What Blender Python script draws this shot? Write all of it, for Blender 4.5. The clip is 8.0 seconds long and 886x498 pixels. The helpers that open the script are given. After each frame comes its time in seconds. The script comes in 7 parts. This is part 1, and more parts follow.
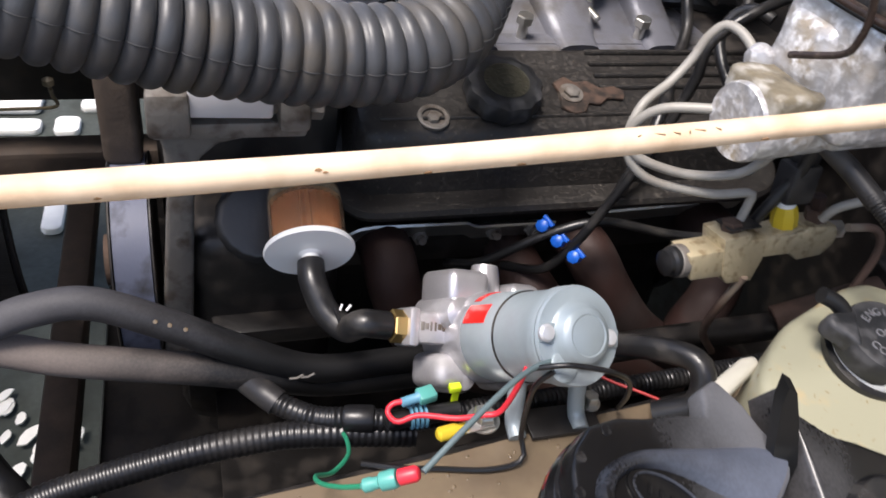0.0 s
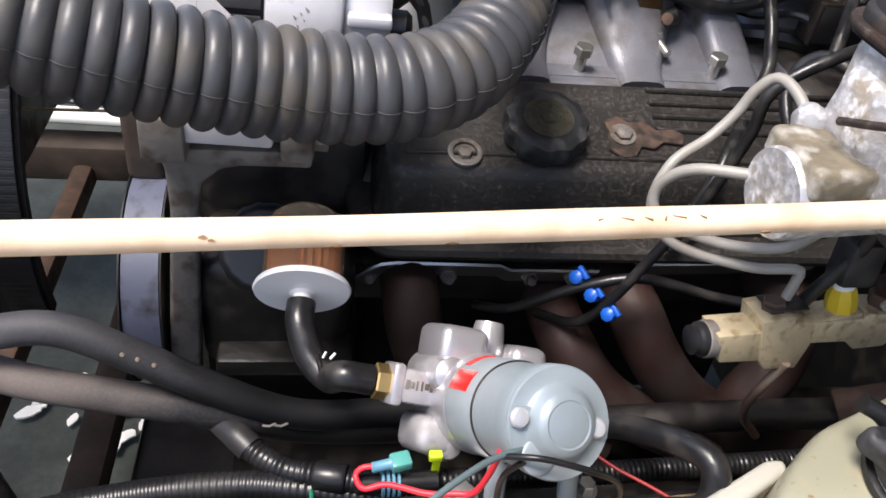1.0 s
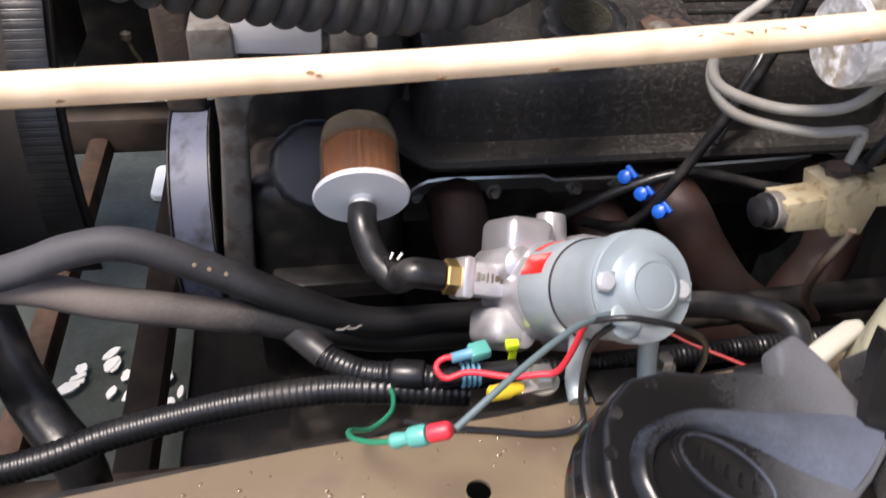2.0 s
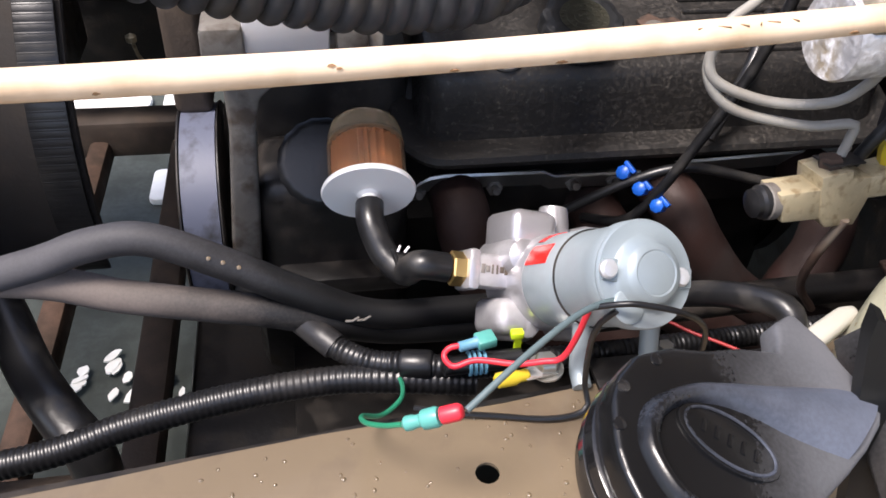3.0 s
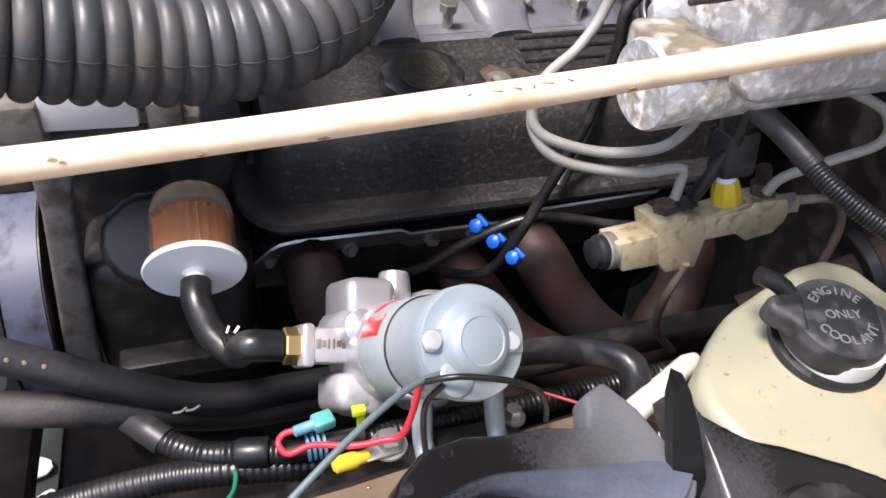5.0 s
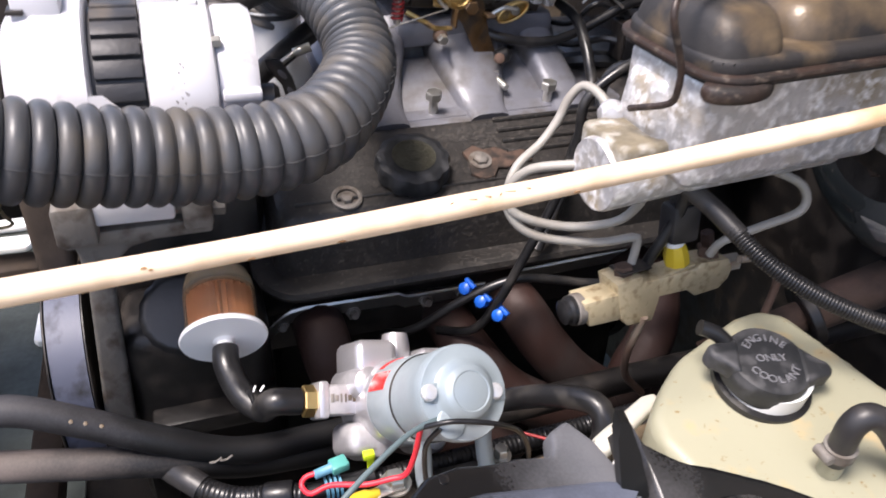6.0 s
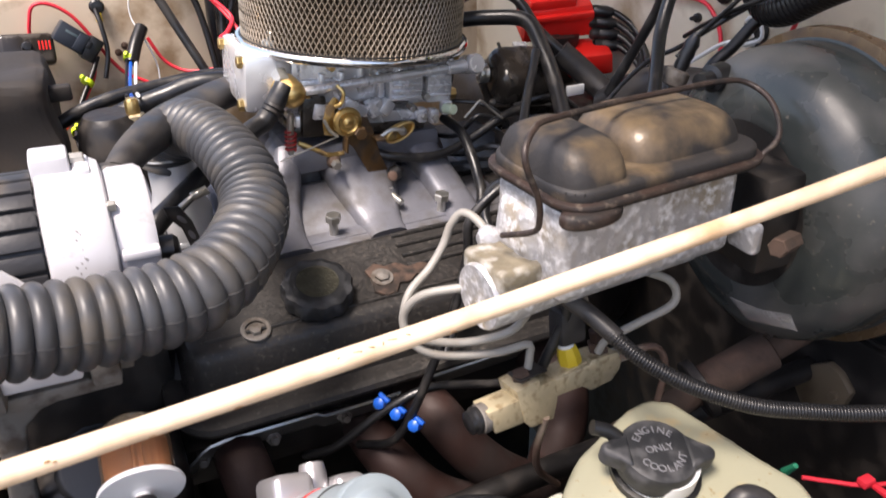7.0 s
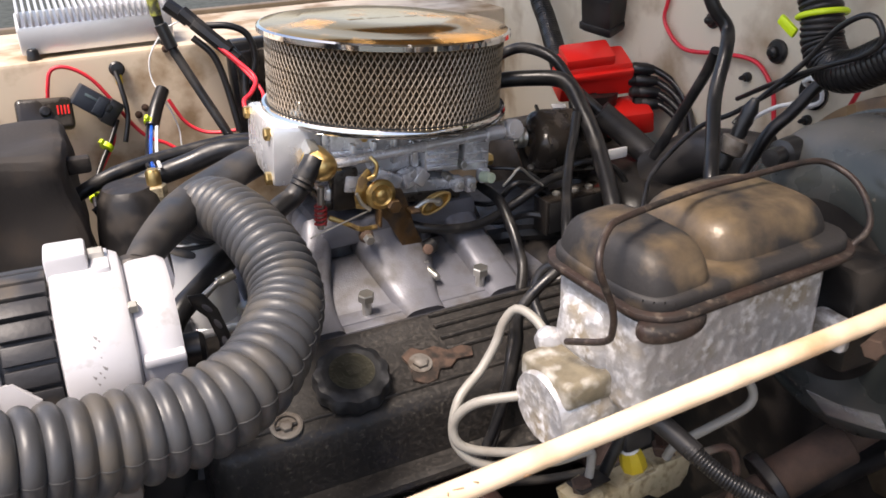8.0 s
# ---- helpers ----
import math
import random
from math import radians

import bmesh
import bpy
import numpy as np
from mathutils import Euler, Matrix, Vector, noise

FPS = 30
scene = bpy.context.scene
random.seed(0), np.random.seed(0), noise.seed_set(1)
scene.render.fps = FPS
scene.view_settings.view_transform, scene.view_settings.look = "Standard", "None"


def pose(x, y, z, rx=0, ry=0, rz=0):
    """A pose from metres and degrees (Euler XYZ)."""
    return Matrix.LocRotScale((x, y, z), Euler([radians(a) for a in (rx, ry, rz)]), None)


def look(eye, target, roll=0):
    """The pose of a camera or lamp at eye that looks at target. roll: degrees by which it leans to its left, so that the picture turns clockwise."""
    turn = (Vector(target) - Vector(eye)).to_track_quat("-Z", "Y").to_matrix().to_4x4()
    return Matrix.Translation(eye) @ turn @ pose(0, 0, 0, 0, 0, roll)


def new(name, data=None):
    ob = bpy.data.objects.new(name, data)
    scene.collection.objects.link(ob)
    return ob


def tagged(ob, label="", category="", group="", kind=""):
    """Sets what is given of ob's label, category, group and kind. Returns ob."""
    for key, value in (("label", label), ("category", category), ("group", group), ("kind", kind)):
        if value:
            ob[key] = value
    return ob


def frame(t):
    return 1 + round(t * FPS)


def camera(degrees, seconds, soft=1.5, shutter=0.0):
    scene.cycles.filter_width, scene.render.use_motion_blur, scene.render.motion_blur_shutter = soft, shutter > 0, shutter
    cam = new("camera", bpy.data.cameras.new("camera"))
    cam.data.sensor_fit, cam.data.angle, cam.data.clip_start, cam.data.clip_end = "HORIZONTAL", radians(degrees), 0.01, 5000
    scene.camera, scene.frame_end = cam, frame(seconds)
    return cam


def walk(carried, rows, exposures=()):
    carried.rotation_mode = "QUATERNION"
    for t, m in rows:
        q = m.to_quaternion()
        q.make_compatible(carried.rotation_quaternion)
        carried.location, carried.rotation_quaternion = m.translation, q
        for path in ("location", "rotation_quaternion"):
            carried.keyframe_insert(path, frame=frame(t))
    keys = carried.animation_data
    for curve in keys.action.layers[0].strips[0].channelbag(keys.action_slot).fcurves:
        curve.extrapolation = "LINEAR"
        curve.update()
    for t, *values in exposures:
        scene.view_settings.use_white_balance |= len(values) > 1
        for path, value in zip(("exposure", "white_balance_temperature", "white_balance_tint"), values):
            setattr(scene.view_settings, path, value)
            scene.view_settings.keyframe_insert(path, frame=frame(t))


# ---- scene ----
cam = camera(57.4, 8.0, 1.6, 0.35)
PATH = [
    (0, (0.058, 0.037, 1.346), (0.624, 1.503, 0.11), 9.4),
    (0.5, (0.11, 0.064, 1.348), (0.5, 1.568, 0.088), 9.1),
    (1, (0.149, 0.08, 1.349), (0.448, 1.608, 0.093), 8.1),
    (1.5, (0.134, 0.074, 1.336), (0.42, 1.584, 0.056), 5.8),
    (2, (0.107, 0.05, 1.302), (0.397, 1.539, -0.001), 3.6),
    (2.2, (0.098, 0.035, 1.301), (0.388, 1.518, -0.008), 2.8),
    (3.3, (0.096, 0.034, 1.307), (0.426, 1.53, 0.023), 4.4),
    (3.5, (0.101, 0.039, 1.305), (0.466, 1.536, 0.03), 5.2),
    (4, (0.151, 0.053, 1.296), (0.63, 1.562, 0.075), 5.9),
    (4.2, (0.162, 0.07, 1.296), (0.66, 1.577, 0.079), 5.3),
    (5.3, (0.155, 0.041, 1.317), (0.669, 1.567, 0.131), 3.3),
    (5.5, (0.15, 0.031, 1.329), (0.673, 1.567, 0.16), 3.2),
    (6, (0.137, -0.014, 1.374), (0.682, 1.562, 0.27), 1.9),
    (6.5, (0.146, -0.049, 1.41), (0.796, 1.543, 0.39), -0.4),
    (7, (0.157, -0.037, 1.43), (0.897, 1.565, 0.488), -1.3),
    (7.5, (0.153, 0.005, 1.445), (0.9, 1.637, 0.563), -1.9),
    (8, (0.164, 0.044, 1.446), (0.891, 1.695, 0.583), -2.3),
]
EXPOSURES = [(0.0, 0.74, 6450, 13), (1.0, 0.86, 6450, 13), (2.0, 0.92, 6600, 15), (4.0, 1.12, 6350, 14), (5.5, 1.15, 6350, 16), (6.0, 1.15, 6500, 16), (7.0, 1.12, 6800, 16), (8.0, 0.96, 7000, 15)]
walk(cam, [(t, look(eye, target, roll)) for t, eye, target, roll in PATH], EXPOSURES)

# ---- light ----
world = bpy.data.worlds.new("sky")
scene.world = world
world.use_nodes = True
_n = world.node_tree.nodes
_sky = _n.new("ShaderNodeTexSky")
_sky.sky_type, _sky.sun_disc = "NISHITA", False
_sky.sun_elevation, _sky.sun_rotation = radians(66), radians(-114)
_sky.dust_density = 3.0
world.node_tree.links.new(_sky.outputs[0], _n["Background"].inputs[0])
_n["Background"].inputs[1].default_value = 0.15
sun = new("sun", bpy.data.lights.new("sun", "SUN"))
sun.data.energy, sun.data.angle, sun.data.color = 3.1, radians(20), (1.0, 0.94, 0.87)
sun.matrix_basis = look((0, 0, 5), (0.8, 0.35, 3.0))


# ---- materials ----
def mat(name, base, rough=0.5, metal=0.0, var=0.25, scale=30.0, bump=0.15, bscale=250.0, dirt=None, dscale=14.0, damt=0.5, coat=0.0, trans=0.0, bdist=0.001):
    """Grain at two scales over a base colour, with a second colour in blotches where there is dirt or wear."""
    m = bpy.data.materials.new(name)
    m.use_nodes = True
    nt = m.node_tree
    p = nt.nodes["Principled BSDF"]
    p.inputs["Roughness"].default_value = rough
    p.inputs["Metallic"].default_value = metal
    p.inputs["Coat Weight"].default_value = coat
    p.inputs["Transmission Weight"].default_value = trans
    co = nt.nodes.new("ShaderNodeTexCoord").outputs["Object"]

    def nz(sc, det):
        t = nt.nodes.new("ShaderNodeTexNoise")
        t.inputs["Scale"].default_value, t.inputs["Detail"].default_value = sc, det
        nt.links.new(co, t.inputs["Vector"])
        return t.outputs["Fac"]

    def mix(fac, a, b):
        x = nt.nodes.new("ShaderNodeMix")
        x.data_type = "RGBA"
        nt.links.new(fac, x.inputs[0])
        for k, v in ((6, a), (7, b)):
            if isinstance(v, tuple):
                x.inputs[k].default_value = (*v, 1)
            else:
                nt.links.new(v, x.inputs[k])
        return x.outputs[2]

    lo, hi = tuple(c * (1 - var) for c in base), tuple(min(1, c * (1 + var)) for c in base)
    col = mix(nz(scale, 6), lo, hi)
    if dirt:
        r = nt.nodes.new("ShaderNodeValToRGB")
        r.color_ramp.elements[0].position, r.color_ramp.elements[1].position = 0.62 - 0.35 * damt, 0.8 - 0.35 * damt
        nt.links.new(nz(dscale, 8), r.inputs[0])
        col = mix(r.outputs[0], col, dirt)
        rr = nt.nodes.new("ShaderNodeMapRange")
        rr.inputs[3].default_value, rr.inputs[4].default_value = rough, min(1, rough + 0.3)
        nt.links.new(r.outputs[0], rr.inputs[0])
        nt.links.new(rr.outputs[0], p.inputs["Roughness"])
        if metal:
            mm = nt.nodes.new("ShaderNodeMapRange")
            mm.inputs[3].default_value, mm.inputs[4].default_value = metal, metal * 0.15
            nt.links.new(r.outputs[0], mm.inputs[0])
            nt.links.new(mm.outputs[0], p.inputs["Metallic"])
    nt.links.new(col, p.inputs["Base Color"])
    if bump:
        b = nt.nodes.new("ShaderNodeBump")
        b.inputs["Strength"].default_value, b.inputs["Distance"].default_value = bump, bdist
        nt.links.new(nz(bscale, 4), b.inputs["Height"])
        nt.links.new(b.outputs[0], p.inputs["Normal"])
    return m


RUBBER = mat("rubber", (0.012, 0.012, 0.013), 0.3, var=0.4, dirt=(0.034, 0.031, 0.028), dscale=40, damt=0.32)
RUBBER_GREY = mat("dusty_rubber", (0.022, 0.021, 0.022), 0.42, dirt=(0.06, 0.053, 0.047), dscale=25, damt=0.4)
TANK_EAR = mat("pale_tank_plastic", (0.5, 0.485, 0.42), 0.4, var=0.1, scale=20, bump=0.05)
FLEX_SEAM = mat("hose_seam", (0.036, 0.037, 0.04), 0.6, bump=0)
FLEX = mat("flex_hose_rubber", (0.051, 0.053, 0.058), 0.4, var=0.25, dirt=(0.078, 0.07, 0.06), dscale=26, damt=0.42, bump=0.15, bscale=350)
LOOM = mat("loom_plastic", (0.009, 0.009, 0.01), 0.32, dirt=(0.02, 0.018, 0.017), damt=0.25)
PLASTIC = mat("black_plastic", (0.012, 0.012, 0.013), 0.33, dirt=(0.035, 0.032, 0.029), damt=0.3)
DUSTY_PLASTIC = mat("dusty_shroud_plastic", (0.02, 0.016, 0.0135), 0.75, dirt=(0.04, 0.031, 0.025), dscale=20, damt=0.42, bump=0.4)
IRON = mat("greasy_iron", (0.012, 0.0108, 0.0105), 0.4, dirt=(0.034, 0.0275, 0.0225), dscale=30, damt=0.42, bump=0.5, bscale=120)
COVER = mat("valve_cover_black", (0.0175, 0.016, 0.015), 0.42, var=0.4, scale=30, dirt=(0.034, 0.029, 0.025), dscale=260, damt=0.4, bump=0.35, bscale=260)
STEEL_DARK = mat("dirty_cast_bracket", (0.19, 0.175, 0.158), 0.6, 0.3, var=0.3, dirt=(0.078, 0.06, 0.046), dscale=45, damt=0.45, bump=0.6, bscale=180)
STEEL = mat("zinc_steel", (0.55, 0.54, 0.5), 0.3, 0.9, var=0.15, dirt=(0.3, 0.26, 0.2), damt=0.2)
CAST = mat("cast_aluminium", (0.165, 0.168, 0.193), 0.4, 0.25, var=0.2, dirt=(0.085, 0.078, 0.073), dscale=22, damt=0.36, bump=0.4, bscale=500)
PUMP_CAST = mat("pump_casting", (0.52, 0.51, 0.53), 0.3, 0.7, var=0.12, bump=0.2, bscale=500, dirt=(0.3, 0.29, 0.29), dscale=30, damt=0.2)
CARB = mat("bright_zinc_casting", (0.8, 0.8, 0.815), 0.27, 0.6, var=0.08, scale=60, bump=0.18, bscale=420, dirt=(0.3, 0.28, 0.26), dscale=40, damt=0.2)
ALT_PAINT = mat("silver_white_paint", (0.6, 0.595, 0.62), 0.4, 0.1, var=0.06, dirt=(0.35, 0.33, 0.33), dscale=50, damt=0.08)
LAMINATION = mat("lamination_steel", (0.034, 0.034, 0.037), 0.5, 0.2, dirt=(0.08, 0.066, 0.052), dscale=25, damt=0.35, bump=0.3)
MOTOR = mat("motor_zinc_plate", (0.34, 0.4, 0.43), 0.4, 0.3, var=0.1, scale=60, bump=0.08, dirt=(0.27, 0.3, 0.32), damt=0.28)
BRASS = mat("brass_fitting", (0.72, 0.5, 0.2), 0.3, 0.95, var=0.1)
BRONZE = mat("oily_bronze", (0.16, 0.095, 0.045), 0.34, 0.8, var=0.3, dirt=(0.05, 0.03, 0.016), dscale=70, damt=0.5, bump=0.2)
GOLD = mat("gold_zinc", (0.55, 0.38, 0.14), 0.28, 0.95, dirt=(0.14, 0.09, 0.04), dscale=60, damt=0.4)
OLD_BRASS = mat("old_brass", (0.47, 0.4, 0.26), 0.42, 0.35, var=0.25, scale=90, dirt=(0.2, 0.145, 0.075), dscale=110, damt=0.3, bump=0.35, bscale=300)
CHROME = mat("chrome", (0.85, 0.84, 0.82), 0.06, 1.0, var=0.03, bump=0.0, dirt=(0.45, 0.35, 0.25), dscale=60, damt=0.02)
# Amber tint paints the hood's golden reflection into the chrome.
LID = mat("gold_reflecting_lid", (0.87, 0.52, 0.2), 0.16, 1.0, var=0.06, bump=0.12, bscale=90, dirt=(0.72, 0.38, 0.12), dscale=9, damt=0.32)
SCREEN = mat("screen_wire", (0.4, 0.33, 0.25), 0.4, 0.7, var=0.2)
PAPER = mat("pleated_paper", (0.1, 0.07, 0.04), 0.9, var=0.4, scale=120)
STUB = mat("flaking_rust", (0.075, 0.045, 0.032), 0.8, 0.1, var=0.6, scale=90, dirt=(0.022, 0.017, 0.014), dscale=70, damt=0.5, bump=0.8, bscale=150)
EXHAUST = mat("header_pipe_rust", (0.031, 0.0145, 0.012), 0.6, 0.2, var=0.35, dirt=(0.024, 0.0135, 0.012), dscale=20, damt=0.4, bump=0.3)
RUST = mat("rusty_steel", (0.095, 0.056, 0.039), 0.75, 0.1, var=0.6, scale=60, dirt=(0.05, 0.034, 0.025), damt=0.5, bump=0.6)
FRAME = mat("frame_undercoat", (0.065, 0.048, 0.037), 0.7, 0.0, var=0.35, dirt=(0.12, 0.09, 0.068), damt=0.4, bump=0.5)
# One body beige in three tones; light and shade are put into the difference.
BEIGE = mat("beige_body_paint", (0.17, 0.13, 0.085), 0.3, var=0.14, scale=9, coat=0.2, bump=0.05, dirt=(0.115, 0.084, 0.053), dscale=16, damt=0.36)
COWL_PAINT = mat("lifted_beige_paint", (0.66, 0.59, 0.46), 0.4, var=0.12, scale=8, bump=0.06, dirt=(0.36, 0.27, 0.17), dscale=11, damt=0.3)
FIREWALL = mat("dusty_beige_paint_lit", (0.56, 0.465, 0.35), 0.4, var=0.14, scale=8, bump=0.06, dirt=(0.26, 0.18, 0.105), dscale=13, damt=0.4)
WOOD = mat("bare_wood_dowel", (0.87, 0.67, 0.47), 0.38, var=0.14, scale=40, dirt=(0.46, 0.28, 0.14), dscale=26, damt=0.26, bump=0.15)
WHITE = mat("white_nylon", (0.82, 0.83, 0.83), 0.35, var=0.03, bump=0.03)
TANK = mat("aged_tank_plastic", (0.3, 0.292, 0.21), 0.35, var=0.06, scale=10, bump=0.05, dirt=(0.4, 0.31, 0.17), dscale=42, damt=0.16)
AMBER = mat("amber_cup", (0.9, 0.66, 0.46), 0.06, var=0.08, bump=0.0, trans=0.92)
CLEAR = mat("smoked_cup_dome", (0.75, 0.66, 0.5), 0.1, var=0.05, bump=0.0, trans=0.85)
PLEAT = mat("filter_pleats", (0.52, 0.3, 0.17), 0.8, var=0.4, scale=50)
RED = mat("red_plastic", (0.72, 0.02, 0.015), 0.25, var=0.08, bump=0.02)
SPRING_RED = mat("faded_red_spring", (0.35, 0.03, 0.03), 0.45, var=0.3, scale=80)
RED_WIRE = mat("red_wire", (0.72, 0.03, 0.05), 0.4, var=0.05, bump=0)
GREEN_WIRE = mat("green_wire", (0.02, 0.22, 0.12), 0.4, var=0.1, bump=0)
TEAL = mat("teal_terminal", (0.09, 0.34, 0.3), 0.35, var=0.15, bump=0)
GREY_WIRE = mat("grey_wire", (0.1, 0.14, 0.15), 0.45, var=0.15, bump=0)
YELLOW = mat("yellow_plastic", (0.66, 0.48, 0.03), 0.4, var=0.1, bump=0.02)
ORANGE = mat("orange_plastic", (0.85, 0.22, 0.02), 0.4, var=0.05, bump=0)
LIME = mat("neon_tie", (0.62, 0.82, 0.02), 0.4, var=0.05, bump=0)
BLUE = mat("blue_plastic", (0.01, 0.1, 0.5), 0.35, var=0.08, bump=0)
MINT = mat("pale_green_plastic", (0.5, 0.6, 0.45), 0.4, var=0.1, bump=0)
SKY = mat("pale_blue_plastic", (0.12, 0.3, 0.42), 0.4, var=0.05, bump=0)
LINE = mat("brake_line", (0.3, 0.285, 0.255), 0.5, 0.1, var=0.1, dirt=(0.19, 0.165, 0.135), damt=0.3)
COPPER = mat("dull_copper_line", (0.2, 0.13, 0.1), 0.5, 0.4, dirt=(0.3, 0.26, 0.2), damt=0.3)
MC_CAST = mat("raw_alloy_casting", (0.47, 0.465, 0.475), 0.3, 0.4, var=0.25, scale=70, dirt=(0.3, 0.25, 0.18), dscale=24, damt=0.4, bump=0.6, bscale=130, bdist=0.0028)
LID_STEEL = mat("stained_gold_lid", (0.155, 0.11, 0.065), 0.34, 0.1, var=0.55, scale=55, dirt=(0.022, 0.02, 0.02), dscale=20, damt=0.62, bump=0.4, bscale=200)
LID_RIM = mat("rusty_lid_rim", (0.042, 0.027, 0.022), 0.4, 0.15, var=0.4, scale=40, dirt=(0.014, 0.011, 0.01), dscale=35, damt=0.45, bump=0.4)
BOOSTER = mat("booster_enamel", (0.036, 0.042, 0.041), 0.2, 0.1, var=0.35, scale=14, dirt=(0.088, 0.087, 0.083), dscale=9, damt=0.42, bump=0.12)
BROWN_ENAMEL = mat("brown_enamel", (0.15, 0.1, 0.055), 0.25, 0.3, var=0.4, scale=20, dirt=(0.06, 0.04, 0.027), dscale=22, damt=0.42, bump=0.2)
HORN = mat("horn_black", (0.009, 0.009, 0.01), 0.14, var=0.4, dirt=(0.055, 0.052, 0.05), dscale=38, damt=0.26, bump=0.12, coat=0.3)


def dust_shade_paint(name, lean, grey, start=0.05, gloss=0.25):
    """Black paint or rubber that pales one way: dust on the horns, painted shade on the hoses."""
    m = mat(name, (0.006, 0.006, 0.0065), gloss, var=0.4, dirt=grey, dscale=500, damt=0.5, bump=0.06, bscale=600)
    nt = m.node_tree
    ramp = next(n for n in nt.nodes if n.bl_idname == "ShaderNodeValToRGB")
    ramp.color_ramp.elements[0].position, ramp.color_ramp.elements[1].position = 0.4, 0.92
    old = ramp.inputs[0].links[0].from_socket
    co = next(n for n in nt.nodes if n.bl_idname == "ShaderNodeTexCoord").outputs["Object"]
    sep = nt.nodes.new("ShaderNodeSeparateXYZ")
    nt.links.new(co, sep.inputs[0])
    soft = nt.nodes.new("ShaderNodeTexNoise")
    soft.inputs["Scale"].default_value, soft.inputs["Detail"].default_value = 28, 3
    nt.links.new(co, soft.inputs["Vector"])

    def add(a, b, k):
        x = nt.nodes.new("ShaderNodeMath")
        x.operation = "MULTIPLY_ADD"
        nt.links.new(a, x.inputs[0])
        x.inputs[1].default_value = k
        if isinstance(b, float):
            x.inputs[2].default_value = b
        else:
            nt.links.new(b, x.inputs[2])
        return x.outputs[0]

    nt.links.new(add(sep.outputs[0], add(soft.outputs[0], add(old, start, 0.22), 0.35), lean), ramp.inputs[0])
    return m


for _m, _a, _b in ((LID_STEEL, 0.33, 0.52), (WOOD, 0.42, 0.8)):
    _r = next(n for n in _m.node_tree.nodes if n.bl_idname == "ShaderNodeValToRGB").color_ramp.elements
    _r[0].position, _r[1].position = _a, _b
AMBER.node_tree.nodes["Principled BSDF"].inputs["IOR"].default_value = 1.12


def flecked(m, colour, size, start, end):
    """Flecks of a second colour over a base colour."""
    nt = m.node_tree
    p = nt.nodes["Principled BSDF"]
    old = p.inputs["Base Color"].links[0].from_socket
    co = next(n for n in nt.nodes if n.bl_idname == "ShaderNodeTexCoord").outputs["Object"]
    t = nt.nodes.new("ShaderNodeTexNoise")
    t.inputs["Scale"].default_value, t.inputs["Detail"].default_value = size, 5
    nt.links.new(co, t.inputs["Vector"])
    r = nt.nodes.new("ShaderNodeValToRGB")
    r.color_ramp.elements[0].position, r.color_ramp.elements[1].position = start, end
    nt.links.new(t.outputs["Fac"], r.inputs[0])
    x = nt.nodes.new("ShaderNodeMix")
    x.data_type = "RGBA"
    nt.links.new(r.outputs[0], x.inputs[0])
    nt.links.new(old, x.inputs[6])
    x.inputs[7].default_value = (*colour, 1)
    nt.links.new(x.outputs[2], p.inputs["Base Color"])


# White flecks: the casting's flaky texture, with its sparkle painted into the colour.
flecked(MC_CAST, (0.88, 0.88, 0.9), 130, 0.48, 0.74)
flecked(COVER, (0.065, 0.058, 0.05), 190, 0.6, 0.72)
flecked(TANK, (0.22, 0.16, 0.075), 170, 0.66, 0.72)
flecked(LID_RIM, (0.09, 0.07, 0.055), 160, 0.56, 0.68)
flecked(BOOSTER, (0.13, 0.115, 0.095), 160, 0.66, 0.72)
TAG = mat("faded_tag", (0.42, 0.43, 0.08), 0.4, var=0.35, scale=120, dirt=(0.07, 0.07, 0.04), dscale=90, damt=0.45)
SLATE = mat("blue_black_plastic", (0.024, 0.029, 0.04), 0.4, var=0.25, bump=0.1)
CAP_GREY = mat("dusty_cap_plastic", (0.017, 0.018, 0.02), 0.42, dirt=(0.055, 0.055, 0.058), dscale=60, damt=0.42, bump=0.3)
HORN_EDGE = mat("plain_black_enamel", (0.006, 0.006, 0.006), 0.35, bump=0.05)
HORN_FACE = dust_shade_paint("dusty_horn_paint", 7.5, (0.13, 0.133, 0.145), -0.02)
# Blue-grey tint paints a highlight on the scroll, mixed with real dust.
HORN_SCROLL = dust_shade_paint("horn_scroll_sheen", 4.0, (0.12, 0.136, 0.18), 0.22)
HORN_PLATE = dust_shade_paint("dusty_plate_paint", -3.2, (0.14, 0.138, 0.145), 0.08)
# Hoses hold shade in their colour: dusty grey in front, black behind.
HOSE_SHADED = dust_shade_paint("shaded_hose_rubber", -2.6, (0.085, 0.083, 0.092), 0.3, 0.5)
HOSE_BROWN = dust_shade_paint("shaded_brown_hose", -2.6, (0.17, 0.14, 0.125), 0.35, 0.55)
BELT = mat("belt_back", (0.098, 0.108, 0.155), 0.5, var=0.12, scale=14, dirt=(0.03, 0.03, 0.034), dscale=30, damt=0.25)
GROUND = mat("gritty_ground", (0.04, 0.047, 0.041), 0.85, var=0.45, scale=70, bump=0.8, bscale=90, dirt=(0.03, 0.035, 0.03), dscale=8, damt=0.5)
# Near-white colour that paints sunlight onto the ground.
SUNLIT = mat("painted_sunlight", (0.78, 0.77, 0.73), 0.7, var=0.12)
SCUFF = mat("chipped_primer", (0.24, 0.23, 0.23), 0.6, var=0.4, scale=300, bump=0)
GRIME = mat("dried_grime", (0.17, 0.145, 0.1), 0.45, var=0.6, scale=90, dirt=(0.4, 0.38, 0.34), dscale=60, damt=0.36, bump=0.6, bscale=180)
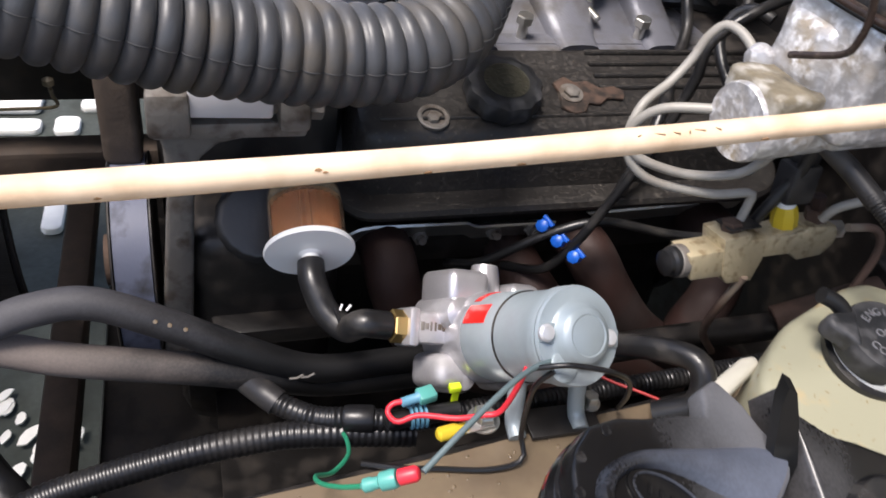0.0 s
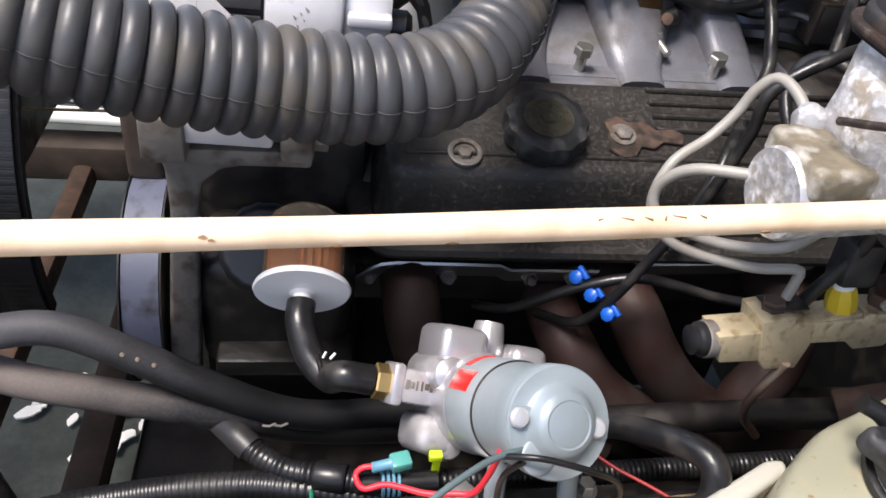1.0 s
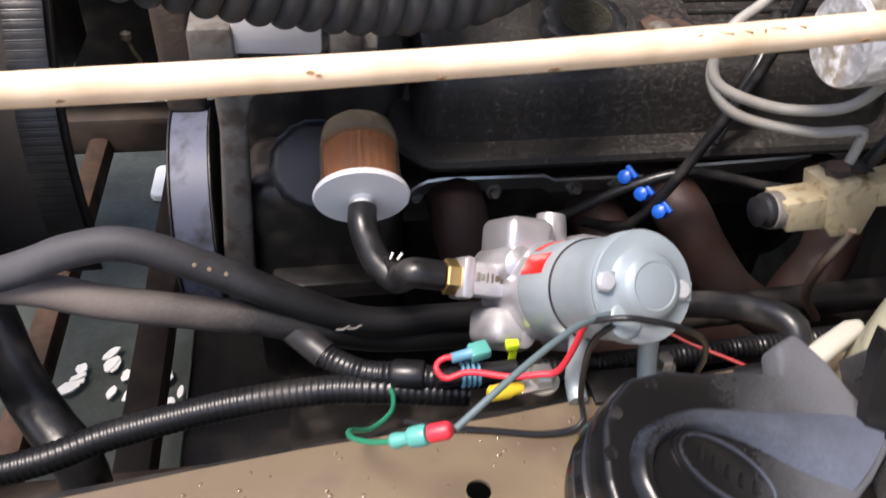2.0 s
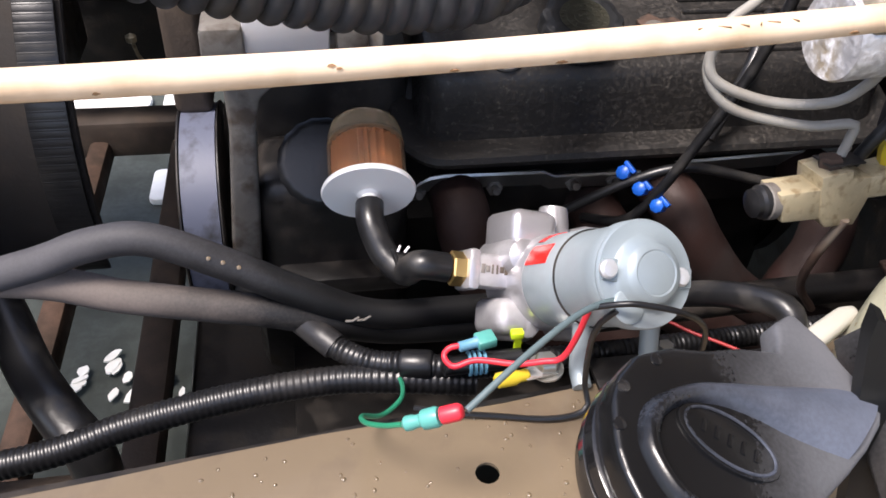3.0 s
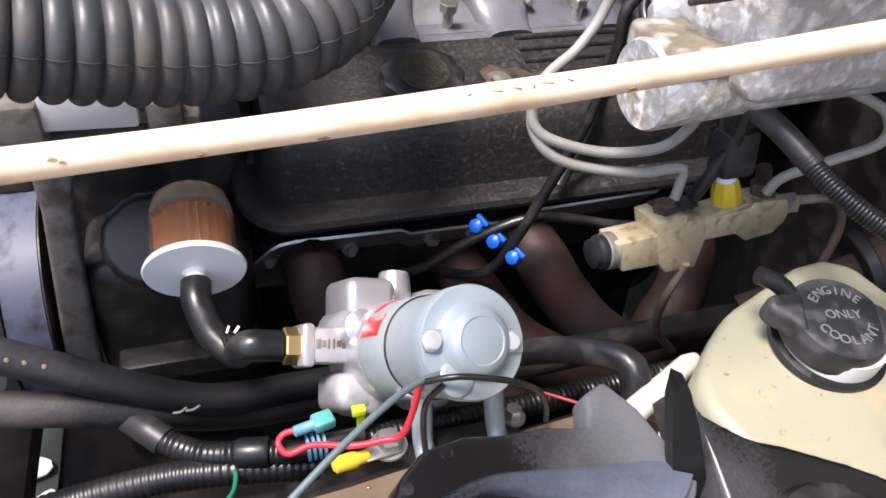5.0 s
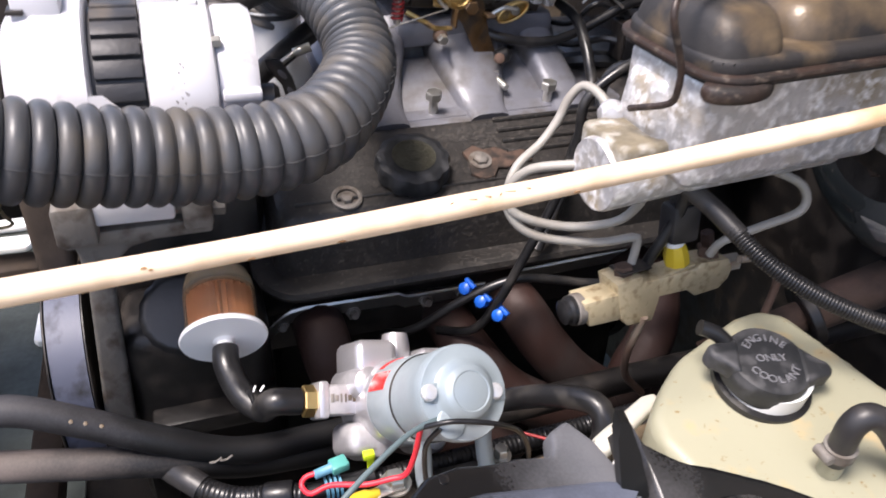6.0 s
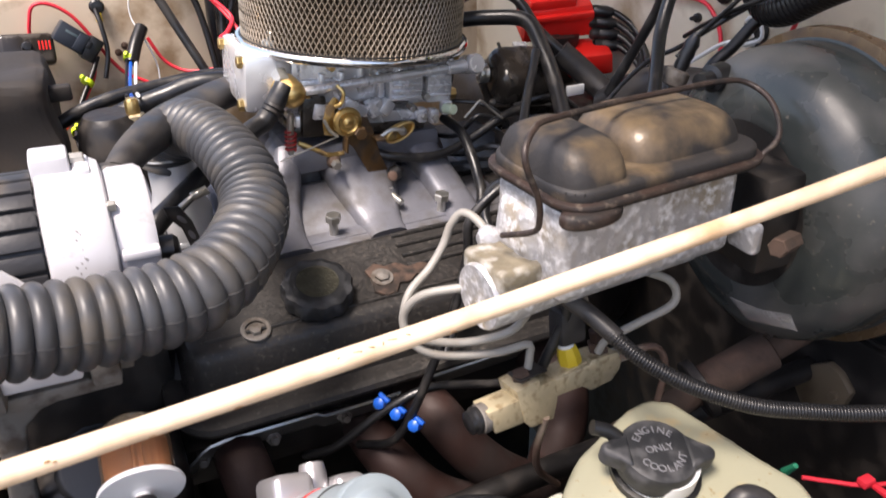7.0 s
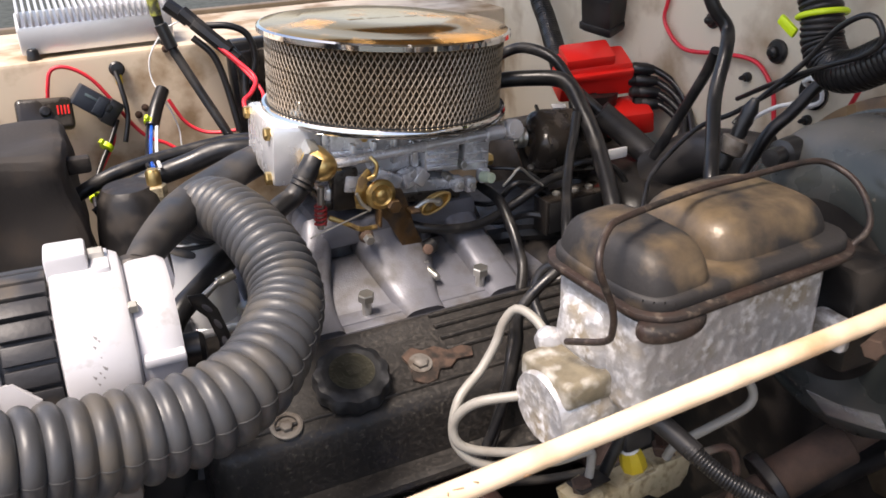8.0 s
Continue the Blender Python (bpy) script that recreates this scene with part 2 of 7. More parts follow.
DROPLET = mat("water_drop", (0.16, 0.12, 0.075), 0.04, var=0.05, bump=0, coat=1.0)
FILM = mat("clear_film", (0.75, 0.75, 0.75), 0.15, var=0.1, bump=0.3, trans=0.85)
KNOT = mat("wood_knot", (0.3, 0.17, 0.08), 0.7, var=0.3, scale=200, bump=0)
INK = mat("pencil_mark", (0.24, 0.15, 0.085), 0.8, bump=0)
PRINT = mat("raised_letter_grey", (0.15, 0.15, 0.16), 0.6, var=0.3, scale=120, bump=0.1)
CAP_PRINT = mat("faded_print", (0.09, 0.083, 0.055), 0.7, var=0.4, scale=120, bump=0)
ALLOY = mat("finned_alloy", (0.75, 0.76, 0.78), 0.35, 0.5, var=0.08)
GREASE = mat("dark_smoked_plastic", (0.022, 0.018, 0.015), 0.2, var=0.3, dirt=(0.06, 0.05, 0.04), dscale=30, damt=0.42)


# ---- mesh tools ----
class Geo:
    def __init__(self):
        self.v, self.f = [], []

    def add(self, v, f, m=None):
        n = len(self.v)
        self.v += [tuple(m @ Vector(p)) if m else tuple(p) for p in v]
        self.f += [tuple(i + n for i in q) for q in f]
        return self


def curve_points(pts, step=0.006):
    """Catmull-Rom through the points, evenly stepped."""
    P = [Vector(p) for p in pts]
    if len(P) == 2:
        n = max(2, int((P[1] - P[0]).length / step))
        return [P[0].lerp(P[1], i / n) for i in range(n + 1)]
    P = [2 * P[0] - P[1]] + P + [2 * P[-1] - P[-2]]
    out = []
    for i in range(1, len(P) - 2):
        a, b, c, d = P[i - 1:i + 3]
        for k in range(12):
            t = k / 12
            out.append(0.5 * (2 * b + (c - a) * t + (2 * a - 5 * b + 4 * c - d) * t * t + (3 * b - a - 3 * c + d) * t ** 3))
    out.append(P[-2])
    ln = [0.0]
    for a, b in zip(out, out[1:]):
        ln.append(ln[-1] + (b - a).length)
    n = max(2, int(ln[-1] / step))
    res, j = [], 0
    for i in range(n + 1):
        s = ln[-1] * i / n
        while j < len(ln) - 2 and ln[j + 1] < s:
            j += 1
        res.append(out[j].lerp(out[j + 1], (s - ln[j]) / max(1e-9, ln[j + 1] - ln[j])))
    return res


def tube(pts, r, seg=10, step=0.006, g=None, wave=None, cap=True):
    """A round tube along the points; r a number, or a function of the length so far and the whole."""
    g = g or Geo()
    C = curve_points(pts, step)
    tan = [(C[min(i + 1, len(C) - 1)] - C[max(i - 1, 0)]).normalized() for i in range(len(C))]
    up = Vector((0, 0, 1)) if abs(tan[0].z) < 0.9 else Vector((1, 0, 0))
    u = tan[0].cross(up).normalized()
    total = sum((b - a).length for a, b in zip(C, C[1:]))
    v, f, s = [], [], 0.0
    for i, c in enumerate(C):
        if i:
            s += (c - C[i - 1]).length
        u = (u - tan[i] * u.dot(tan[i])).normalized()
        w = tan[i].cross(u)
        rr = r(s, total) if callable(r) else r
        for k in range(seg):
            a = 2 * math.pi * k / seg
            v.append(c + (u * math.cos(a) + w * math.sin(a)) * rr)
    for i in range(len(C) - 1):
        for k in range(seg):
            a, b = i * seg + k, i * seg + (k + 1) % seg
            f.append((a, b, b + seg, a + seg))
    if cap:
        f.append(tuple(range(seg - 1, -1, -1)))
        f.append(tuple((len(C) - 1) * seg + k for k in range(seg)))
    return g.add(v, f)


def ribs(R, pitch, depth, power=0.7):
    return lambda s, total: R * (1 - depth + depth * abs(math.sin(math.pi * s / pitch)) ** power)


def lathe(profile, seg=40, g=None, m=None, wob=0.0, lobes=0):
    """A profile of (radius, height) turned round z."""
    g = g or Geo()
    v, f = [], []
    n = len(profile)
    for k in range(seg):
        a = 2 * math.pi * k / seg
        e = 1 + wob * math.cos(lobes * a)
        for r, z in profile:
            v.append((r * e * math.cos(a), r * e * math.sin(a), z))
    for k in range(seg):
        for i in range(n - 1):
            a, b = k * n + i, ((k + 1) % seg) * n + i
            f.append((a, b, b + 1, a + 1))
    for i, flip in ((0, True), (n - 1, False)):
        if profile[i][0] > 1e-6:
            ring = tuple(k * n + i for k in range(seg))
            f.append(ring[::-1] if flip else ring)
    return g.add(v, f, m)


def from_bm(bm, g=None, m=None):
    g = g or Geo()
    bm.verts.index_update()
    g.add([v.co[:] for v in bm.verts], [tuple(v.index for v in q.verts) for q in bm.faces], m)
    bm.free()
    return g


def box(sx, sy, sz, at=(0, 0, 0), bev=0.002, g=None, m=None, seg=2, taper=1.0):
    """A box with rounded edges, centred at `at`; taper narrows its top."""
    bm = bmesh.new()
    bmesh.ops.create_cube(bm, size=1)
    for v in bm.verts:
        k = taper if v.co.z > 0 else 1
        v.co = Vector((v.co.x * sx * k, v.co.y * sy * k, v.co.z * sz))
    if bev:
        bmesh.ops.bevel(bm, geom=bm.edges[:], offset=bev, segments=seg, affect="EDGES", profile=0.5)
    t = Matrix.Translation(at)
    return from_bm(bm, g, (m @ t) if m else t)


def slab(poly, z0, z1, bev=0.002, g=None, m=None, seg=2, holes=()):
    """A flat outline of (x, y) raised from z0 to z1, with rounded edges."""
    bm = bmesh.new()
    vs = [bm.verts.new((x, y, z0)) for x, y in poly]
    fc = bm.faces.new(vs)
    r = bmesh.ops.extrude_face_region(bm, geom=[fc])
    for v in r["geom"]:
        if isinstance(v, bmesh.types.BMVert):
            v.co.z = z1
    bmesh.ops.recalc_face_normals(bm, faces=bm.faces[:])
    if bev:
        bmesh.ops.bevel(bm, geom=bm.edges[:], offset=bev, segments=seg, affect="EDGES", profile=0.5)
    return from_bm(bm, g, m)


def loft(rings, g=None, m=None, caps=(True, True)):
    """Skin through rings of equally many points."""
    n = len(rings[0])
    f = [(i * n + k, i * n + (k + 1) % n, (i + 1) * n + (k + 1) % n, (i + 1) * n + k) for i in range(len(rings) - 1) for k in range(n)]
    if caps[0]:
        f.append(tuple(range(n - 1, -1, -1)))
    if caps[1]:
        f.append(tuple((len(rings) - 1) * n + k for k in range(n)))
    return (g or Geo()).add([q for r in rings for q in r], f, m)


def ring_poly(rx, ry, n=24, a0=0.0, a1=360.0, cx=0.0, cy=0.0):
    return [(cx + rx * math.cos(radians(a0 + (a1 - a0) * i / n)), cy + ry * math.sin(radians(a0 + (a1 - a0) * i / n))) for i in range(n + (a1 - a0 < 360))]


def rounded(sx, sy, r, n=5):
    out = []
    for cx, cy, a in ((1, 1, 0), (-1, 1, 90), (-1, -1, 180), (1, -1, 270)):
        out += [(cx * (sx / 2 - r) + r * math.cos(radians(a + 90 * i / n)), cy * (sy / 2 - r) + r * math.sin(radians(a + 90 * i / n))) for i in range(n + 1)]
    return out


def rod(a, b, r, seg=12, g=None, r2=None):
    """A straight cylinder or cone between two points."""
    a, b = Vector(a), Vector(b)
    m = Matrix.Translation(a) @ (b - a).to_track_quat("Z", "Y").to_matrix().to_4x4()
    L = (b - a).length
    e = min(0.0012, r * 0.2)
    q = r if r2 is None else r2
    return lathe([(r - e, 0), (r, e), (q, L - e), (q - e, L)], seg, g, m)


def hexrod(a, b, r, g=None):
    return rod(a, b, r, 6, g)


def axes(at, zdir, xdir):
    """A pose at a point with the given z direction and about the given x direction."""
    z = Vector(zdir).normalized()
    x = Vector(xdir)
    x = (x - z * x.dot(z)).normalized()
    y = z.cross(x)
    m = Matrix((x, y, z)).transposed().to_4x4()
    m.translation = Vector(at)
    return m


def mesh_of(name, g, material, sharp=38):
    me = bpy.data.meshes.new(name)
    me.from_pydata(g.v, [], g.f)
    me.validate()
    me.update()
    me.shade_smooth()
    me.set_sharp_from_angle(angle=radians(sharp))
    me.materials.append(material)
    return me


def part(name, g, material, parent, label="", sharp=38):
    """One mesh under a thing or part, in the thing's own coordinates."""
    ob = new(name, mesh_of(name, g, material, sharp))
    ob.parent = parent
    return tagged(ob, label)


def thing(name, m, label, category, group=""):
    ob = new(name)
    ob.empty_display_size = 0.02
    ob.matrix_basis = m if isinstance(m, Matrix) else Matrix.Translation(m)
    return tagged(ob, label, category, group)


def solo(name, g, material, label, category, group="", kind="", sharp=38, m=None):
    """A thing that is one mesh."""
    ob = new(name, mesh_of(name, g, material, sharp))
    if m:
        ob.matrix_basis = m
    return tagged(ob, label, category, group, kind)


def world_part(name, g, material, parent, label="", sharp=38):
    """A part whose mesh is given in world coordinates."""
    ob = part(name, g, material, parent, label, sharp)
    ob.matrix_parent_inverse = parent.matrix_basis.inverted()
    return ob


def letters(text, size, parent, material, m, name="lettering", thick=0.0004):
    cu = bpy.data.curves.new(name, "FONT")
    cu.body, cu.size, cu.align_x, cu.align_y, cu.extrude = text, size, "CENTER", "CENTER", thick
    tmp = bpy.data.objects.new(name, cu)
    scene.collection.objects.link(tmp)
    bpy.context.view_layer.update()
    me = bpy.data.meshes.new_from_object(tmp)
    bpy.data.objects.remove(tmp)
    me.materials.append(material)
    ob = new(name, me)
    ob.parent = parent
    ob.matrix_basis = m
    return ob


def arc_letters(text, size, radius, mid, span, parent, material, z, top=True, name="letter"):
    """Letters round a circle, each a part."""
    n = len(text)
    for i, c in enumerate(text):
        k = (i - (n - 1) / 2) / max(1, n - 1)
        a = mid - span * k if top else mid + span * k
        rot = a - 90 if top else a + 90
        letters(c, size, parent, material, pose(radius * math.cos(radians(a)), radius * math.sin(radians(a)), z, 0, 0, rot), name)


def cable(name, pts, r, material, label, category, seg=8, group="", step=0.006):
    return solo(name, tube(pts, r, seg, step), material, label, category, group)


# ---- ground and body ----
g = Geo()
N = 40
xs = [-60, -20, -6] + [-3 + 6 * i / N for i in range(N + 1)] + [6, 20, 60]
vs = [(x, y, 0.012 * noise.noise(Vector((x * 3, y * 3, 0))) if max(abs(x), abs(y)) < 4 else 0.0) for y in xs for x in xs]
W_ = len(xs)
g.add(vs, [(j * W_ + i, j * W_ + i + 1, (j + 1) * W_ + i + 1, (j + 1) * W_ + i) for j in range(W_ - 1) for i in range(W_ - 1)])
solo("ground", g, GROUND, "grey green gritty ground under the vehicle", "ground", kind="structure")

EDGE = lambda x: 0.344 + 0.107 * (x - 0.075) - 0.17 * min(1.0, max(0.0, (x - 0.6) / 0.06))
SHELF = 0.89


def fender_panel():
    """Near inner fender: a flat painted shelf with a hole, a rolled edge and a drop into the bay."""
    bm = bmesh.new()
    loop = []
    xs_ = [-0.9 + 1.85 * i / 30 for i in range(31)]
    loop += [(x, EDGE(x) + 0.0015 * math.sin(x * 23)) for x in xs_]
    loop += [(0.95, -0.32), (-0.9, -0.32)]
    hole = ring_poly(0.0075, 0.0075, 16, cx=0.187, cy=0.306)
    es = []
    for lp in (loop, hole):
        vs_ = [bm.verts.new((x, y, SHELF)) for x, y in lp]
        es += [bm.edges.new((vs_[i], vs_[(i + 1) % len(vs_)])) for i in range(len(vs_))]
    bmesh.ops.triangle_fill(bm, edges=es, use_beauty=True)
    r = bmesh.ops.extrude_face_region(bm, geom=bm.faces[:])
    for v in r["geom"]:
        if isinstance(v, bmesh.types.BMVert):
            v.co.z -= 0.0025
    bmesh.ops.recalc_face_normals(bm, faces=bm.faces[:])
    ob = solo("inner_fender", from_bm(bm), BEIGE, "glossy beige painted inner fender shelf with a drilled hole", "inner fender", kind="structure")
    g = Geo()
    n = len(xs_)
    prof = [(0.001, -0.0028), (0.006, -0.004), (0.009, -0.008), (0.009, -0.03), (0.006, -0.16), (0.004, -0.16), (0.006, -0.03), (0.0055, -0.009), (0.001, -0.006)]
    k = len(prof)
    g.add([(x, EDGE(x) + a, SHELF + b) for x in xs_ for a, b in prof],
          [(i * k + j, i * k + (j + 1) % k, (i + 1) * k + (j + 1) % k, (i + 1) * k + j) for i in range(n - 1) for j in range(k)])
    part("fender_lip", g, IRON, ob, "dark rolled fender edge")
    return ob


fender_panel()

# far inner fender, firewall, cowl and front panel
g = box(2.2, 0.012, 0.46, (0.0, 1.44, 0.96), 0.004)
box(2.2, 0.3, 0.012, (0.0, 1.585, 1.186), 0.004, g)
solo("far_inner_fender", g, FIREWALL, "dusty beige far inner fender panel, painted paler as if sunlit", "inner fender", kind="structure")
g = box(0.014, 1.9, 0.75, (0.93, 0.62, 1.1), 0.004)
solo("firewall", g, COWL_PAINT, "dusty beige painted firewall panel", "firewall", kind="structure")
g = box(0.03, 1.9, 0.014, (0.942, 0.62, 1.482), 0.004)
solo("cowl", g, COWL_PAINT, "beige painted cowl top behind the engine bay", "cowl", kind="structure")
g = box(0.05, 1.75, 0.17, (-0.62, 0.62, 1.105), 0.01)
box(0.05, 1.75, 0.12, (-0.62, 0.62, 0.45), 0.01, g)
box(0.03, 1.75, 0.25, (-0.66, 0.62, 0.62), 0.006, g)
solo("radiator_support", g, FRAME, "brown undercoated steel radiator support", "radiator support", kind="structure")

def hood():
    """The raised hood, hinged at the cowl, with a folded rim and stiffening channels underneath."""
    m = pose(0.93, 0.62, 1.52, 0, 52, 0)
    h = tagged(new("hood"), "raised beige painted hood over the engine bay", "hood", kind="structure")
    h.matrix_basis = m
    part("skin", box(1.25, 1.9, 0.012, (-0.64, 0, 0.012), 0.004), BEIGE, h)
    for y in (-0.9, 0.9):
        part("side_channel", box(1.2, 0.08, 0.035, (-0.64, y, -0.01), 0.01), BEIGE, h)
    for x in (-0.08, -1.2):
        part("cross_channel", box(0.08, 1.7, 0.035, (x, 0, -0.01), 0.01), BEIGE, h)


hood()
# Unseen outer fender and cab, added to keep light off the ground below.
solo("near_fender", box(1.9, 0.02, 0.56, (0.03, -0.33, 0.615), 0.006), BEIGE, "beige painted outer fender on the near side", "fender", kind="structure")
g = box(1.6, 1.9, 1.1, (1.76, 0.62, 0.93), 0.05)
box(1.2, 1.6, 0.5, (1.95, 0.62, 1.7), 0.08, g)
solo("cab", g, BEIGE, "beige painted vehicle cab behind the firewall", "vehicle cab", kind="structure")


def frame_rails():
    for y, z, h in ((0.53, 0.52, 0.13), (1.47, 0.425, 0.08)):
        solo("frame_rail", box(2.4, 0.07, h, (0.2, y, z), 0.012), FRAME, "dirty brown steel chassis rail", "chassis rail", "chassis rails")
    # The wide IRON bar is an added filler that darkens an empty gap.
    for x, w, z, mt in ((-0.305, 0.04, 0.4, RUST), (-0.147, 0.05, 0.4, FRAME), (0.0, 0.2, 0.36, IRON), (0.3, 0.16, 0.4, FRAME)):
        solo("crossmember", box(w, 0.99, 0.05, (x, 1.045, z), 0.012), mt, "rusty brown steel crossmember between the rails", "crossmember", "crossmembers")


frame_rails()
solo("splash_apron", box(1.9, 0.008, 0.22, (0.0, 1.447, 0.68), 0.003), IRON, "black undercoated apron below the far inner fender", "splash apron", kind="structure")
# Pale slabs stand in for sunlit ground; the brightness is in their colour.
for x, y, sx, sy in ((-0.62, 2.31, 0.5, 0.07), (-0.66, 2.45, 0.56, 0.1), (-0.3, 2.3, 0.07, 0.09), (-0.24, 2.42, 0.06, 0.06), (-0.3, 1.86, 0.05, 0.14)):
    solo("sunlit_slab", slab(rounded(sx, sy, 0.02), 0.0, 0.022, 0.006, m=pose(x, y, 0, 0, 0, 4 * x)), SUNLIT, "pale concrete slab standing in for sunlit ground beyond the vehicle", "concrete slab", "concrete slabs")
# Dark sheets added to stop light and stand for the bay's deep shade.
solo("shade_sheet", box(0.88, 0.4, 0.006, (0.5, 0.52, 0.6), 0.002, m=pose(0, 0, 0, 0, 0, 0)), IRON, "dark sheet added to block light and darken the space beside the engine", "splash shield", kind="structure")
solo("shade_board", box(0.012, 1.9, 0.64, (0.9, 0.62, 0.58), 0.004), IRON, "black sheet added to darken the space below the firewall", "toe board", kind="structure")
solo("shade_sheet", box(0.006, 0.4, 0.3, (0.93 - 0.02, 0.52, 0.75), 0.002), IRON, "dark sheet added to block light and darken the space beside the engine", "splash shield", kind="structure")


# ---- engine ----
def engine():
    e = thing("engine", (0.38, 0.93, 0.55), "greasy black iron V8 engine with alloy intake", "engine")
    # block, tilted head and its exhaust face
    g = box(0.5, 0.34, 0.34, (0.42, 0.93, 0.72), 0.02)
    world_part("block", g, IRON, e, "oily black iron block")
    g = lathe([(0.05, 0.3), (0.17, 0.02), (0.2, 0.0), (0.2, -0.02)], 40, m=axes((0.68, 0.93, 0.75), (1, 0, 0), (0, 0, 1)))
    world_part("bellhousing", g, IRON, e, "dark oily bellhousing")
    for side in (1, -1):
        yy = lambda y: y if side > 0 else 1.86 - y
        prof = [(0.665, 0.885), (0.69, 0.80), (0.74, 0.77), (0.80, 0.80), (0.815, 0.985), (0.76, 0.985)]
        poly = [(yy(a), b) for a, b in prof]
        g = slab([(a, b) for a, b in poly], 0.175, 0.665, 0.006, m=Matrix(((0, 0, 1, 0), (1, 0, 0, 0), (0, 1, 0, 0), (0, 0, 0, 1))))
        world_part("cylinder_head", g, IRON, e, "greasy black cylinder head")
    # intake manifold
    im = world_part("intake_manifold", box(0.2, 0.15, 0.035, (0.475, 0.94, 1.062), 0.012), CAST, e, "grey cast aluminium intake manifold")
    for x, foot, head in ((0.345, 0.026, 0.018), (0.462, 0.027, 0.052), (0.567, 0.027, 0.024)):
        for side in (0, 1):
            yy = lambda y: y if not side else 1.87 - y
            g = Geo()
            dx = (0.475 - x) * 0.25
            path = [(x, yy(0.78), 0.972), (x, yy(0.812), 0.982), (x + dx * 0.2, yy(0.845), 1.004), (x + dx * 0.7, yy(0.878), 1.036), (x + dx, yy(0.905), 1.062)]
            C = curve_points(path, 0.006)
            n = len(C)
            v = []
            for k, c in enumerate(C):
                u = k / (n - 1)
                hw = foot + (head - foot) * u * u * (3 - 2 * u)
                t = (C[min(k + 1, n - 1)] - C[max(k - 1, 0)]).normalized()
                up = Vector((1, 0, 0)).cross(t).normalized()
                up = up if up.z > 0 else -up
                for q in range(20):
                    a = 2 * math.pi * q / 20
                    ca, sa = math.cos(a), math.sin(a)
                    v.append(c + Vector((hw * math.copysign(abs(ca) ** 0.55, ca), 0, 0)) + up * 0.027 * math.copysign(abs(sa) ** 0.7, sa))
            g.add(v, [(k * 20 + q, k * 20 + (q + 1) % 20, (k + 1) * 20 + (q + 1) % 20, (k + 1) * 20 + q) for k in range(n - 1) for q in range(20)] + [tuple(range(20)), tuple((n - 1) * 20 + q for q in range(20))])
            world_part("runner", g, CAST, im)
    g = box(0.32, 0.3, 0.02, (0.48, 0.935, 0.985), 0.006)
    world_part("manifold_flange", g, CAST, im)
    world_part("water_crossover", box(0.05, 0.28, 0.085, (0.3, 0.925, 1.012), 0.012), CAST, im)
    world_part("valley_floor", box(0.24, 0.1, 0.024, (0, 0, 0), 0.01, m=pose(0.47, 0.842, 1.0, 28, 0, 0), seg=3), CAST, im)
    world_part("front_plate", box(0.03, 0.2, 0.11, (0.2, 0.87, 0.995), 0.008), CAST, im)
    world_part("side_flange", box(0.3, 0.03, 0.03, (0.485, 0.788, 0.977), 0.006), CAST, im)
    world_part("plenum_wall", box(0.27, 0.1, 0.085, (0.478, 0.94, 1.03), 0.02, taper=0.8, seg=4), CAST, im)
    for x, h in ((0.40, 0.022), (0.541, 0.02)):
        g = rod((x, 0.798, 0.985), (x, 0.795, 0.99 + h), 0.0055)
        hexrod((x, 0.795, 0.99 + h), (x, 0.794, 1.0 + h), 0.0095, g)
        rod((x, 0.798, 0.988), (x, 0.798, 0.991), 0.011, 16, g)
        world_part("manifold_bolt", g, STEEL, im, "bright hex bolt")
    # near valve cover
    X0, X1 = 0.185, 0.655
    m = Matrix(((0, 0, 1, 0), (1, 0, 0, 0), (0, 1, 0, 0), (0, 0, 0, 1)))

    def sloped(x0, x1, y0, y1, z0, z1, r):
        """A rounded outline lying on the slope of the cover."""
        return [(x + (x0 + x1) / 2, y + (y0 + y1) / 2, z0 + (z1 - z0) * (y + (y1 - y0) / 2) / (y1 - y0)) for x, y in rounded(x1 - x0, y1 - y0, r, 7)]

    g = loft([sloped(X0 + 0.008, X1, 0.65, 0.779, 0.9, 0.95, 0.024), sloped(X0 + 0.012, X1 - 0.003, 0.653, 0.774, 0.935, 0.975, 0.023), sloped(X0 + 0.014, X1 - 0.005, 0.655, 0.768, 0.955, 0.99, 0.022),
              sloped(X0 + 0.018, X1 - 0.008, 0.659, 0.762, 0.9645, 0.9965, 0.02), sloped(X0 + 0.024, X1 - 0.013, 0.665, 0.757, 0.9685, 0.9985, 0.017)])
    cov = world_part("valve_cover", g, COVER, e, "dusty black valve cover with raised ridges")
    g = loft([sloped(X0 - 0.012, X1 + 0.02, 0.628, 0.79, 0.886, 0.94, 0.045), sloped(X0 - 0.014, X1 + 0.022, 0.626, 0.792, 0.891, 0.946, 0.046), sloped(X0 - 0.012, X1 + 0.02, 0.628, 0.79, 0.8965, 0.952, 0.045),
              sloped(X0 - 0.004, X1 + 0.012, 0.636, 0.784, 0.9005, 0.9535, 0.038), sloped(X0 + 0.004, X1 + 0.004, 0.645, 0.78, 0.9, 0.95, 0.03)])
    world_part("cover_rail", g, COVER, cov, "wide rolled rail with rounded corners")
    slope = math.atan2(0.997 - 0.968, 0.752 - 0.663)
    for y in (0.706, 0.722, 0.738, 0.7535):
        z = 0.968 + (y - 0.663) * math.tan(slope)
        g = box(0.2, 0.006, 0.006, (0.555, y, z + 0.001), 0.0022, m=None)
        world_part("ridge", g, COVER, cov)
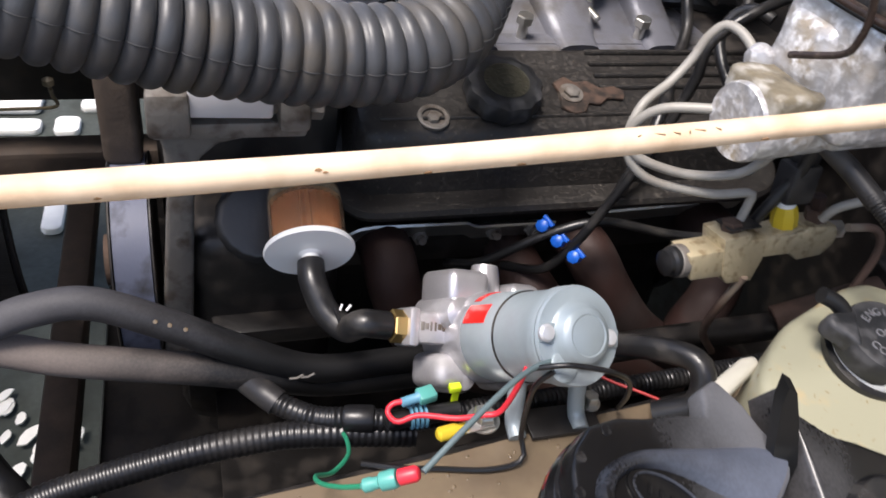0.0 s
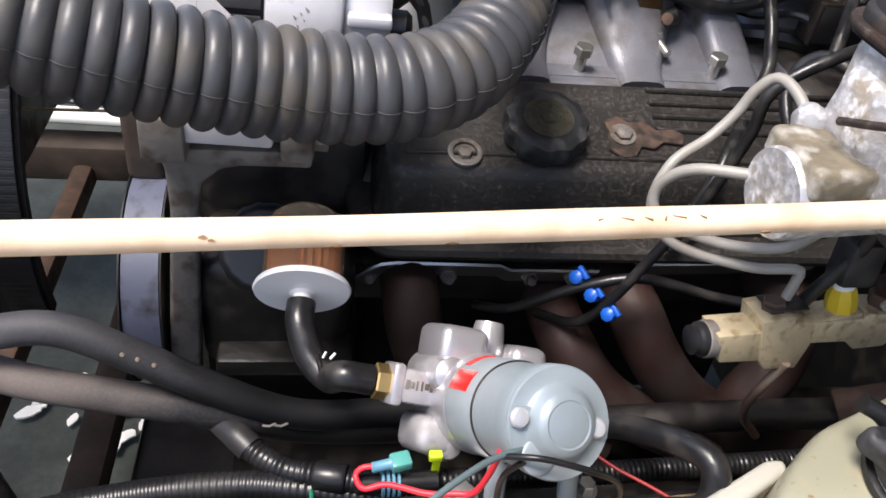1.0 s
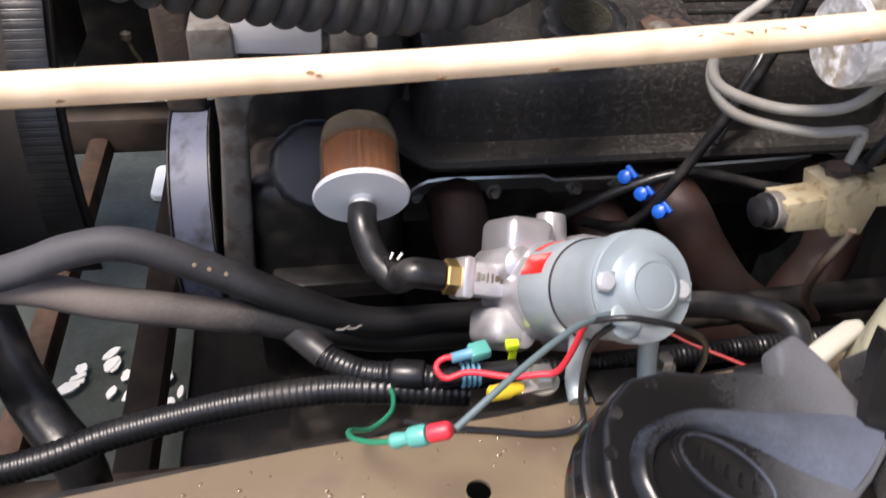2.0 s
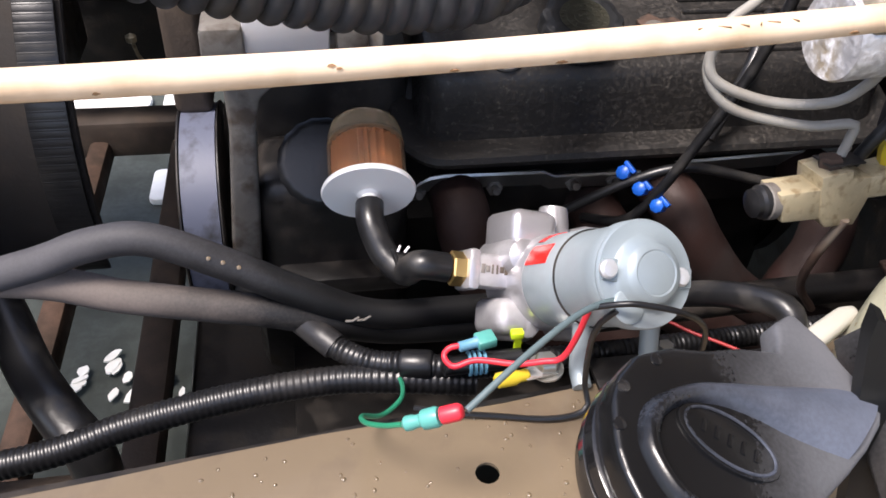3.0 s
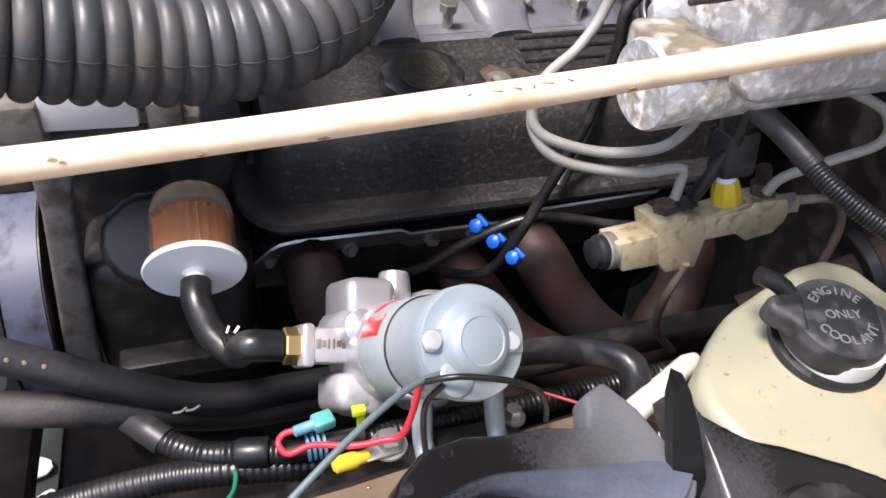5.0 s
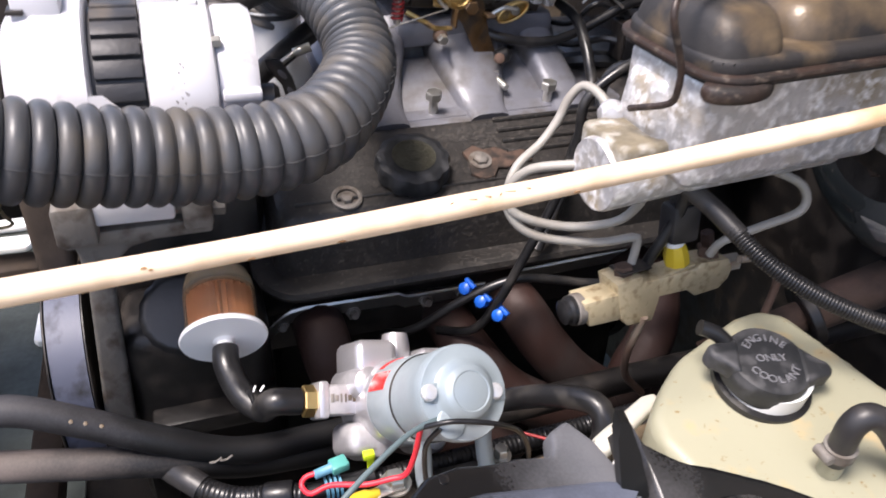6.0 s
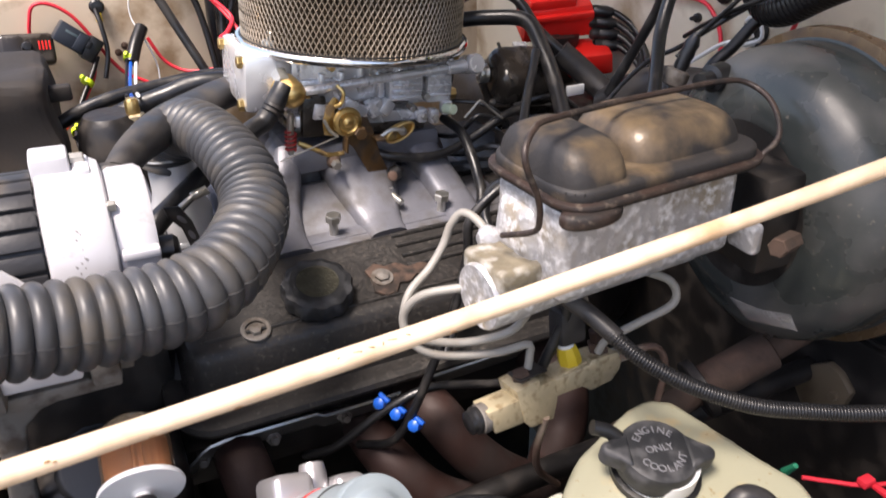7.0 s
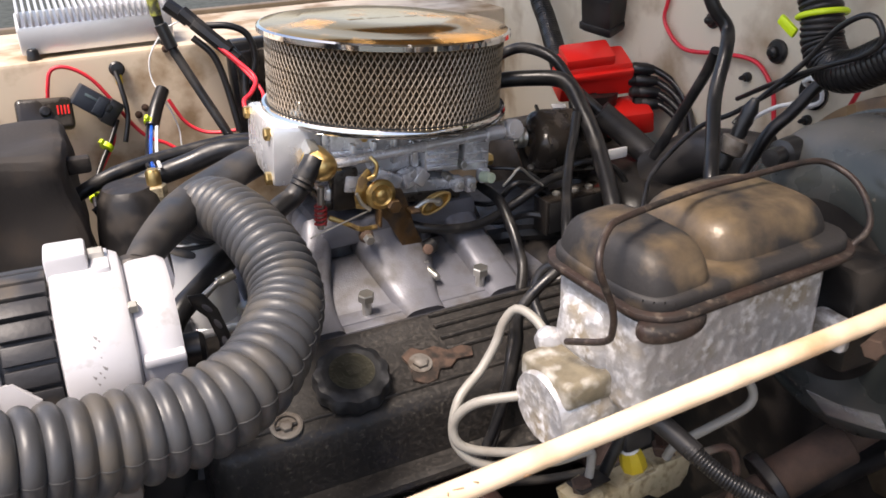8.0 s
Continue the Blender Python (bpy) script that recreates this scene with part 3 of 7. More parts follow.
    for y in (0.672, 0.655):
        g = box(0.42, 0.004, 0.005, (0.43, y, 0.968 + (y - 0.663) * 0.33 if y > 0.66 else 0.935), 0.0018)
        world_part("ridge", g, COVER, cov)
    top = axes((0, 0, 0), (0, -math.sin(slope), math.cos(slope)), (1, 0, 0))

    def on_cover(x, y):
        q = top.copy()
        q.translation = (x, y, 0.968 + (y - 0.663) * math.tan(slope))
        return q

    g = lathe([(0.0155, 0), (0.0155, 0.003), (0.0135, 0.0038), (0.011, 0.003), (0.011, -0.003)], 24, m=on_cover(0.272, 0.672))
    lathe([(0.0068, -0.002), (0.0068, 0.003), (0.006, 0.004), (0.001, 0.004)], 6, g, on_cover(0.272, 0.672))
    world_part("cover_bolt", g, STEEL_DARK, cov, "worn recessed bolt with bright washer edge")
    g = slab([(-0.02, -0.016), (-0.008, -0.026), (0.004, -0.024), (0.012, -0.012), (0.024, -0.014), (0.034, -0.006), (0.052, -0.008), (0.056, 0.004), (0.046, 0.01), (0.03, 0.008), (0.018, 0.018), (0.004, 0.016), (-0.006, 0.024), (-0.02, 0.016), (-0.016, 0.002)], 0, 0.004, 0.0012, m=on_cover(0.425, 0.696))
    world_part("bracket_stub", g, STUB, cov, "rusty torn bracket stub")
    g = lathe([(0.0085, 0), (0.0085, 0.009), (0.007, 0.01)], 6, m=on_cover(0.42, 0.696))
    lathe([(0.0125, 0.0), (0.0125, 0.0055), (0.0105, 0.006)], 24, g, on_cover(0.42, 0.696))
    world_part("cover_bolt", g, STEEL_DARK, cov)
    # far cover, seen only as a dark hump
    g = slab([(1.86 - a, b) for a, b in ((0.652, 0.91), (0.655, 0.955), (0.663, 0.968), (0.752, 0.997), (0.762, 0.99), (0.768, 0.96))], X0, X1, 0.006, m=m)
    world_part("valve_cover", g, COVER, e)
    # flat heat shield above the header
    g = Geo()
    pts = [(0.178, 0.823), (0.172, 0.828), (0.172, 0.836), (0.181, 0.846), (0.196, 0.858), (0.205, 0.8625), (0.22, 0.864), (0.32, 0.858), (0.33, 0.852), (0.43, 0.848), (0.45, 0.856), (0.66, 0.855)]
    k = len(pts)
    v = [(x, 0.66 + 0.02 * (x > 0.3) + 0.012, z - 0.02) for x, z in pts] + [(x, 0.648 + 0.05 * (x - 0.165), z) for x, z in pts] + [(x, 0.6465 + 0.05 * (x - 0.165), z - 0.0022) for x, z in pts] + [(x, 0.657 + 0.05 * (x - 0.165), z - 0.023) for x, z in pts]
    g.add(v, [(a * k + i, a * k + i + 1, ((a + 1) % 4) * k + i + 1, ((a + 1) % 4) * k + i) for a in range(4) for i in range(k - 1)])
    world_part("header_gasket", g, STEEL, e, "thin bright metal gasket edge")
    g = box(0.5, 0.012, 0.07, (0.415, 0.685, 0.825), 0.003)
    world_part("header_flange", g, IRON, e)
    for x in (0.195, 0.271, 0.352, 0.395):
        g = hexrod((x, 0.672, 0.836), (x, 0.656, 0.84), 0.0085)
        rod((x, 0.66, 0.839), (x, 0.648, 0.842), 0.0045, 10, g)
        world_part("header_nut", g, STEEL_DARK, e)
    for pts in ([(0.233, 0.69, 0.83), (0.233, 0.635, 0.835), (0.24, 0.612, 0.805), (0.262, 0.6, 0.76), (0.33, 0.6, 0.70), (0.45, 0.6, 0.66)],
                [(0.44, 0.69, 0.83), (0.45, 0.63, 0.83), (0.475, 0.605, 0.79), (0.52, 0.6, 0.735), (0.58, 0.6, 0.69), (0.7, 0.62, 0.62)],
                [(0.38, 0.69, 0.80), (0.39, 0.62, 0.79), (0.43, 0.59, 0.745), (0.5, 0.585, 0.70), (0.6, 0.6, 0.64)],
                [(0.61, 0.69, 0.83), (0.62, 0.63, 0.825), (0.61, 0.6, 0.78), (0.58, 0.585, 0.735), (0.6, 0.6, 0.66)]):
        world_part("header_tube", tube(pts, 0.027, 20, 0.008), EXHAUST, e, "rust-brown exhaust header tube")
    # front of the engine: timing cover and pump mass
    g = box(0.172, 0.36, 0.46, (0.109, 0.87, 0.77), 0.03)
    world_part("front_cover", g, IRON, e)
    return e


engine()


def oil_cap():
    m = axes((0.345, 0.694, 0.979), (0, -0.3, 0.95), (1, 0, 0))
    c = thing("oil_filler_cap", m, "black lobed plastic oil filler cap with faded print", "oil cap")
    part("cap_body", lathe([(0.02, -0.004), (0.035, 0.0), (0.0378, 0.004), (0.0378, 0.017), (0.0362, 0.0215), (0.0315, 0.0235), (0.029, 0.024), (0.028, 0.0238), (0.001, 0.0238)], 160, wob=0.032, lobes=11), CAP_GREY, c)
    for r in (0.0225, 0.0165, 0.0095):
        part("print_ring", lathe([(r, 0.0245), (r, 0.0251), (r - 0.0006, 0.0251), (r - 0.0006, 0.0245)], 48), CAP_PRINT, c)
    for r, n, w in ((0.0195, 26, 0.0026), (0.013, 16, 0.0026)):
        g = Geo()
        for i in range(n):
            if i % 9 in (7, 8):
                continue
            a = 2 * math.pi * i / n
            box(0.0017, w, 0.0006, (0, 0, 0), 0, g, pose(r * math.cos(a), r * math.sin(a), 0.0248, 0, 0, math.degrees(a) + 90))
        part("print_bars", g, CAP_PRINT, c)
    g = Geo()
    for dx, dy in ((-0.003, 0.002), (0.003, 0.003), (-0.002, -0.003), (0.0035, -0.0025)):
        box(0.0035, 0.003, 0.0006, (dx, dy, 0.0248), 0, g)
    part("print_bars", g, CAP_PRINT, c)
    return c


oil_cap()


def carburettor():
    m = pose(0.467, 0.94, 1.085, 0, 5.5, 0)
    c = thing("carburettor", m, "bright zinc four-barrel carburettor with gold linkage", "carburettor")
    b = part("main_body", box(0.15, 0.125, 0.055, (0, 0, 0.065), 0.006), CARB, c)
    for y, n in ((-0.066, 5),):
        for i in range(n):
            part("casting_rib", box(0.007, 0.012, 0.034 - 0.004 * (i % 2), (-0.05 + 0.025 * i, y, 0.06 + 0.004 * (i % 3)), 0.002), CARB, b)
    part("casting_box", box(0.044, 0.018, 0.034, (0.055, -0.07, 0.058), 0.003), CARB, b)
    for i in range(4):
        part("casting_step", box(0.038, 0.006, 0.0035, (0.055, -0.081, 0.046 + 0.008 * i), 0.001), CARB, b)
    part("rear_casting", box(0.034, 0.016, 0.044, (0.102, -0.068, 0.058), 0.003), CARB, b)
    for i in range(3):
        part("casting_step", box(0.03, 0.004, 0.003, (0.102, -0.077, 0.046 + 0.012 * i), 0.001), CARB, b)
    for x, w, a in ((-0.012, 0.034, 28), (0.016, 0.02, -18), (0.03, 0.016, 35), (-0.052, 0.026, 8)):
        part("casting_wedge", box(w, 0.018, 0.02, (0, 0, 0), 0.003, m=pose(x, -0.072, 0.034, 0, a, 6)), CARB, b)
    for i in range(6):
        part("cast_mark", box(0.0045, 0.002, 0.009 - 0.002 * (i % 2), (-0.008 + 0.0062 * i, -0.0645, 0.064), 0.0008, m=pose(0, 0, 0, 0, 0, 0)), ALLOY, b, "raised casting mark")
    part("side_cover", box(0.05, 0.006, 0.024, (-0.05, -0.064, 0.058), 0.002), CARB, b)
    for x in (-0.07, -0.03):
        part("cover_screw", lathe([(0.004, 0), (0.004, 0.003), (0.002, 0.004)], 10, m=axes((x, -0.067, 0.058), (0, -1, 0), (1, 0, 0))), STEEL, b)
    part("throttle_plate", box(0.165, 0.14, 0.02, (0, 0, 0.018), 0.004), CARB, c)
    # Spacer and block are coloured dark to paint the recess under the castings.
    part("spacer", box(0.17, 0.145, 0.012, (0, 0, 0.008), 0.002), GREASE, c, "gasket spacer darkened for the shade of the recess")
    part("recess_block", box(0.03, 0.02, 0.05, (-0.062, -0.07, 0.028), 0.004), GREASE, c, "dark block standing in for the recess beside the spring")
    for s, nm in ((-1, "front_bowl"), (1, "rear_bowl")):
        off = 0.111 if s < 0 else 0.103
        w = part(nm, box(0.056 if s < 0 else 0.05, 0.125, 0.068, (s * off, 0, 0.066), 0.006), CARB, c)
        part("metering_block", box(0.016, 0.12, 0.06, (s * 0.0755, 0, 0.062), 0.002), CARB, c)
        for y in (-0.05, 0.05):
            for z in (0.04, 0.09):
                part("bowl_screw", hexrod((s * (off + 0.023), y, z), (s * (off + 0.034), y, z), 0.0075), BRASS, w)
        g = lathe([(0.012, 0), (0.012, 0.01), (0.0105, 0.012)], 6, m=pose(s * 0.1, -0.035, 0.1))
        lathe([(0.006, 0.012), (0.006, 0.02), (0.005, 0.021)], 12, g, pose(s * 0.1, -0.035, 0.1))
        part("needle_nut", g, STEEL, w)
    part("sight_plug", lathe([(0.012, -0.02), (0.0125, 0.004), (0.011, 0.006), (0.001, 0.0065)], 28, m=axes((0.148, -0.078, 0.084), (0.2, -1, 0.3), (1, 0, 0))), CARB, c)
    part("choke_horn", lathe([(0.063, 0.09), (0.063, 0.115), (0.06, 0.117), (0.057, 0.115), (0.057, 0.09)], 40), CARB, c)
    t = part("fuel_tube", tube([(-0.085, -0.082, 0.06), (0.128, -0.082, 0.083)], 0.0055, 14), CARB, c, "bare metal fuel transfer tube")
    part("tube_collar", rod((0.108, -0.082, 0.081), (0.132, -0.082, 0.0835), 0.0085, 18), CARB, t)
    part("banjo_fitting", lathe([(0.013, -0.02), (0.0165, -0.018), (0.0165, 0.002), (0.0145, 0.009), (0.009, 0.0145), (0.001, 0.016)], 28, m=axes((-0.091, -0.084, 0.06), (0.25, -1, -0.25), (1, 0, 0))), BRASS, c, "round gold banjo fitting")
    part("inlet_neck", rod((-0.098, -0.05, 0.08), (-0.098, -0.08, 0.07), 0.01, 6), STEEL, c)
    # linkage on the near side
    near = lambda x, z, y=-0.09, up=0.0: axes((x, y, z), (0, -1, 0), (1, 0, up))
    l = part("throttle_lever", slab([(-0.026, 0.012), (-0.012, 0.022), (0.008, 0.018), (0.016, 0.0), (0.026, -0.03), (0.042, -0.06), (0.036, -0.078), (0.02, -0.076), (0.01, -0.05), (-0.008, -0.02), (-0.022, -0.006)], 0, 0.003, 0.0008, m=near(-0.008, 0.01)), BRONZE, c, "bronze-stained throttle lever")
    part("shaft_nut", hexrod((-0.012, -0.09, 0.012), (-0.012, -0.106, 0.012), 0.0085), BRONZE, l)
    part("lever_tab", box(0.012, 0.02, 0.003, (0.012, -0.1, 0.004), 0.0008), BRONZE, l)
    part("lever_tab", box(0.003, 0.016, 0.02, (-0.03, -0.1, 0.0), 0.0008), BRONZE, l)
    part("cam_ring", lathe([(0.009, 0), (0.0165, 0.0), (0.018, 0.002), (0.0165, 0.005), (0.0125, 0.006), (0.0105, 0.004), (0.009, 0.004)], 28, m=near(-0.0275, 0.026, -0.096)), GOLD, l, "gold zinc cam ring")
    part("cam_pivot", lathe([(0.006, 0), (0.006, 0.006), (0.003, 0.008)], 14, m=near(-0.0275, 0.026, -0.096)), BRASS, l)
    part("fast_idle_arm", slab([(-0.008, 0.0), (-0.004, 0.02), (0.006, 0.032), (0.012, 0.026), (0.006, 0.014), (0.01, 0.0), (0.004, -0.016), (-0.006, -0.014)], 0, 0.003, 0.0008, m=near(-0.048, 0.024)), GOLD, l, "gold zinc lever")
    part("choke_link", tube([(-0.04, -0.095, 0.07), (-0.034, -0.1, 0.062), (-0.036, -0.1, 0.05), (-0.044, -0.1, 0.046)], 0.0024, 8, 0.002), BRASS, l)
    part("idle_link", tube([(-0.056, -0.098, 0.03), (-0.05, -0.1, 0.018), (-0.04, -0.1, 0.01)], 0.0022, 8, 0.002), STEEL, l)
    part("pump_arm", tube([(-0.085, -0.09, 0.002), (-0.066, -0.094, -0.006), (-0.05, -0.095, -0.014), (-0.03, -0.094, -0.014)], 0.003, 8, 0.003), GOLD, c)
    part("ball_joint", lathe([(0.002, -0.008), (0.007, -0.006), (0.009, 0.0), (0.007, 0.006), (0.003, 0.009)], 16, m=near(-0.043, -0.023, -0.095)), RUST, c)
    part("joint_nut", hexrod((-0.043, -0.098, -0.023), (-0.043, -0.11, -0.024), 0.006), STEEL, c)
    g = slab(ring_poly(0.0215, 0.0115, 24), 0, 0.003, 0.0008, m=near(0.044, 0.006, -0.088, 0.42))
    sl = part("secondary_lever", g, GOLD, c, "gold zinc oval lever")
    part("lever_rim", tube([(0.044 + 0.019 * math.cos(a * 0.3) * 0.92, -0.0925, 0.006 + 0.4 * 0.019 * math.cos(a * 0.3) + 0.0095 * math.sin(a * 0.3)) for a in range(22)], 0.0016, 8, 0.002), BRASS, sl)
    part("lever_pin", lathe([(0.005, 0), (0.005, 0.005), (0.002, 0.006)], 12, m=near(0.046, 0.008, -0.091)), STEEL, sl)
    part("secondary_rod", tube([(0.016, -0.096, 0.004), (0.03, -0.097, 0.012), (0.046, -0.097, 0.01)], 0.0026, 8, 0.003), STEEL, c)
    for k, (x, z) in enumerate(((0.078, 0.022), (0.094, 0.02), (0.112, 0.03))):
        part("diaphragm_lug", box(0.013, 0.016, 0.018, (x, -0.076, z), 0.003), CARB, c)
        part("lug_screw", hexrod((x, -0.084, z), (x, -0.09, z), 0.004), STEEL, c)
    g = hexrod((0.024, -0.095, -0.064), (0.026, -0.11, -0.066), 0.0085)
    rod((0.026, -0.108, -0.066), (0.034, -0.13, -0.072), 0.0045, 10, g)
    part("ball_stud", g, STEEL, l, "bright steel linkage stud")
    part("cable_clip", lathe([(0.004, 0), (0.0095, 0.002), (0.0095, 0.014), (0.004, 0.02)], 14, m=axes((0.028, -0.1, -0.048), (0.9, 0.1, 0.4), (0, 1, 0))), PLASTIC, l)
    part("clip_insert", lathe([(0.006, 0), (0.006, 0.004), (0.002, 0.005)], 14, m=axes((0.028, -0.108, -0.044), (0.1, -1, 0.4), (1, 0, 0))), COPPER, l)
    for x, z, r in ((-0.062, 0.02, 0.006), (-0.09, 0.045, 0.005), (0.085, 0.045, 0.005), (-0.04, 0.085, 0.004), (0.02, 0.085, 0.004), (0.03, 0.03, 0.005), (-0.07, 0.05, 0.005), (0.066, 0.03, 0.004)):
        part("screw", hexrod((x, -0.062, z), (x, -0.079, z), r), STEEL if x > 0 else BRASS, c)
    g = Geo()
    tube([(-0.092 + 0.006 * math.cos(a * 0.9), -0.082 + 0.006 * math.sin(a * 0.9), -0.01 + 0.003 * a * 0.25) for a in range(0, 34)], 0.0016, 6, 0.002, g)
    part("idle_spring", g, SPRING_RED, c, "red coil spring")
    part("idle_screw", rod((-0.092, -0.082, -0.014), (-0.092, -0.082, 0.036), 0.004, 12), STEEL, c)
    part("cable_wire", tube([(-0.112, -0.11, -0.0114), (-0.042, -0.098, 0.008)], 0.0009, 6), STEEL, c)
    part("vacuum_cap", rod((0.108, -0.082, 0.03), (0.112, -0.1, 0.033), 0.0065, 14), MINT, c, "pale green plastic cap")
    part("choke_housing", lathe([(0.02, 0), (0.022, 0.004), (0.022, 0.014), (0.018, 0.018), (0.004, 0.019)], 28, m=axes((0.132, 0.0, 0.05), (0.6, -0.8, 0.1), (0, 0, 1))), PLASTIC, c)
    return c


carburettor()


def air_cleaner():
    m = pose(0.4935, 0.952, 1.181, 0, 4.5, 0) @ Matrix.Diagonal((0.953, 0.953, 0.885, 1))
    a = thing("air_cleaner", m, "round chrome air cleaner with diamond mesh element", "air cleaner")
    part("base_pan", lathe([(0.06, -0.012), (0.09, -0.012), (0.115, -0.004), (0.146, -0.003), (0.1525, -0.0005), (0.1545, 0.003), (0.1545, 0.0065), (0.1525, 0.0095), (0.149, 0.01), (0.147, 0.008), (0.06, 0.006)], 96), CHROME, a, "chrome base pan")
    g = Geo()
    n = 150
    v, f = [], []
    for i in range(2 * n):
        ang = math.pi * i / n
        r = 0.1385 if i % 2 else 0.131
        v += [(r * math.cos(ang), r * math.sin(ang), 0.006), (r * math.cos(ang), r * math.sin(ang), 0.104)]
    f = [(2 * i, (2 * i + 2) % (4 * n), (2 * i + 3) % (4 * n), 2 * i + 1) for i in range(2 * n)]
    g.add(v, f)
    part("paper_element", g, PAPER, a, "dark pleated paper", sharp=10)
    part("lower_seal", lathe([(0.138, 0.006), (0.1482, 0.0085), (0.1482, 0.0112), (0.138, 0.0115)], 72), RUBBER, a, "black rubber seal")
    g = Geo()
    strands, H, turn = 128, 0.095, 0.352
    for i in range(strands):
        for s in (1, -1):
            v = []
            st = 10
            for k in range(st + 1):
                ang = 2 * math.pi * i / strands + s * turn * k / st * 0.95
                z = 0.0085 + H * k / st
                r = 0.1455 + 0.0003 * s * math.cos(math.pi * k)
                for dr, dz in ((0, -0.00095), (0.0007, 0), (0, 0.00095), (-0.0005, 0)):
                    d = dz * 0.9
                    v.append(((r + dr) * math.cos(ang + d / r), (r + dr) * math.sin(ang + d / r), z))
            g.add(v, [(4 * k + j, 4 * k + (j + 1) % 4, 4 * k + 4 + (j + 1) % 4, 4 * k + 4 + j) for k in range(st) for j in range(4)])
    tagged(part("mesh_screen", g, SCREEN, a, "dull expanded metal mesh"), kind="stuff")
    lid = part("lid", lathe([(0.1435, 0.1), (0.152, 0.101), (0.1535, 0.104), (0.1535, 0.108), (0.150, 0.1115), (0.135, 0.114), (0.11, 0.1155), (0.105, 0.117), (0.1, 0.1195), (0.06, 0.121), (0.001, 0.1215)], 96), LID, a, "chrome lid tinted amber for the golden reflection of the hood")
    part("lid_band", lathe([(0.1532, 0.1015), (0.1548, 0.1025), (0.1548, 0.1085), (0.1525, 0.1105)], 96), CHROME, lid)
    g = Geo()
    for i in range(5):
        box(0.02, 0.006, 0.0012, (-0.05 + 0.025 * i, -0.02, 0.1208), 0.0004, g, pose(0, 0, 0, 0, 0, 8))
    part("emblem", g, LID, lid)
    return a


air_cleaner()


# ---- alternator, bracket, pulley ----
def alternator():
    m = axes((0.110, 0.662, 1.106), (1, 0, -0.035), (0, 0, 1))
    a = thing("alternator", m, "silver-white painted alternator with dark stator band", "alternator")
    # local z runs along the shaft, towards the rear of the vehicle; local y faces the near fender
    fh = part("front_housing", lathe([(0.03, -0.105), (0.06, -0.1), (0.072, -0.092), (0.0765, -0.075), (0.0765, -0.043), (0.074, -0.041), (0.07, -0.04)], 64), ALT_PAINT, a)
    part("front_lug", box(0.03, 0.05, 0.034, (0.073, 0.0, -0.072), 0.004), ALT_PAINT, fh)
    # skirt of the front housing, lapping over the windings low down
    g = Geo()
    n = 16
    v = []
    for i in range(n + 1):
        t = radians(70 + 95 * i / n)
        z1 = -0.017 if i > 2 else -0.017 - 0.008 * (2 - i)
        for r, z in ((0.0708, -0.05), (0.0762, -0.05), (0.0762, z1 - 0.001), (0.0752, z1), (0.0708, z1)):
            v.append((r * math.cos(t), r * math.sin(t), z))
    g.add(v, [(5 * i + k, 5 * i + (k + 1) % 5, 5 * i + 5 + (k + 1) % 5, 5 * i + 5 + k) for i in range(n) for k in range(5)] + [(4, 3, 2, 1, 0), tuple(5 * n + k for k in range(5))])
    part("housing_skirt", g, ALT_PAINT, fh)
    part("casting_slot", box(0.004, 0.016, 0.012, (0.075, 0.02, -0.086), 0.001), IRON, fh, "dark cooling slot")
    st = part("stator", lathe([(0.062, -0.042), (0.0675, -0.04), (0.0675, 0.0), (0.062, 0.002)], 64), LAMINATION, a, "dark laminated stator")
    for i in range(26):
        a_ = 360 / 26 * i
        rib = part("stator_rib", box(0.008, 0.0136, 0.034, (0.069, 0, -0.02), 0.0009, m=pose(0, 0, 0, 0, 0, a_)), LAMINATION, st)
    rh = part("rear_housing", lathe([(0.066, -0.002), (0.0755, 0.0), (0.0768, 0.003), (0.0768, 0.044), (0.074, 0.049), (0.067, 0.051)], 64), ALT_PAINT, a)
    part("adjuster_lug", box(0.03, 0.034, 0.03, (0.074, -0.004, 0.013), 0.003), ALT_PAINT, rh)
    part("lug_step", box(0.012, 0.04, 0.014, (0.0725, 0.0, 0.036), 0.003), ALT_PAINT, rh)
    for t, dz, k in ((55, 0.024, 0.8), (57, 0.026, 0.5), (60, 0.0225, 0.6), (72, 0.027, 0.9), (74, 0.023, 0.5), (76, 0.019, 0.7), (77, 0.025, 0.4), (80, 0.021, 0.5), (66, 0.0255, 0.3)):
        c, s_ = math.cos(radians(t)), math.sin(radians(t))
        part("paint_scuff", slab([(0.0022 * k, -0.0006), (0.001 * k, 0.0014 * k), (-0.0012 * k, 0.0005), (-0.0032 * k, -0.0006 * k), (0.0002, -0.0012 * k)], -0.0003, 0.0002, 0, m=axes((0.0768 * c, 0.0768 * s_, dz), (c, s_, 0), (-s_ * 0.8, c * 0.8, 0.5))), SCUFF, rh, "dark chipped spot")
    ec = part("end_cover", lathe([(0.06, 0.049), (0.0655, 0.052), (0.0668, 0.056), (0.0668, 0.077), (0.063, 0.083), (0.02, 0.085)], 64), ALT_PAINT, a)
    part("cover_foot", box(0.008, 0.012, 0.03, (0.018, 0.066, 0.068), 0.002), ALT_PAINT, ec)
    part("terminal_boot", lathe([(0.011, 0.0), (0.0145, 0.003), (0.0145, 0.018), (0.011, 0.022), (0.004, 0.023)], 24, m=axes((-0.007, 0.02, 0.08), (0.02, 0.1, 1), (1, 0, 0))), RUBBER, a, "black rubber terminal boot")
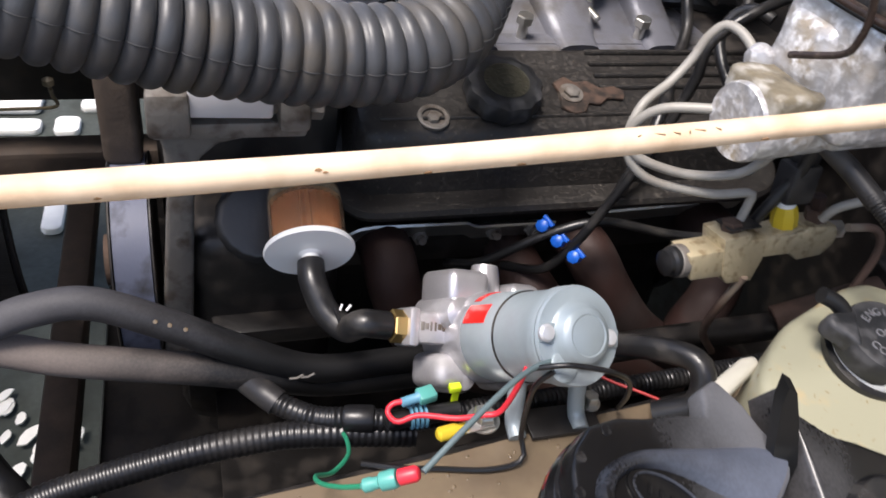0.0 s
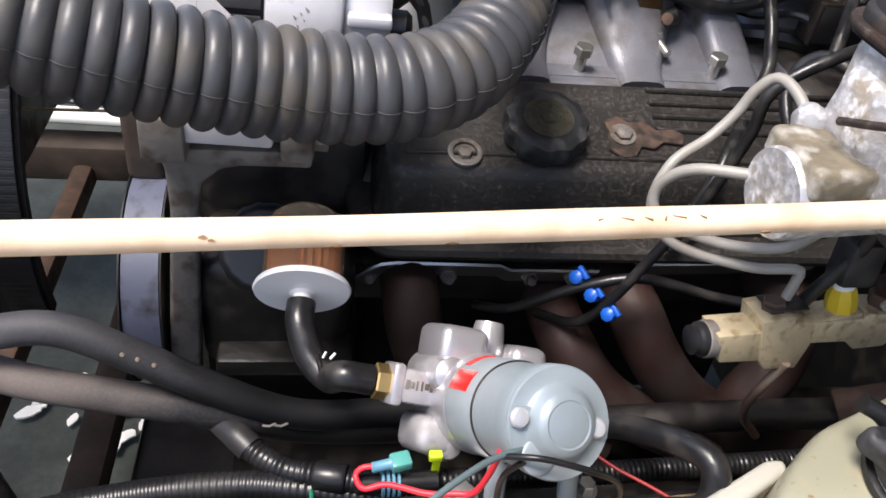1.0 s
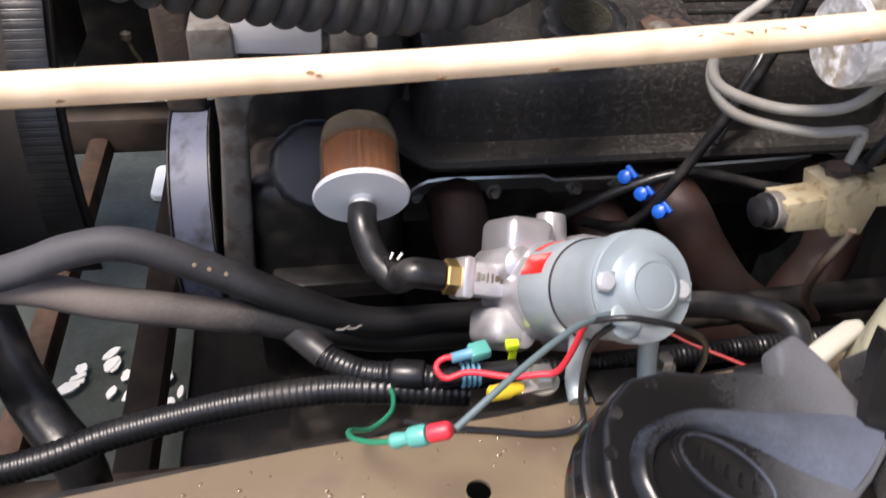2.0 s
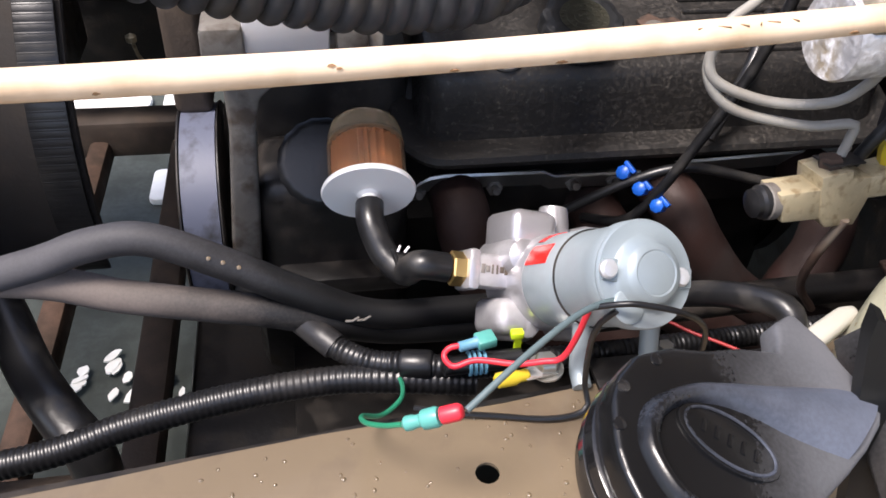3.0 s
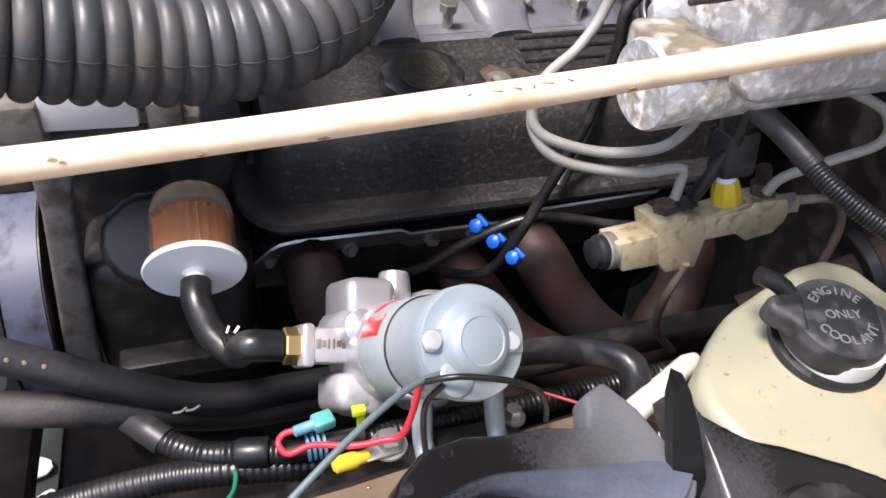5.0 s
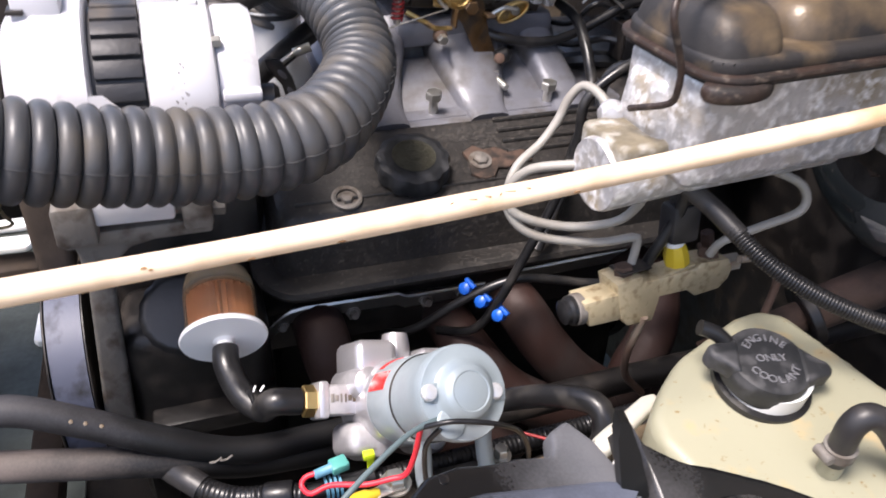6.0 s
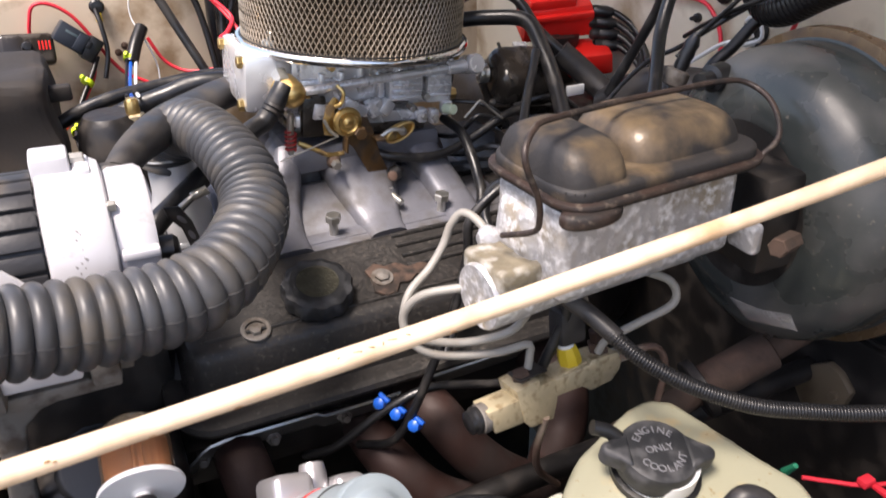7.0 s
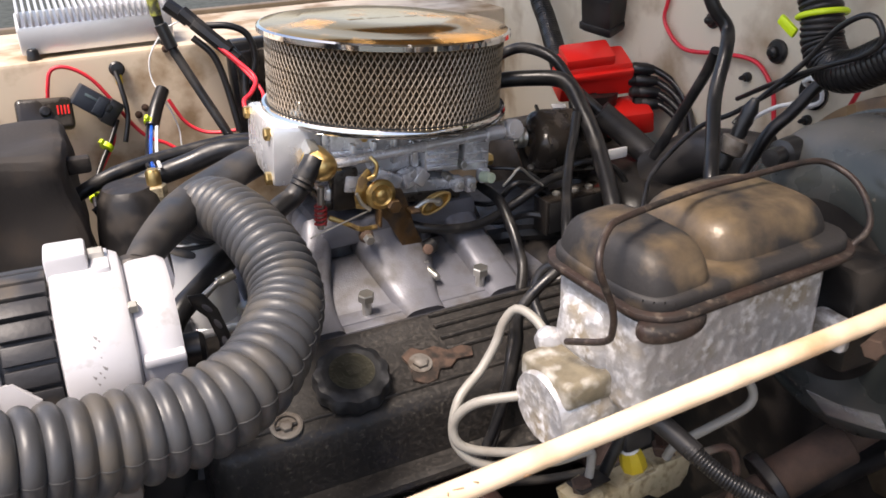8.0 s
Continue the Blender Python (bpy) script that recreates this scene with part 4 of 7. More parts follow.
    for ang in (40, 130, 220, 310):
        part("through_bolt", hexrod((0.07 * math.cos(radians(ang)), 0.07 * math.sin(radians(ang)), 0.049), (0.07 * math.cos(radians(ang)), 0.07 * math.sin(radians(ang)), 0.056), 0.005), STEEL, a)
    part("pulley", lathe([(0.012, -0.135), (0.032, -0.134), (0.034, -0.13), (0.029, -0.122), (0.034, -0.114), (0.034, -0.11), (0.012, -0.108)], 32), STEEL_DARK, a)
    part("adjuster_bolt", hexrod((0.08, -0.004, 0.028), (0.08, -0.004, 0.04), 0.0055), STEEL, a)
    # lower mounting ear in the bracket
    part("mounting_ear", box(0.032, 0.04, 0.061, (-0.058, 0.07, -0.0235), 0.003), ALT_PAINT, a)
    return a


alternator()


def alt_bracket():
    b = thing("alternator_bracket", (0.06, 0.6, 0.85), "rough grey cast alternator bracket", "bracket")
    g = box(0.031, 0.036, 0.036, (0.04, 0.584, 1.038), 0.004, taper=0.96)
    box(0.024, 0.034, 0.03, (0.131, 0.59, 1.034), 0.004, g)
    box(0.115, 0.03, 0.014, (0.084, 0.598, 1.016), 0.003, g)
    world_part("clevis", g, STEEL_DARK, b)
    # leg with a gusset that widens to the top
    m = Matrix(((1, 0, 0, 0), (0, 0, 1, 0), (0, 1, 0, 0), (0, 0, 0, 1)))
    g = slab([(0.0245, 1.022), (0.033, 0.996), (0.0335, 0.957), (0.0195, 0.815), (0.016, 0.76), (0.042, 0.76), (0.0455, 0.812), (0.0545, 0.956), (0.0595, 0.983), (0.074, 0.9965), (0.098, 1.002), (0.1264, 1.011), (0.143, 1.018), (0.143, 1.026), (0.0245, 1.028)], 0.596, 0.616, 0.0035, m=m, seg=3)
    world_part("leg", g, STEEL_DARK, b)
    world_part("pivot_pin", rod((0.05, 0.588, 1.036), (0.125, 0.59, 1.034), 0.006, 14), STEEL_DARK, b)
    world_part("pivot_bolt", hexrod((0.142, 0.59, 1.034), (0.154, 0.59, 1.033), 0.011), STEEL_DARK, b)
    return b


alt_bracket()


def belt_pulley():
    m = axes((-0.003, 0.69, 0.812), (1, 0.02, 0), (0, 0, 1)) @ Matrix.Diagonal((0.83, 0.83, 0.78, 1))
    p = thing("drive_pulley", m, "wide blue-grey belt pulley with steel rims", "pulley")
    part("pulley_rim", lathe([(0.03, -0.0235), (0.123, -0.0235), (0.125, -0.0225), (0.125, -0.021), (0.118, -0.0205), (0.118, 0.0205), (0.125, 0.021), (0.125, 0.0225), (0.123, 0.0235), (0.03, 0.0235)], 72), IRON, p, "greasy dark steel rim")
    part("belt", lathe([(0.1185, -0.02), (0.1225, -0.0195), (0.1225, 0.0195), (0.1185, 0.02)], 72), BELT, p, "blue-grey flat belt back")
    part("hub", lathe([(0.012, -0.04), (0.03, -0.038), (0.03, -0.018)], 24), RUST, p)
    return p


belt_pulley()


solo("pump_post", box(0.034, 0.05, 0.15, (-0.006, 0.725, 0.985), 0.008, seg=3), FRAME, "dark brown cast post above the belt pulley", "engine post")
solo("dip_rod", tube([(-0.27, 1.02, 0.79), (-0.15, 1.01, 0.798), (-0.104, 1.0, 0.806), (-0.098, 0.955, 0.846), (-0.0917, 0.908, 0.888)], 0.0022, 8, 0.006, lathe([(0.001, -0.006), (0.006, -0.003), (0.006, 0.003), (0.001, 0.006)], 16, m=pose(-0.0917, 0.908, 0.888))), OLD_BRASS, "thin rod with a small brass knob", "rod")


def steering_pump():
    b = thing("steering_pump", (0.11, 0.62, 0.85), "oily black power steering pump", "steering pump")
    world_part("reservoir", box(0.135, 0.09, 0.13, (0.112, 0.645, 0.835), 0.02, seg=3), IRON, b)
    world_part("pump_cap", lathe([(0.03, 0), (0.036, 0.002), (0.037, 0.012), (0.033, 0.016), (0.03, 0.0165), (0.001, 0.0165)], 36, m=axes((0.105, 0.6, 0.918), (0, -0.75, 0.66), (1, 0, 0)), wob=0.015, lobes=18), PLASTIC, b, "round black ribbed cap")
    world_part("pump_foot", box(0.12, 0.05, 0.02, (0.12, 0.6, 0.8), 0.005), IRON, b)
    return b


steering_pump()


# ---- large corrugated radiator hose ----
def flex_hose():
    pts = [(-0.5, 0.56, 1.2), (-0.36, 0.51, 1.235), (-0.24, 0.489, 1.228), (-0.12, 0.493, 1.188), (-0.06, 0.499, 1.165), (0.0, 0.507, 1.142), (0.06, 0.518, 1.122), (0.12, 0.53, 1.107), (0.155, 0.537, 1.101), (0.191, 0.545, 1.098), (0.218, 0.556, 1.099), (0.246, 0.58, 1.102), (0.277, 0.63, 1.112), (0.287, 0.665, 1.123), (0.284, 0.702, 1.139), (0.272, 0.755, 1.152), (0.254, 0.8, 1.152), (0.236, 0.826, 1.13), (0.23, 0.832, 1.108)]
    h = thing("radiator_hose", (-0.5, 0.6, 1.0), "thick grey-black corrugated rubber radiator hose", "hose")

    def wave(s, L):
        n = s / 0.0149 if s < 0.84 else 0.84 / 0.0149 + (s - 0.84) / 0.0105
        far = min(1.0, max(0.0, (s - 0.7) / 0.3))
        crest = abs(math.sin(math.pi * n)) ** (0.34 + 0.5 * far)
        return (0.0356 - 0.0052 * far) * (1 - (0.22 - 0.12 * far) * (1 - crest))

    g = tube(pts, wave, 40, 0.0015)
    # moulding seam along the near side, with a slight offset of the two halves
    seam = []
    rings = (len(g.v)) // 40
    for i in range(rings):
        ring = [Vector(p) for p in g.v[i * 40:i * 40 + 40]]
        mid = sum(ring, Vector()) / 40
        for q in range(40):
            k = 0.985 if q <= 19 else 1.0
            g.v[i * 40 + q] = tuple(mid + (ring[q] - mid) * k)
            if q == 39:
                seam.append(mid + (ring[q] - mid) * 1.004)
    world_part("hose_body", g, FLEX, h, sharp=50)
    world_part("moulding_seam", tube(seam[:-1], 0.0005, 6, 0.0016), FLEX_SEAM, h, "thin moulding seam")
    world_part("hose_clip", tube([Vector((0.232, 0.831, 1.118)) + 0.0315 * Vector((math.cos(a * 0.26), math.sin(a * 0.26), 0)) for a in range(25)], 0.0012, 6), STEEL, h)
    return h


flex_hose()

# ---- fuel pump, filter and wiring ----
PZ, PX = (0.22, -0.70, 0.68), (0.963, 0.045, -0.268)
PUMP = axes((0.2845, 0.363, 0.990), PZ, PX)


def fuel_pump():
    p = thing("fuel_pump", PUMP, "electric fuel pump, grey motor on a bright casting", "fuel pump")
    mo = part("motor_can", lathe([(0.0318, -0.095), (0.033, -0.093), (0.033, -0.052), (0.0322, -0.0505), (0.0315, -0.05), (0.0315, -0.012), (0.033, -0.011), (0.033, -0.002), (0.032, -0.0005), (0.03, 0)], 64), MOTOR, p, "blue-grey plated motor can")
    part("band_seam", lathe([(0.0316, -0.0515), (0.0326, -0.0512), (0.0326, -0.0503), (0.0316, -0.05)], 64), IRON, mo)
    for a0, a1, nm in ((112, 138, "red_label"), (70, 104, "red_label")):
        g = Geo()
        v, f = [], []
        n = 10
        z0, z1 = ((-0.091, -0.062) if a0 > 105 else (-0.092, -0.084))
        for i in range(n + 1):
            a = radians(a0 + (a1 - a0) * i / n) + 0.5
            for r, z in ((0.0335, z0), (0.0335, z1), (0.033, z1), (0.033, z0)):
                v.append((r * math.cos(a), r * math.sin(a), z))
        f = [(4 * i + j, 4 * i + (j + 1) % 4, 4 * i + 4 + (j + 1) % 4, 4 * i + 4 + j) for i in range(n) for j in range(4)]
        g.add(v, f)
        part(nm, g, RED, mo, "red foil label")
    # end cap with raised boss, screws and a wire gland
    c = part("end_cap", lathe([(0.0325, -0.001), (0.033, 0.001), (0.032, 0.003), (0.0238, 0.0036), (0.0226, 0.0045), (0.0207, 0.0065), (0.0188, 0.0105), (0.0168, 0.0126), (0.0138, 0.0138), (0.0128, 0.0134), (0.0115, 0.0138), (0.001, 0.0146)], 64), MOTOR, p)
    g = slab([(-0.031, -0.006), (-0.012, -0.008), (0.012, -0.008), (0.031, -0.006), (0.031, 0.006), (0.012, 0.008), (-0.012, 0.008), (-0.031, 0.006)], 0.002, 0.0055, 0.0012)
    part("cap_bridge", g, MOTOR, c)
    part("wire_gland", lathe([(0.0105, 0.002), (0.0105, 0.005), (0.009, 0.006)], 24, m=pose(-0.012, -0.02, 0)), MOTOR, c)
    for s in (-1, 1):
        part("cap_screw", lathe([(0.0056, 0.005), (0.0058, 0.0075), (0.0045, 0.0092), (0.001, 0.0098)], 20, m=pose(s * 0.025 - 0.003, 0.0, 0)), ALLOY, c, "bright screw head")
    # head casting with ports and corner bosses
    h = part("pump_head", lathe([(0.03, -0.155), (0.034, -0.152), (0.035, -0.11), (0.0345, -0.098), (0.033, -0.0945)], 40), PUMP_CAST, p, "bright cast pump head")
    part("relief_boss", box(0.038, 0.03, 0.05, (-0.018, 0.036, -0.13), 0.007, seg=3, taper=0.94), PUMP_CAST, h)
    part("boss_flank", lathe([(0.015, -0.155), (0.015, -0.112), (0.012, -0.104), (0.006, -0.101), (0.001, -0.1)], 24, m=pose(-0.026, 0.016, 0)), PUMP_CAST, h)
    part("top_stub", tube([(0.007, 0.025, -0.128), (0.008, 0.057, -0.13)], lambda s, L: 0.0125 - 0.002 * (s / L) ** 4, 20, 0.002), PUMP_CAST, h)
    part("lower_boss", box(0.032, 0.028, 0.046, (-0.027, -0.027, -0.13), 0.008, seg=3, taper=0.9), PUMP_CAST, h)
    part("boss_flank", lathe([(0.013, -0.155), (0.013, -0.118), (0.01, -0.11), (0.001, -0.107)], 24, m=pose(-0.018, -0.031, 0)), PUMP_CAST, h)
    part("corner_boss", lathe([(0.013, -0.155), (0.013, -0.112), (0.01, -0.106), (0.001, -0.104)], 24, m=pose(0.03, -0.028, 0)), PUMP_CAST, h)
    part("corner_boss", box(0.03, 0.028, 0.05, (0.033, 0.03, -0.13), 0.008, seg=3), PUMP_CAST, h)
    o = part("inlet_port", box(0.04, 0.024, 0.026, (-0.044, 0.004, -0.126), 0.004), PUMP_CAST, h)
    part("port_collar", box(0.009, 0.029, 0.029, (-0.06, 0.004, -0.126), 0.003), PUMP_CAST, o)
    g = Geo()
    for i, w in enumerate((0.003, 0.003, 0.0015, 0.0015, 0.003, 0.003)):
        box(w, 0.0065 - 0.002 * (i in (1, 4)), 0.0008, (-0.0535 + 0.0036 * i, 0.005, -0.1128), 0.0002, g)
    part("cast_mark", g, STEEL_DARK, o)
    part("outlet_port", box(0.03, 0.024, 0.024, (0.042, -0.004, -0.126), 0.004), PUMP_CAST, h)
    b = part("brass_fitting", hexrod((-0.062, 0.004, -0.126), (-0.074, 0.004, -0.126), 0.0125), BRASS, p, "hexagonal brass fitting")
    part("barb", rod((-0.074, 0.004, -0.126), (-0.09, 0.004, -0.126), 0.0065, 16), BRASS, b)
    # bracket strap and feet, in world coordinates
    for x0, x1 in ((0.262, 0.262), (0.309, 0.311)):
        g = Geo()
        tube([(x0, 0.39, 0.962), (x0, 0.378, 0.925), (x1, 0.372, 0.9), (x1, 0.36, SHELF + 0.004)], 0.0065, 10, 0.005, g)
        ob = part("bracket_leg", g, MOTOR, p, "grey plated bracket leg")
        ob.matrix_parent_inverse = PUMP.inverted()
    g = box(0.055, 0.026, 0.004, (0.3, 0.37, SHELF + 0.0035), 0.001)
    ob = part("bracket_foot", g, IRON, p)
    ob.matrix_parent_inverse = PUMP.inverted()
    return p


fuel_pump()


def bolt(at, r=0.009):
    b = thing("hex_bolt", at, "gold zinc hex bolt with washer", "bolt", "fender bolts")
    part("washer", lathe([(0.003, 0), (r * 1.35, 0), (r * 1.35, 0.0018), (0.003, 0.002)], 24), STEEL, b)
    part("bolt_head", lathe([(r, 0.002), (r, 0.008), (r * 0.85, 0.0095), (0.001, 0.0098)], 6), STEEL, b)
    return b


bolt((0.326, 0.38, SHELF + 0.0062), 0.0062)
bolt((0.241, 0.377, SHELF + 0.0062))


def fuel_filter():
    ax = (0.03, 0.93, 0.36)
    m = axes((0.1362, 0.519, 0.9445), ax, (1, 0, 0))
    f = thing("fuel_filter", m, "amber see-through fuel filter with white disc end", "fuel filter")
    part("end_disc", lathe([(0.001, -0.001), (0.0095, -0.001), (0.0345, 0.0), (0.0355, 0.002), (0.0345, 0.0045), (0.028, 0.006)], 56), WHITE, f, "white nylon disc")
    part("nipple", lathe([(0.0065, -0.028), (0.0065, -0.003), (0.0095, -0.001)], 20), WHITE, f)
    part("cup", lathe([(0.0295, 0.006), (0.0298, 0.04), (0.029, 0.044), (0.0275, 0.044), (0.0282, 0.04), (0.028, 0.006)], 56), AMBER, f, "amber clear cup")
    part("dome", lathe([(0.0296, 0.0435), (0.0288, 0.052), (0.0268, 0.06), (0.022, 0.0645), (0.012, 0.0665), (0.001, 0.067)], 56), CLEAR, f, "smoky clear dome")
    g = Geo()
    n = 26
    v = []
    for i in range(2 * n):
        a = math.pi * i / n
        r = 0.0268 if i % 2 else 0.019
        v += [(r * math.cos(a), r * math.sin(a), 0.006), (r * math.cos(a), r * math.sin(a), 0.043)]
    g.add(v, [(2 * i, (2 * i + 2) % (4 * n), (2 * i + 3) % (4 * n), 2 * i + 1) for i in range(2 * n)])
    g.add([(0.025 * math.cos(2 * math.pi * i / 24), 0.025 * math.sin(2 * math.pi * i / 24), 0.043) for i in range(24)], [tuple(range(24))])
    part("pleats", g, PLEAT, f, "rust-orange pleated paper", sharp=10)
    return f


fuel_filter()


def suction_hose():
    ax = Vector((0.03, 0.93, 0.36)).normalized()
    c = Vector((0.1362, 0.519, 0.9445))
    brass = PUMP @ Vector((-0.076, 0.004, -0.126))
    px = Vector(PX)
    pts = [c - ax * 0.008, c - ax * 0.024, Vector((0.143, 0.478, 0.921)), Vector((0.156, 0.463, 0.916)), brass - px * 0.02, brass]
    h = thing("suction_hose", c, "short black rubber fuel hose to the pump", "hose")
    world_part("hose_body", tube(pts, 0.0105, 18, 0.003), RUBBER, h)
    q = Vector((0.15, 0.469, 0.918))
    world_part("cable_tie", tube([q + 0.0112 * (Vector((0.75, 0.15, 0.1)).normalized().orthogonal().normalized() * math.cos(a * 0.42) + Vector((0.75, 0.15, 0.1)).normalized().cross(Vector((0.75, 0.15, 0.1)).orthogonal().normalized()) * math.sin(a * 0.42)) for a in range(16)], 0.0016, 6), LOOM, h)
    world_part("tie_tail", tube([q + Vector((0.007, 0.001, 0.0095)), q + Vector((0.0105, 0.003, 0.013))], 0.001, 6), WHITE, h)
    world_part("tie_tail", tube([q + Vector((0.002, 0.001, 0.0105)), q + Vector((0.004, 0.003, 0.0145))], 0.0009, 6), WHITE, h)
    return h


suction_hose()
cable("outlet_hose", [PUMP @ Vector((0.055, -0.004, -0.126)), (0.345, 0.44, 0.893), (0.37, 0.405, 0.925), (0.392, 0.375, 0.942), (0.398, 0.36, 0.938), (0.392, 0.35, 0.918), (0.37, 0.36, SHELF + 0.01)], 0.0095, RUBBER, "black rubber fuel outlet hose bending over the fender", "hose", 14)


def wiring():
    cable("red_wire", [(0.2546, 0.3606, 0.967), (0.252, 0.3636, 0.94), (0.246, 0.366, 0.918), (0.235, 0.369, 0.913), (0.218, 0.3716, 0.91), (0.194, 0.3823, 0.905), (0.1792, 0.383, 0.9), (0.1741, 0.3925, 0.9), (0.178, 0.396, 0.904), (0.186, 0.396, 0.9055)], 0.0021, RED_WIRE, "bright red pump wire looping to a blue connector", "wire", 10, step=0.003)
    cable("grey_wire", [(0.27, 0.35, 0.985), (0.249, 0.343, 0.987), (0.23, 0.332, 0.988), (0.2, 0.312, 0.984), (0.166, 0.2905, 0.9725)], 0.002, GREY_WIRE, "grey-green wire from the pump to a red terminal", "wire", 10, step=0.003)
    cable("black_wire", [(0.248, 0.345, 0.984), (0.262, 0.338, 0.992), (0.274, 0.335, 0.993), (0.297, 0.331, 0.988), (0.318, 0.338, 0.968), (0.333, 0.352, 0.935), (0.345, 0.37, 0.9)], 0.0019, LOOM, "black wire draped across the pump motor", "wire", 10, step=0.003)
    cable("black_wire", [(0.262, 0.341, 0.984), (0.2535, 0.343, 0.97), (0.2535, 0.346, 0.945), (0.258, 0.35, 0.91), (0.258, 0.34, 0.897), (0.235, 0.338, 0.8935), (0.2, 0.345, 0.893), (0.17, 0.35, 0.8945), (0.15, 0.36, 0.89)], 0.0019, LOOM, "thin black wire lying on the fender edge", "wire", 8)
    cable("red_wire", [(0.3, 0.43, 0.88), (0.331, 0.41, 0.9), (0.351, 0.393, 0.901), (0.371, 0.378, 0.901), (0.395, 0.36, 0.9), (0.412, 0.353, 0.902), (0.425, 0.34, 0.897)], 0.0012, SPRING_RED, "red wire running behind the horn", "wire", 10)
    cable("red_wire", [(0.668, 0.318, 0.905), (0.69, 0.303, 0.903), (0.72, 0.285, 0.902), (0.8, 0.26, 0.902)], 0.0021, RED_WIRE, "red wire lying beside the coolant bottle", "wire", 10)
    cable("green_wire", [(0.145, 0.41, 0.866), (0.146, 0.39, 0.878), (0.142, 0.368, 0.89), (0.128, 0.35, 0.899), (0.115, 0.336, 0.918), (0.116, 0.324, 0.927), (0.125, 0.31, 0.941), (0.134, 0.299, 0.955)], 0.0016, GREEN_WIRE, "thin green wire ending in a teal terminal", "wire", 8, step=0.003)
    t = thing("wire_terminal", axes((0.134, 0.299, 0.955), (0.031, -0.0085, 0.0175), (0, 1, 1)), "teal and red insulated wire terminals joined end to end", "wire terminal")
    part("teal_sleeve", lathe([(0.002, 0), (0.0042, 0.002), (0.0042, 0.006), (0.0036, 0.008), (0.0036, 0.011), (0.0055, 0.0125), (0.0058, 0.02), (0.005, 0.022)], 12), TEAL, t, "teal plastic sleeve")
    part("red_sleeve", lathe([(0.003, 0.0225), (0.0048, 0.0235), (0.0048, 0.033), (0.0035, 0.035), (0.002, 0.0355)], 14), RED_WIRE, t, "red plastic sleeve")
    b = thing("blue_connector", axes((0.195, 0.394, 0.889), (0, -0.5, 0.86), (1, 0, 0.05)), "black sleeve connector with pale blue ribs", "wire connector")
    for i in range(4):
        part("rib", lathe([(0.006, 0.0), (0.0088, 0.0006), (0.0088, 0.0022), (0.006, 0.0028)], 18, m=axes((-0.004 + 0.0035 * i, 0, 0), (1, 0, 0), (0, 0, 1))), SKY, b)
    part("sleeve", lathe([(0.003, -0.022), (0.0068, -0.02), (0.0068, 0.034), (0.003, 0.036)], 18, m=axes((0, 0, 0), (1, 0, 0), (0, 0, 1))), LOOM, b, "black sleeve")
    s = thing("spade_terminal", axes((0.184, 0.3955, 0.9045), (1, 0.22, 0.02), (0, 0, 1)), "flat blue-grey spade terminal", "wire terminal")
    part("sleeve", lathe([(0.002, 0.0), (0.0036, 0.001), (0.0036, 0.012), (0.0048, 0.014)], 14), SKY, s)
    part("shell", box(0.008, 0.012, 0.014, (0, 0, 0.02), 0.002), TEAL, s, "teal plastic shell")
    y = thing("yellow_terminal", axes((0.2055, 0.3675, 0.9), (0.97, 0.13, 0.0), (0, 0, 1)), "yellow ring terminal bolted to the fender", "wire terminal")
    part("sleeve", lathe([(0.003, -0.002), (0.0052, 0.0), (0.0055, 0.012), (0.0042, 0.015), (0.0042, 0.02), (0.003, 0.022)], 14), YELLOW, y)
    part("ring_tongue", box(0.0015, 0.01, 0.022, (0, 0, 0.03), 0.0005), STEEL, y)
    g = box(0.0055, 0.0016, 0.026, (0.2292, 0.4065, 0.889), 0.0005, m=None)
    t = thing("cable_tie", (0.229, 0.406, 0.876), "neon yellow plastic cable tie hanging below the pump", "cable tie", "neon ties")
    world_part("strap", g, LIME, t)
    world_part("tie_head", box(0.009, 0.006, 0.006, (0.228, 0.407, 0.9), 0.001), LIME, t)
    lm = ribs(0.0088, 0.0042, 0.16, 0.4)
    wl = thing("wire_loom", (0.078, 0.458, 0.884), "black corrugated wire loom tube with a grey sleeve and tape", "wire loom", "wire looms")
    world_part("loom_tube", tube([(0.078, 0.458, 0.884), (0.088, 0.452, 0.876), (0.101, 0.44, 0.87), (0.127, 0.42, 0.871), (0.157, 0.41, 0.875), (0.195, 0.405, 0.872), (0.26, 0.41, 0.868), (0.4, 0.42, 0.86), (0.6, 0.43, 0.86)], lm, 16, 0.001), LOOM, wl, sharp=60)
    solo("wire_loom", tube([(-0.5, 0.39, 0.80), (-0.3, 0.395, 0.806), (-0.116, 0.40, 0.824), (-0.042, 0.41, 0.839), (0.034, 0.415, 0.853), (0.096, 0.415, 0.86), (0.14, 0.408, 0.864), (0.2, 0.4, 0.862)], ribs(0.0105, 0.005, 0.16, 0.4), 16, 0.00125), LOOM, "thicker black corrugated wire loom tube", "wire loom", "wire looms", sharp=60)
    world_part("end_sleeve", tube([(0.074, 0.461, 0.886), (0.082, 0.4555, 0.88), (0.092, 0.4485, 0.8735), (0.103, 0.4385, 0.8695)], 0.0102, 18, 0.002), RUBBER_GREY, wl, "smooth grey rubber sleeve")
    g = lathe([(0.0095, 0), (0.0105, 0.002), (0.0105, 0.02), (0.0095, 0.022)], 18, m=axes((0.148, 0.412, 0.8745), (1, -0.25, 0.1), (0, 0, 1)))
    world_part("tape_band", g, LOOM, wl, "black tape wrap")
    cl = thing("hose_clip", (0.128, 0.435, 0.89), "small steel wire hose clip", "clip")
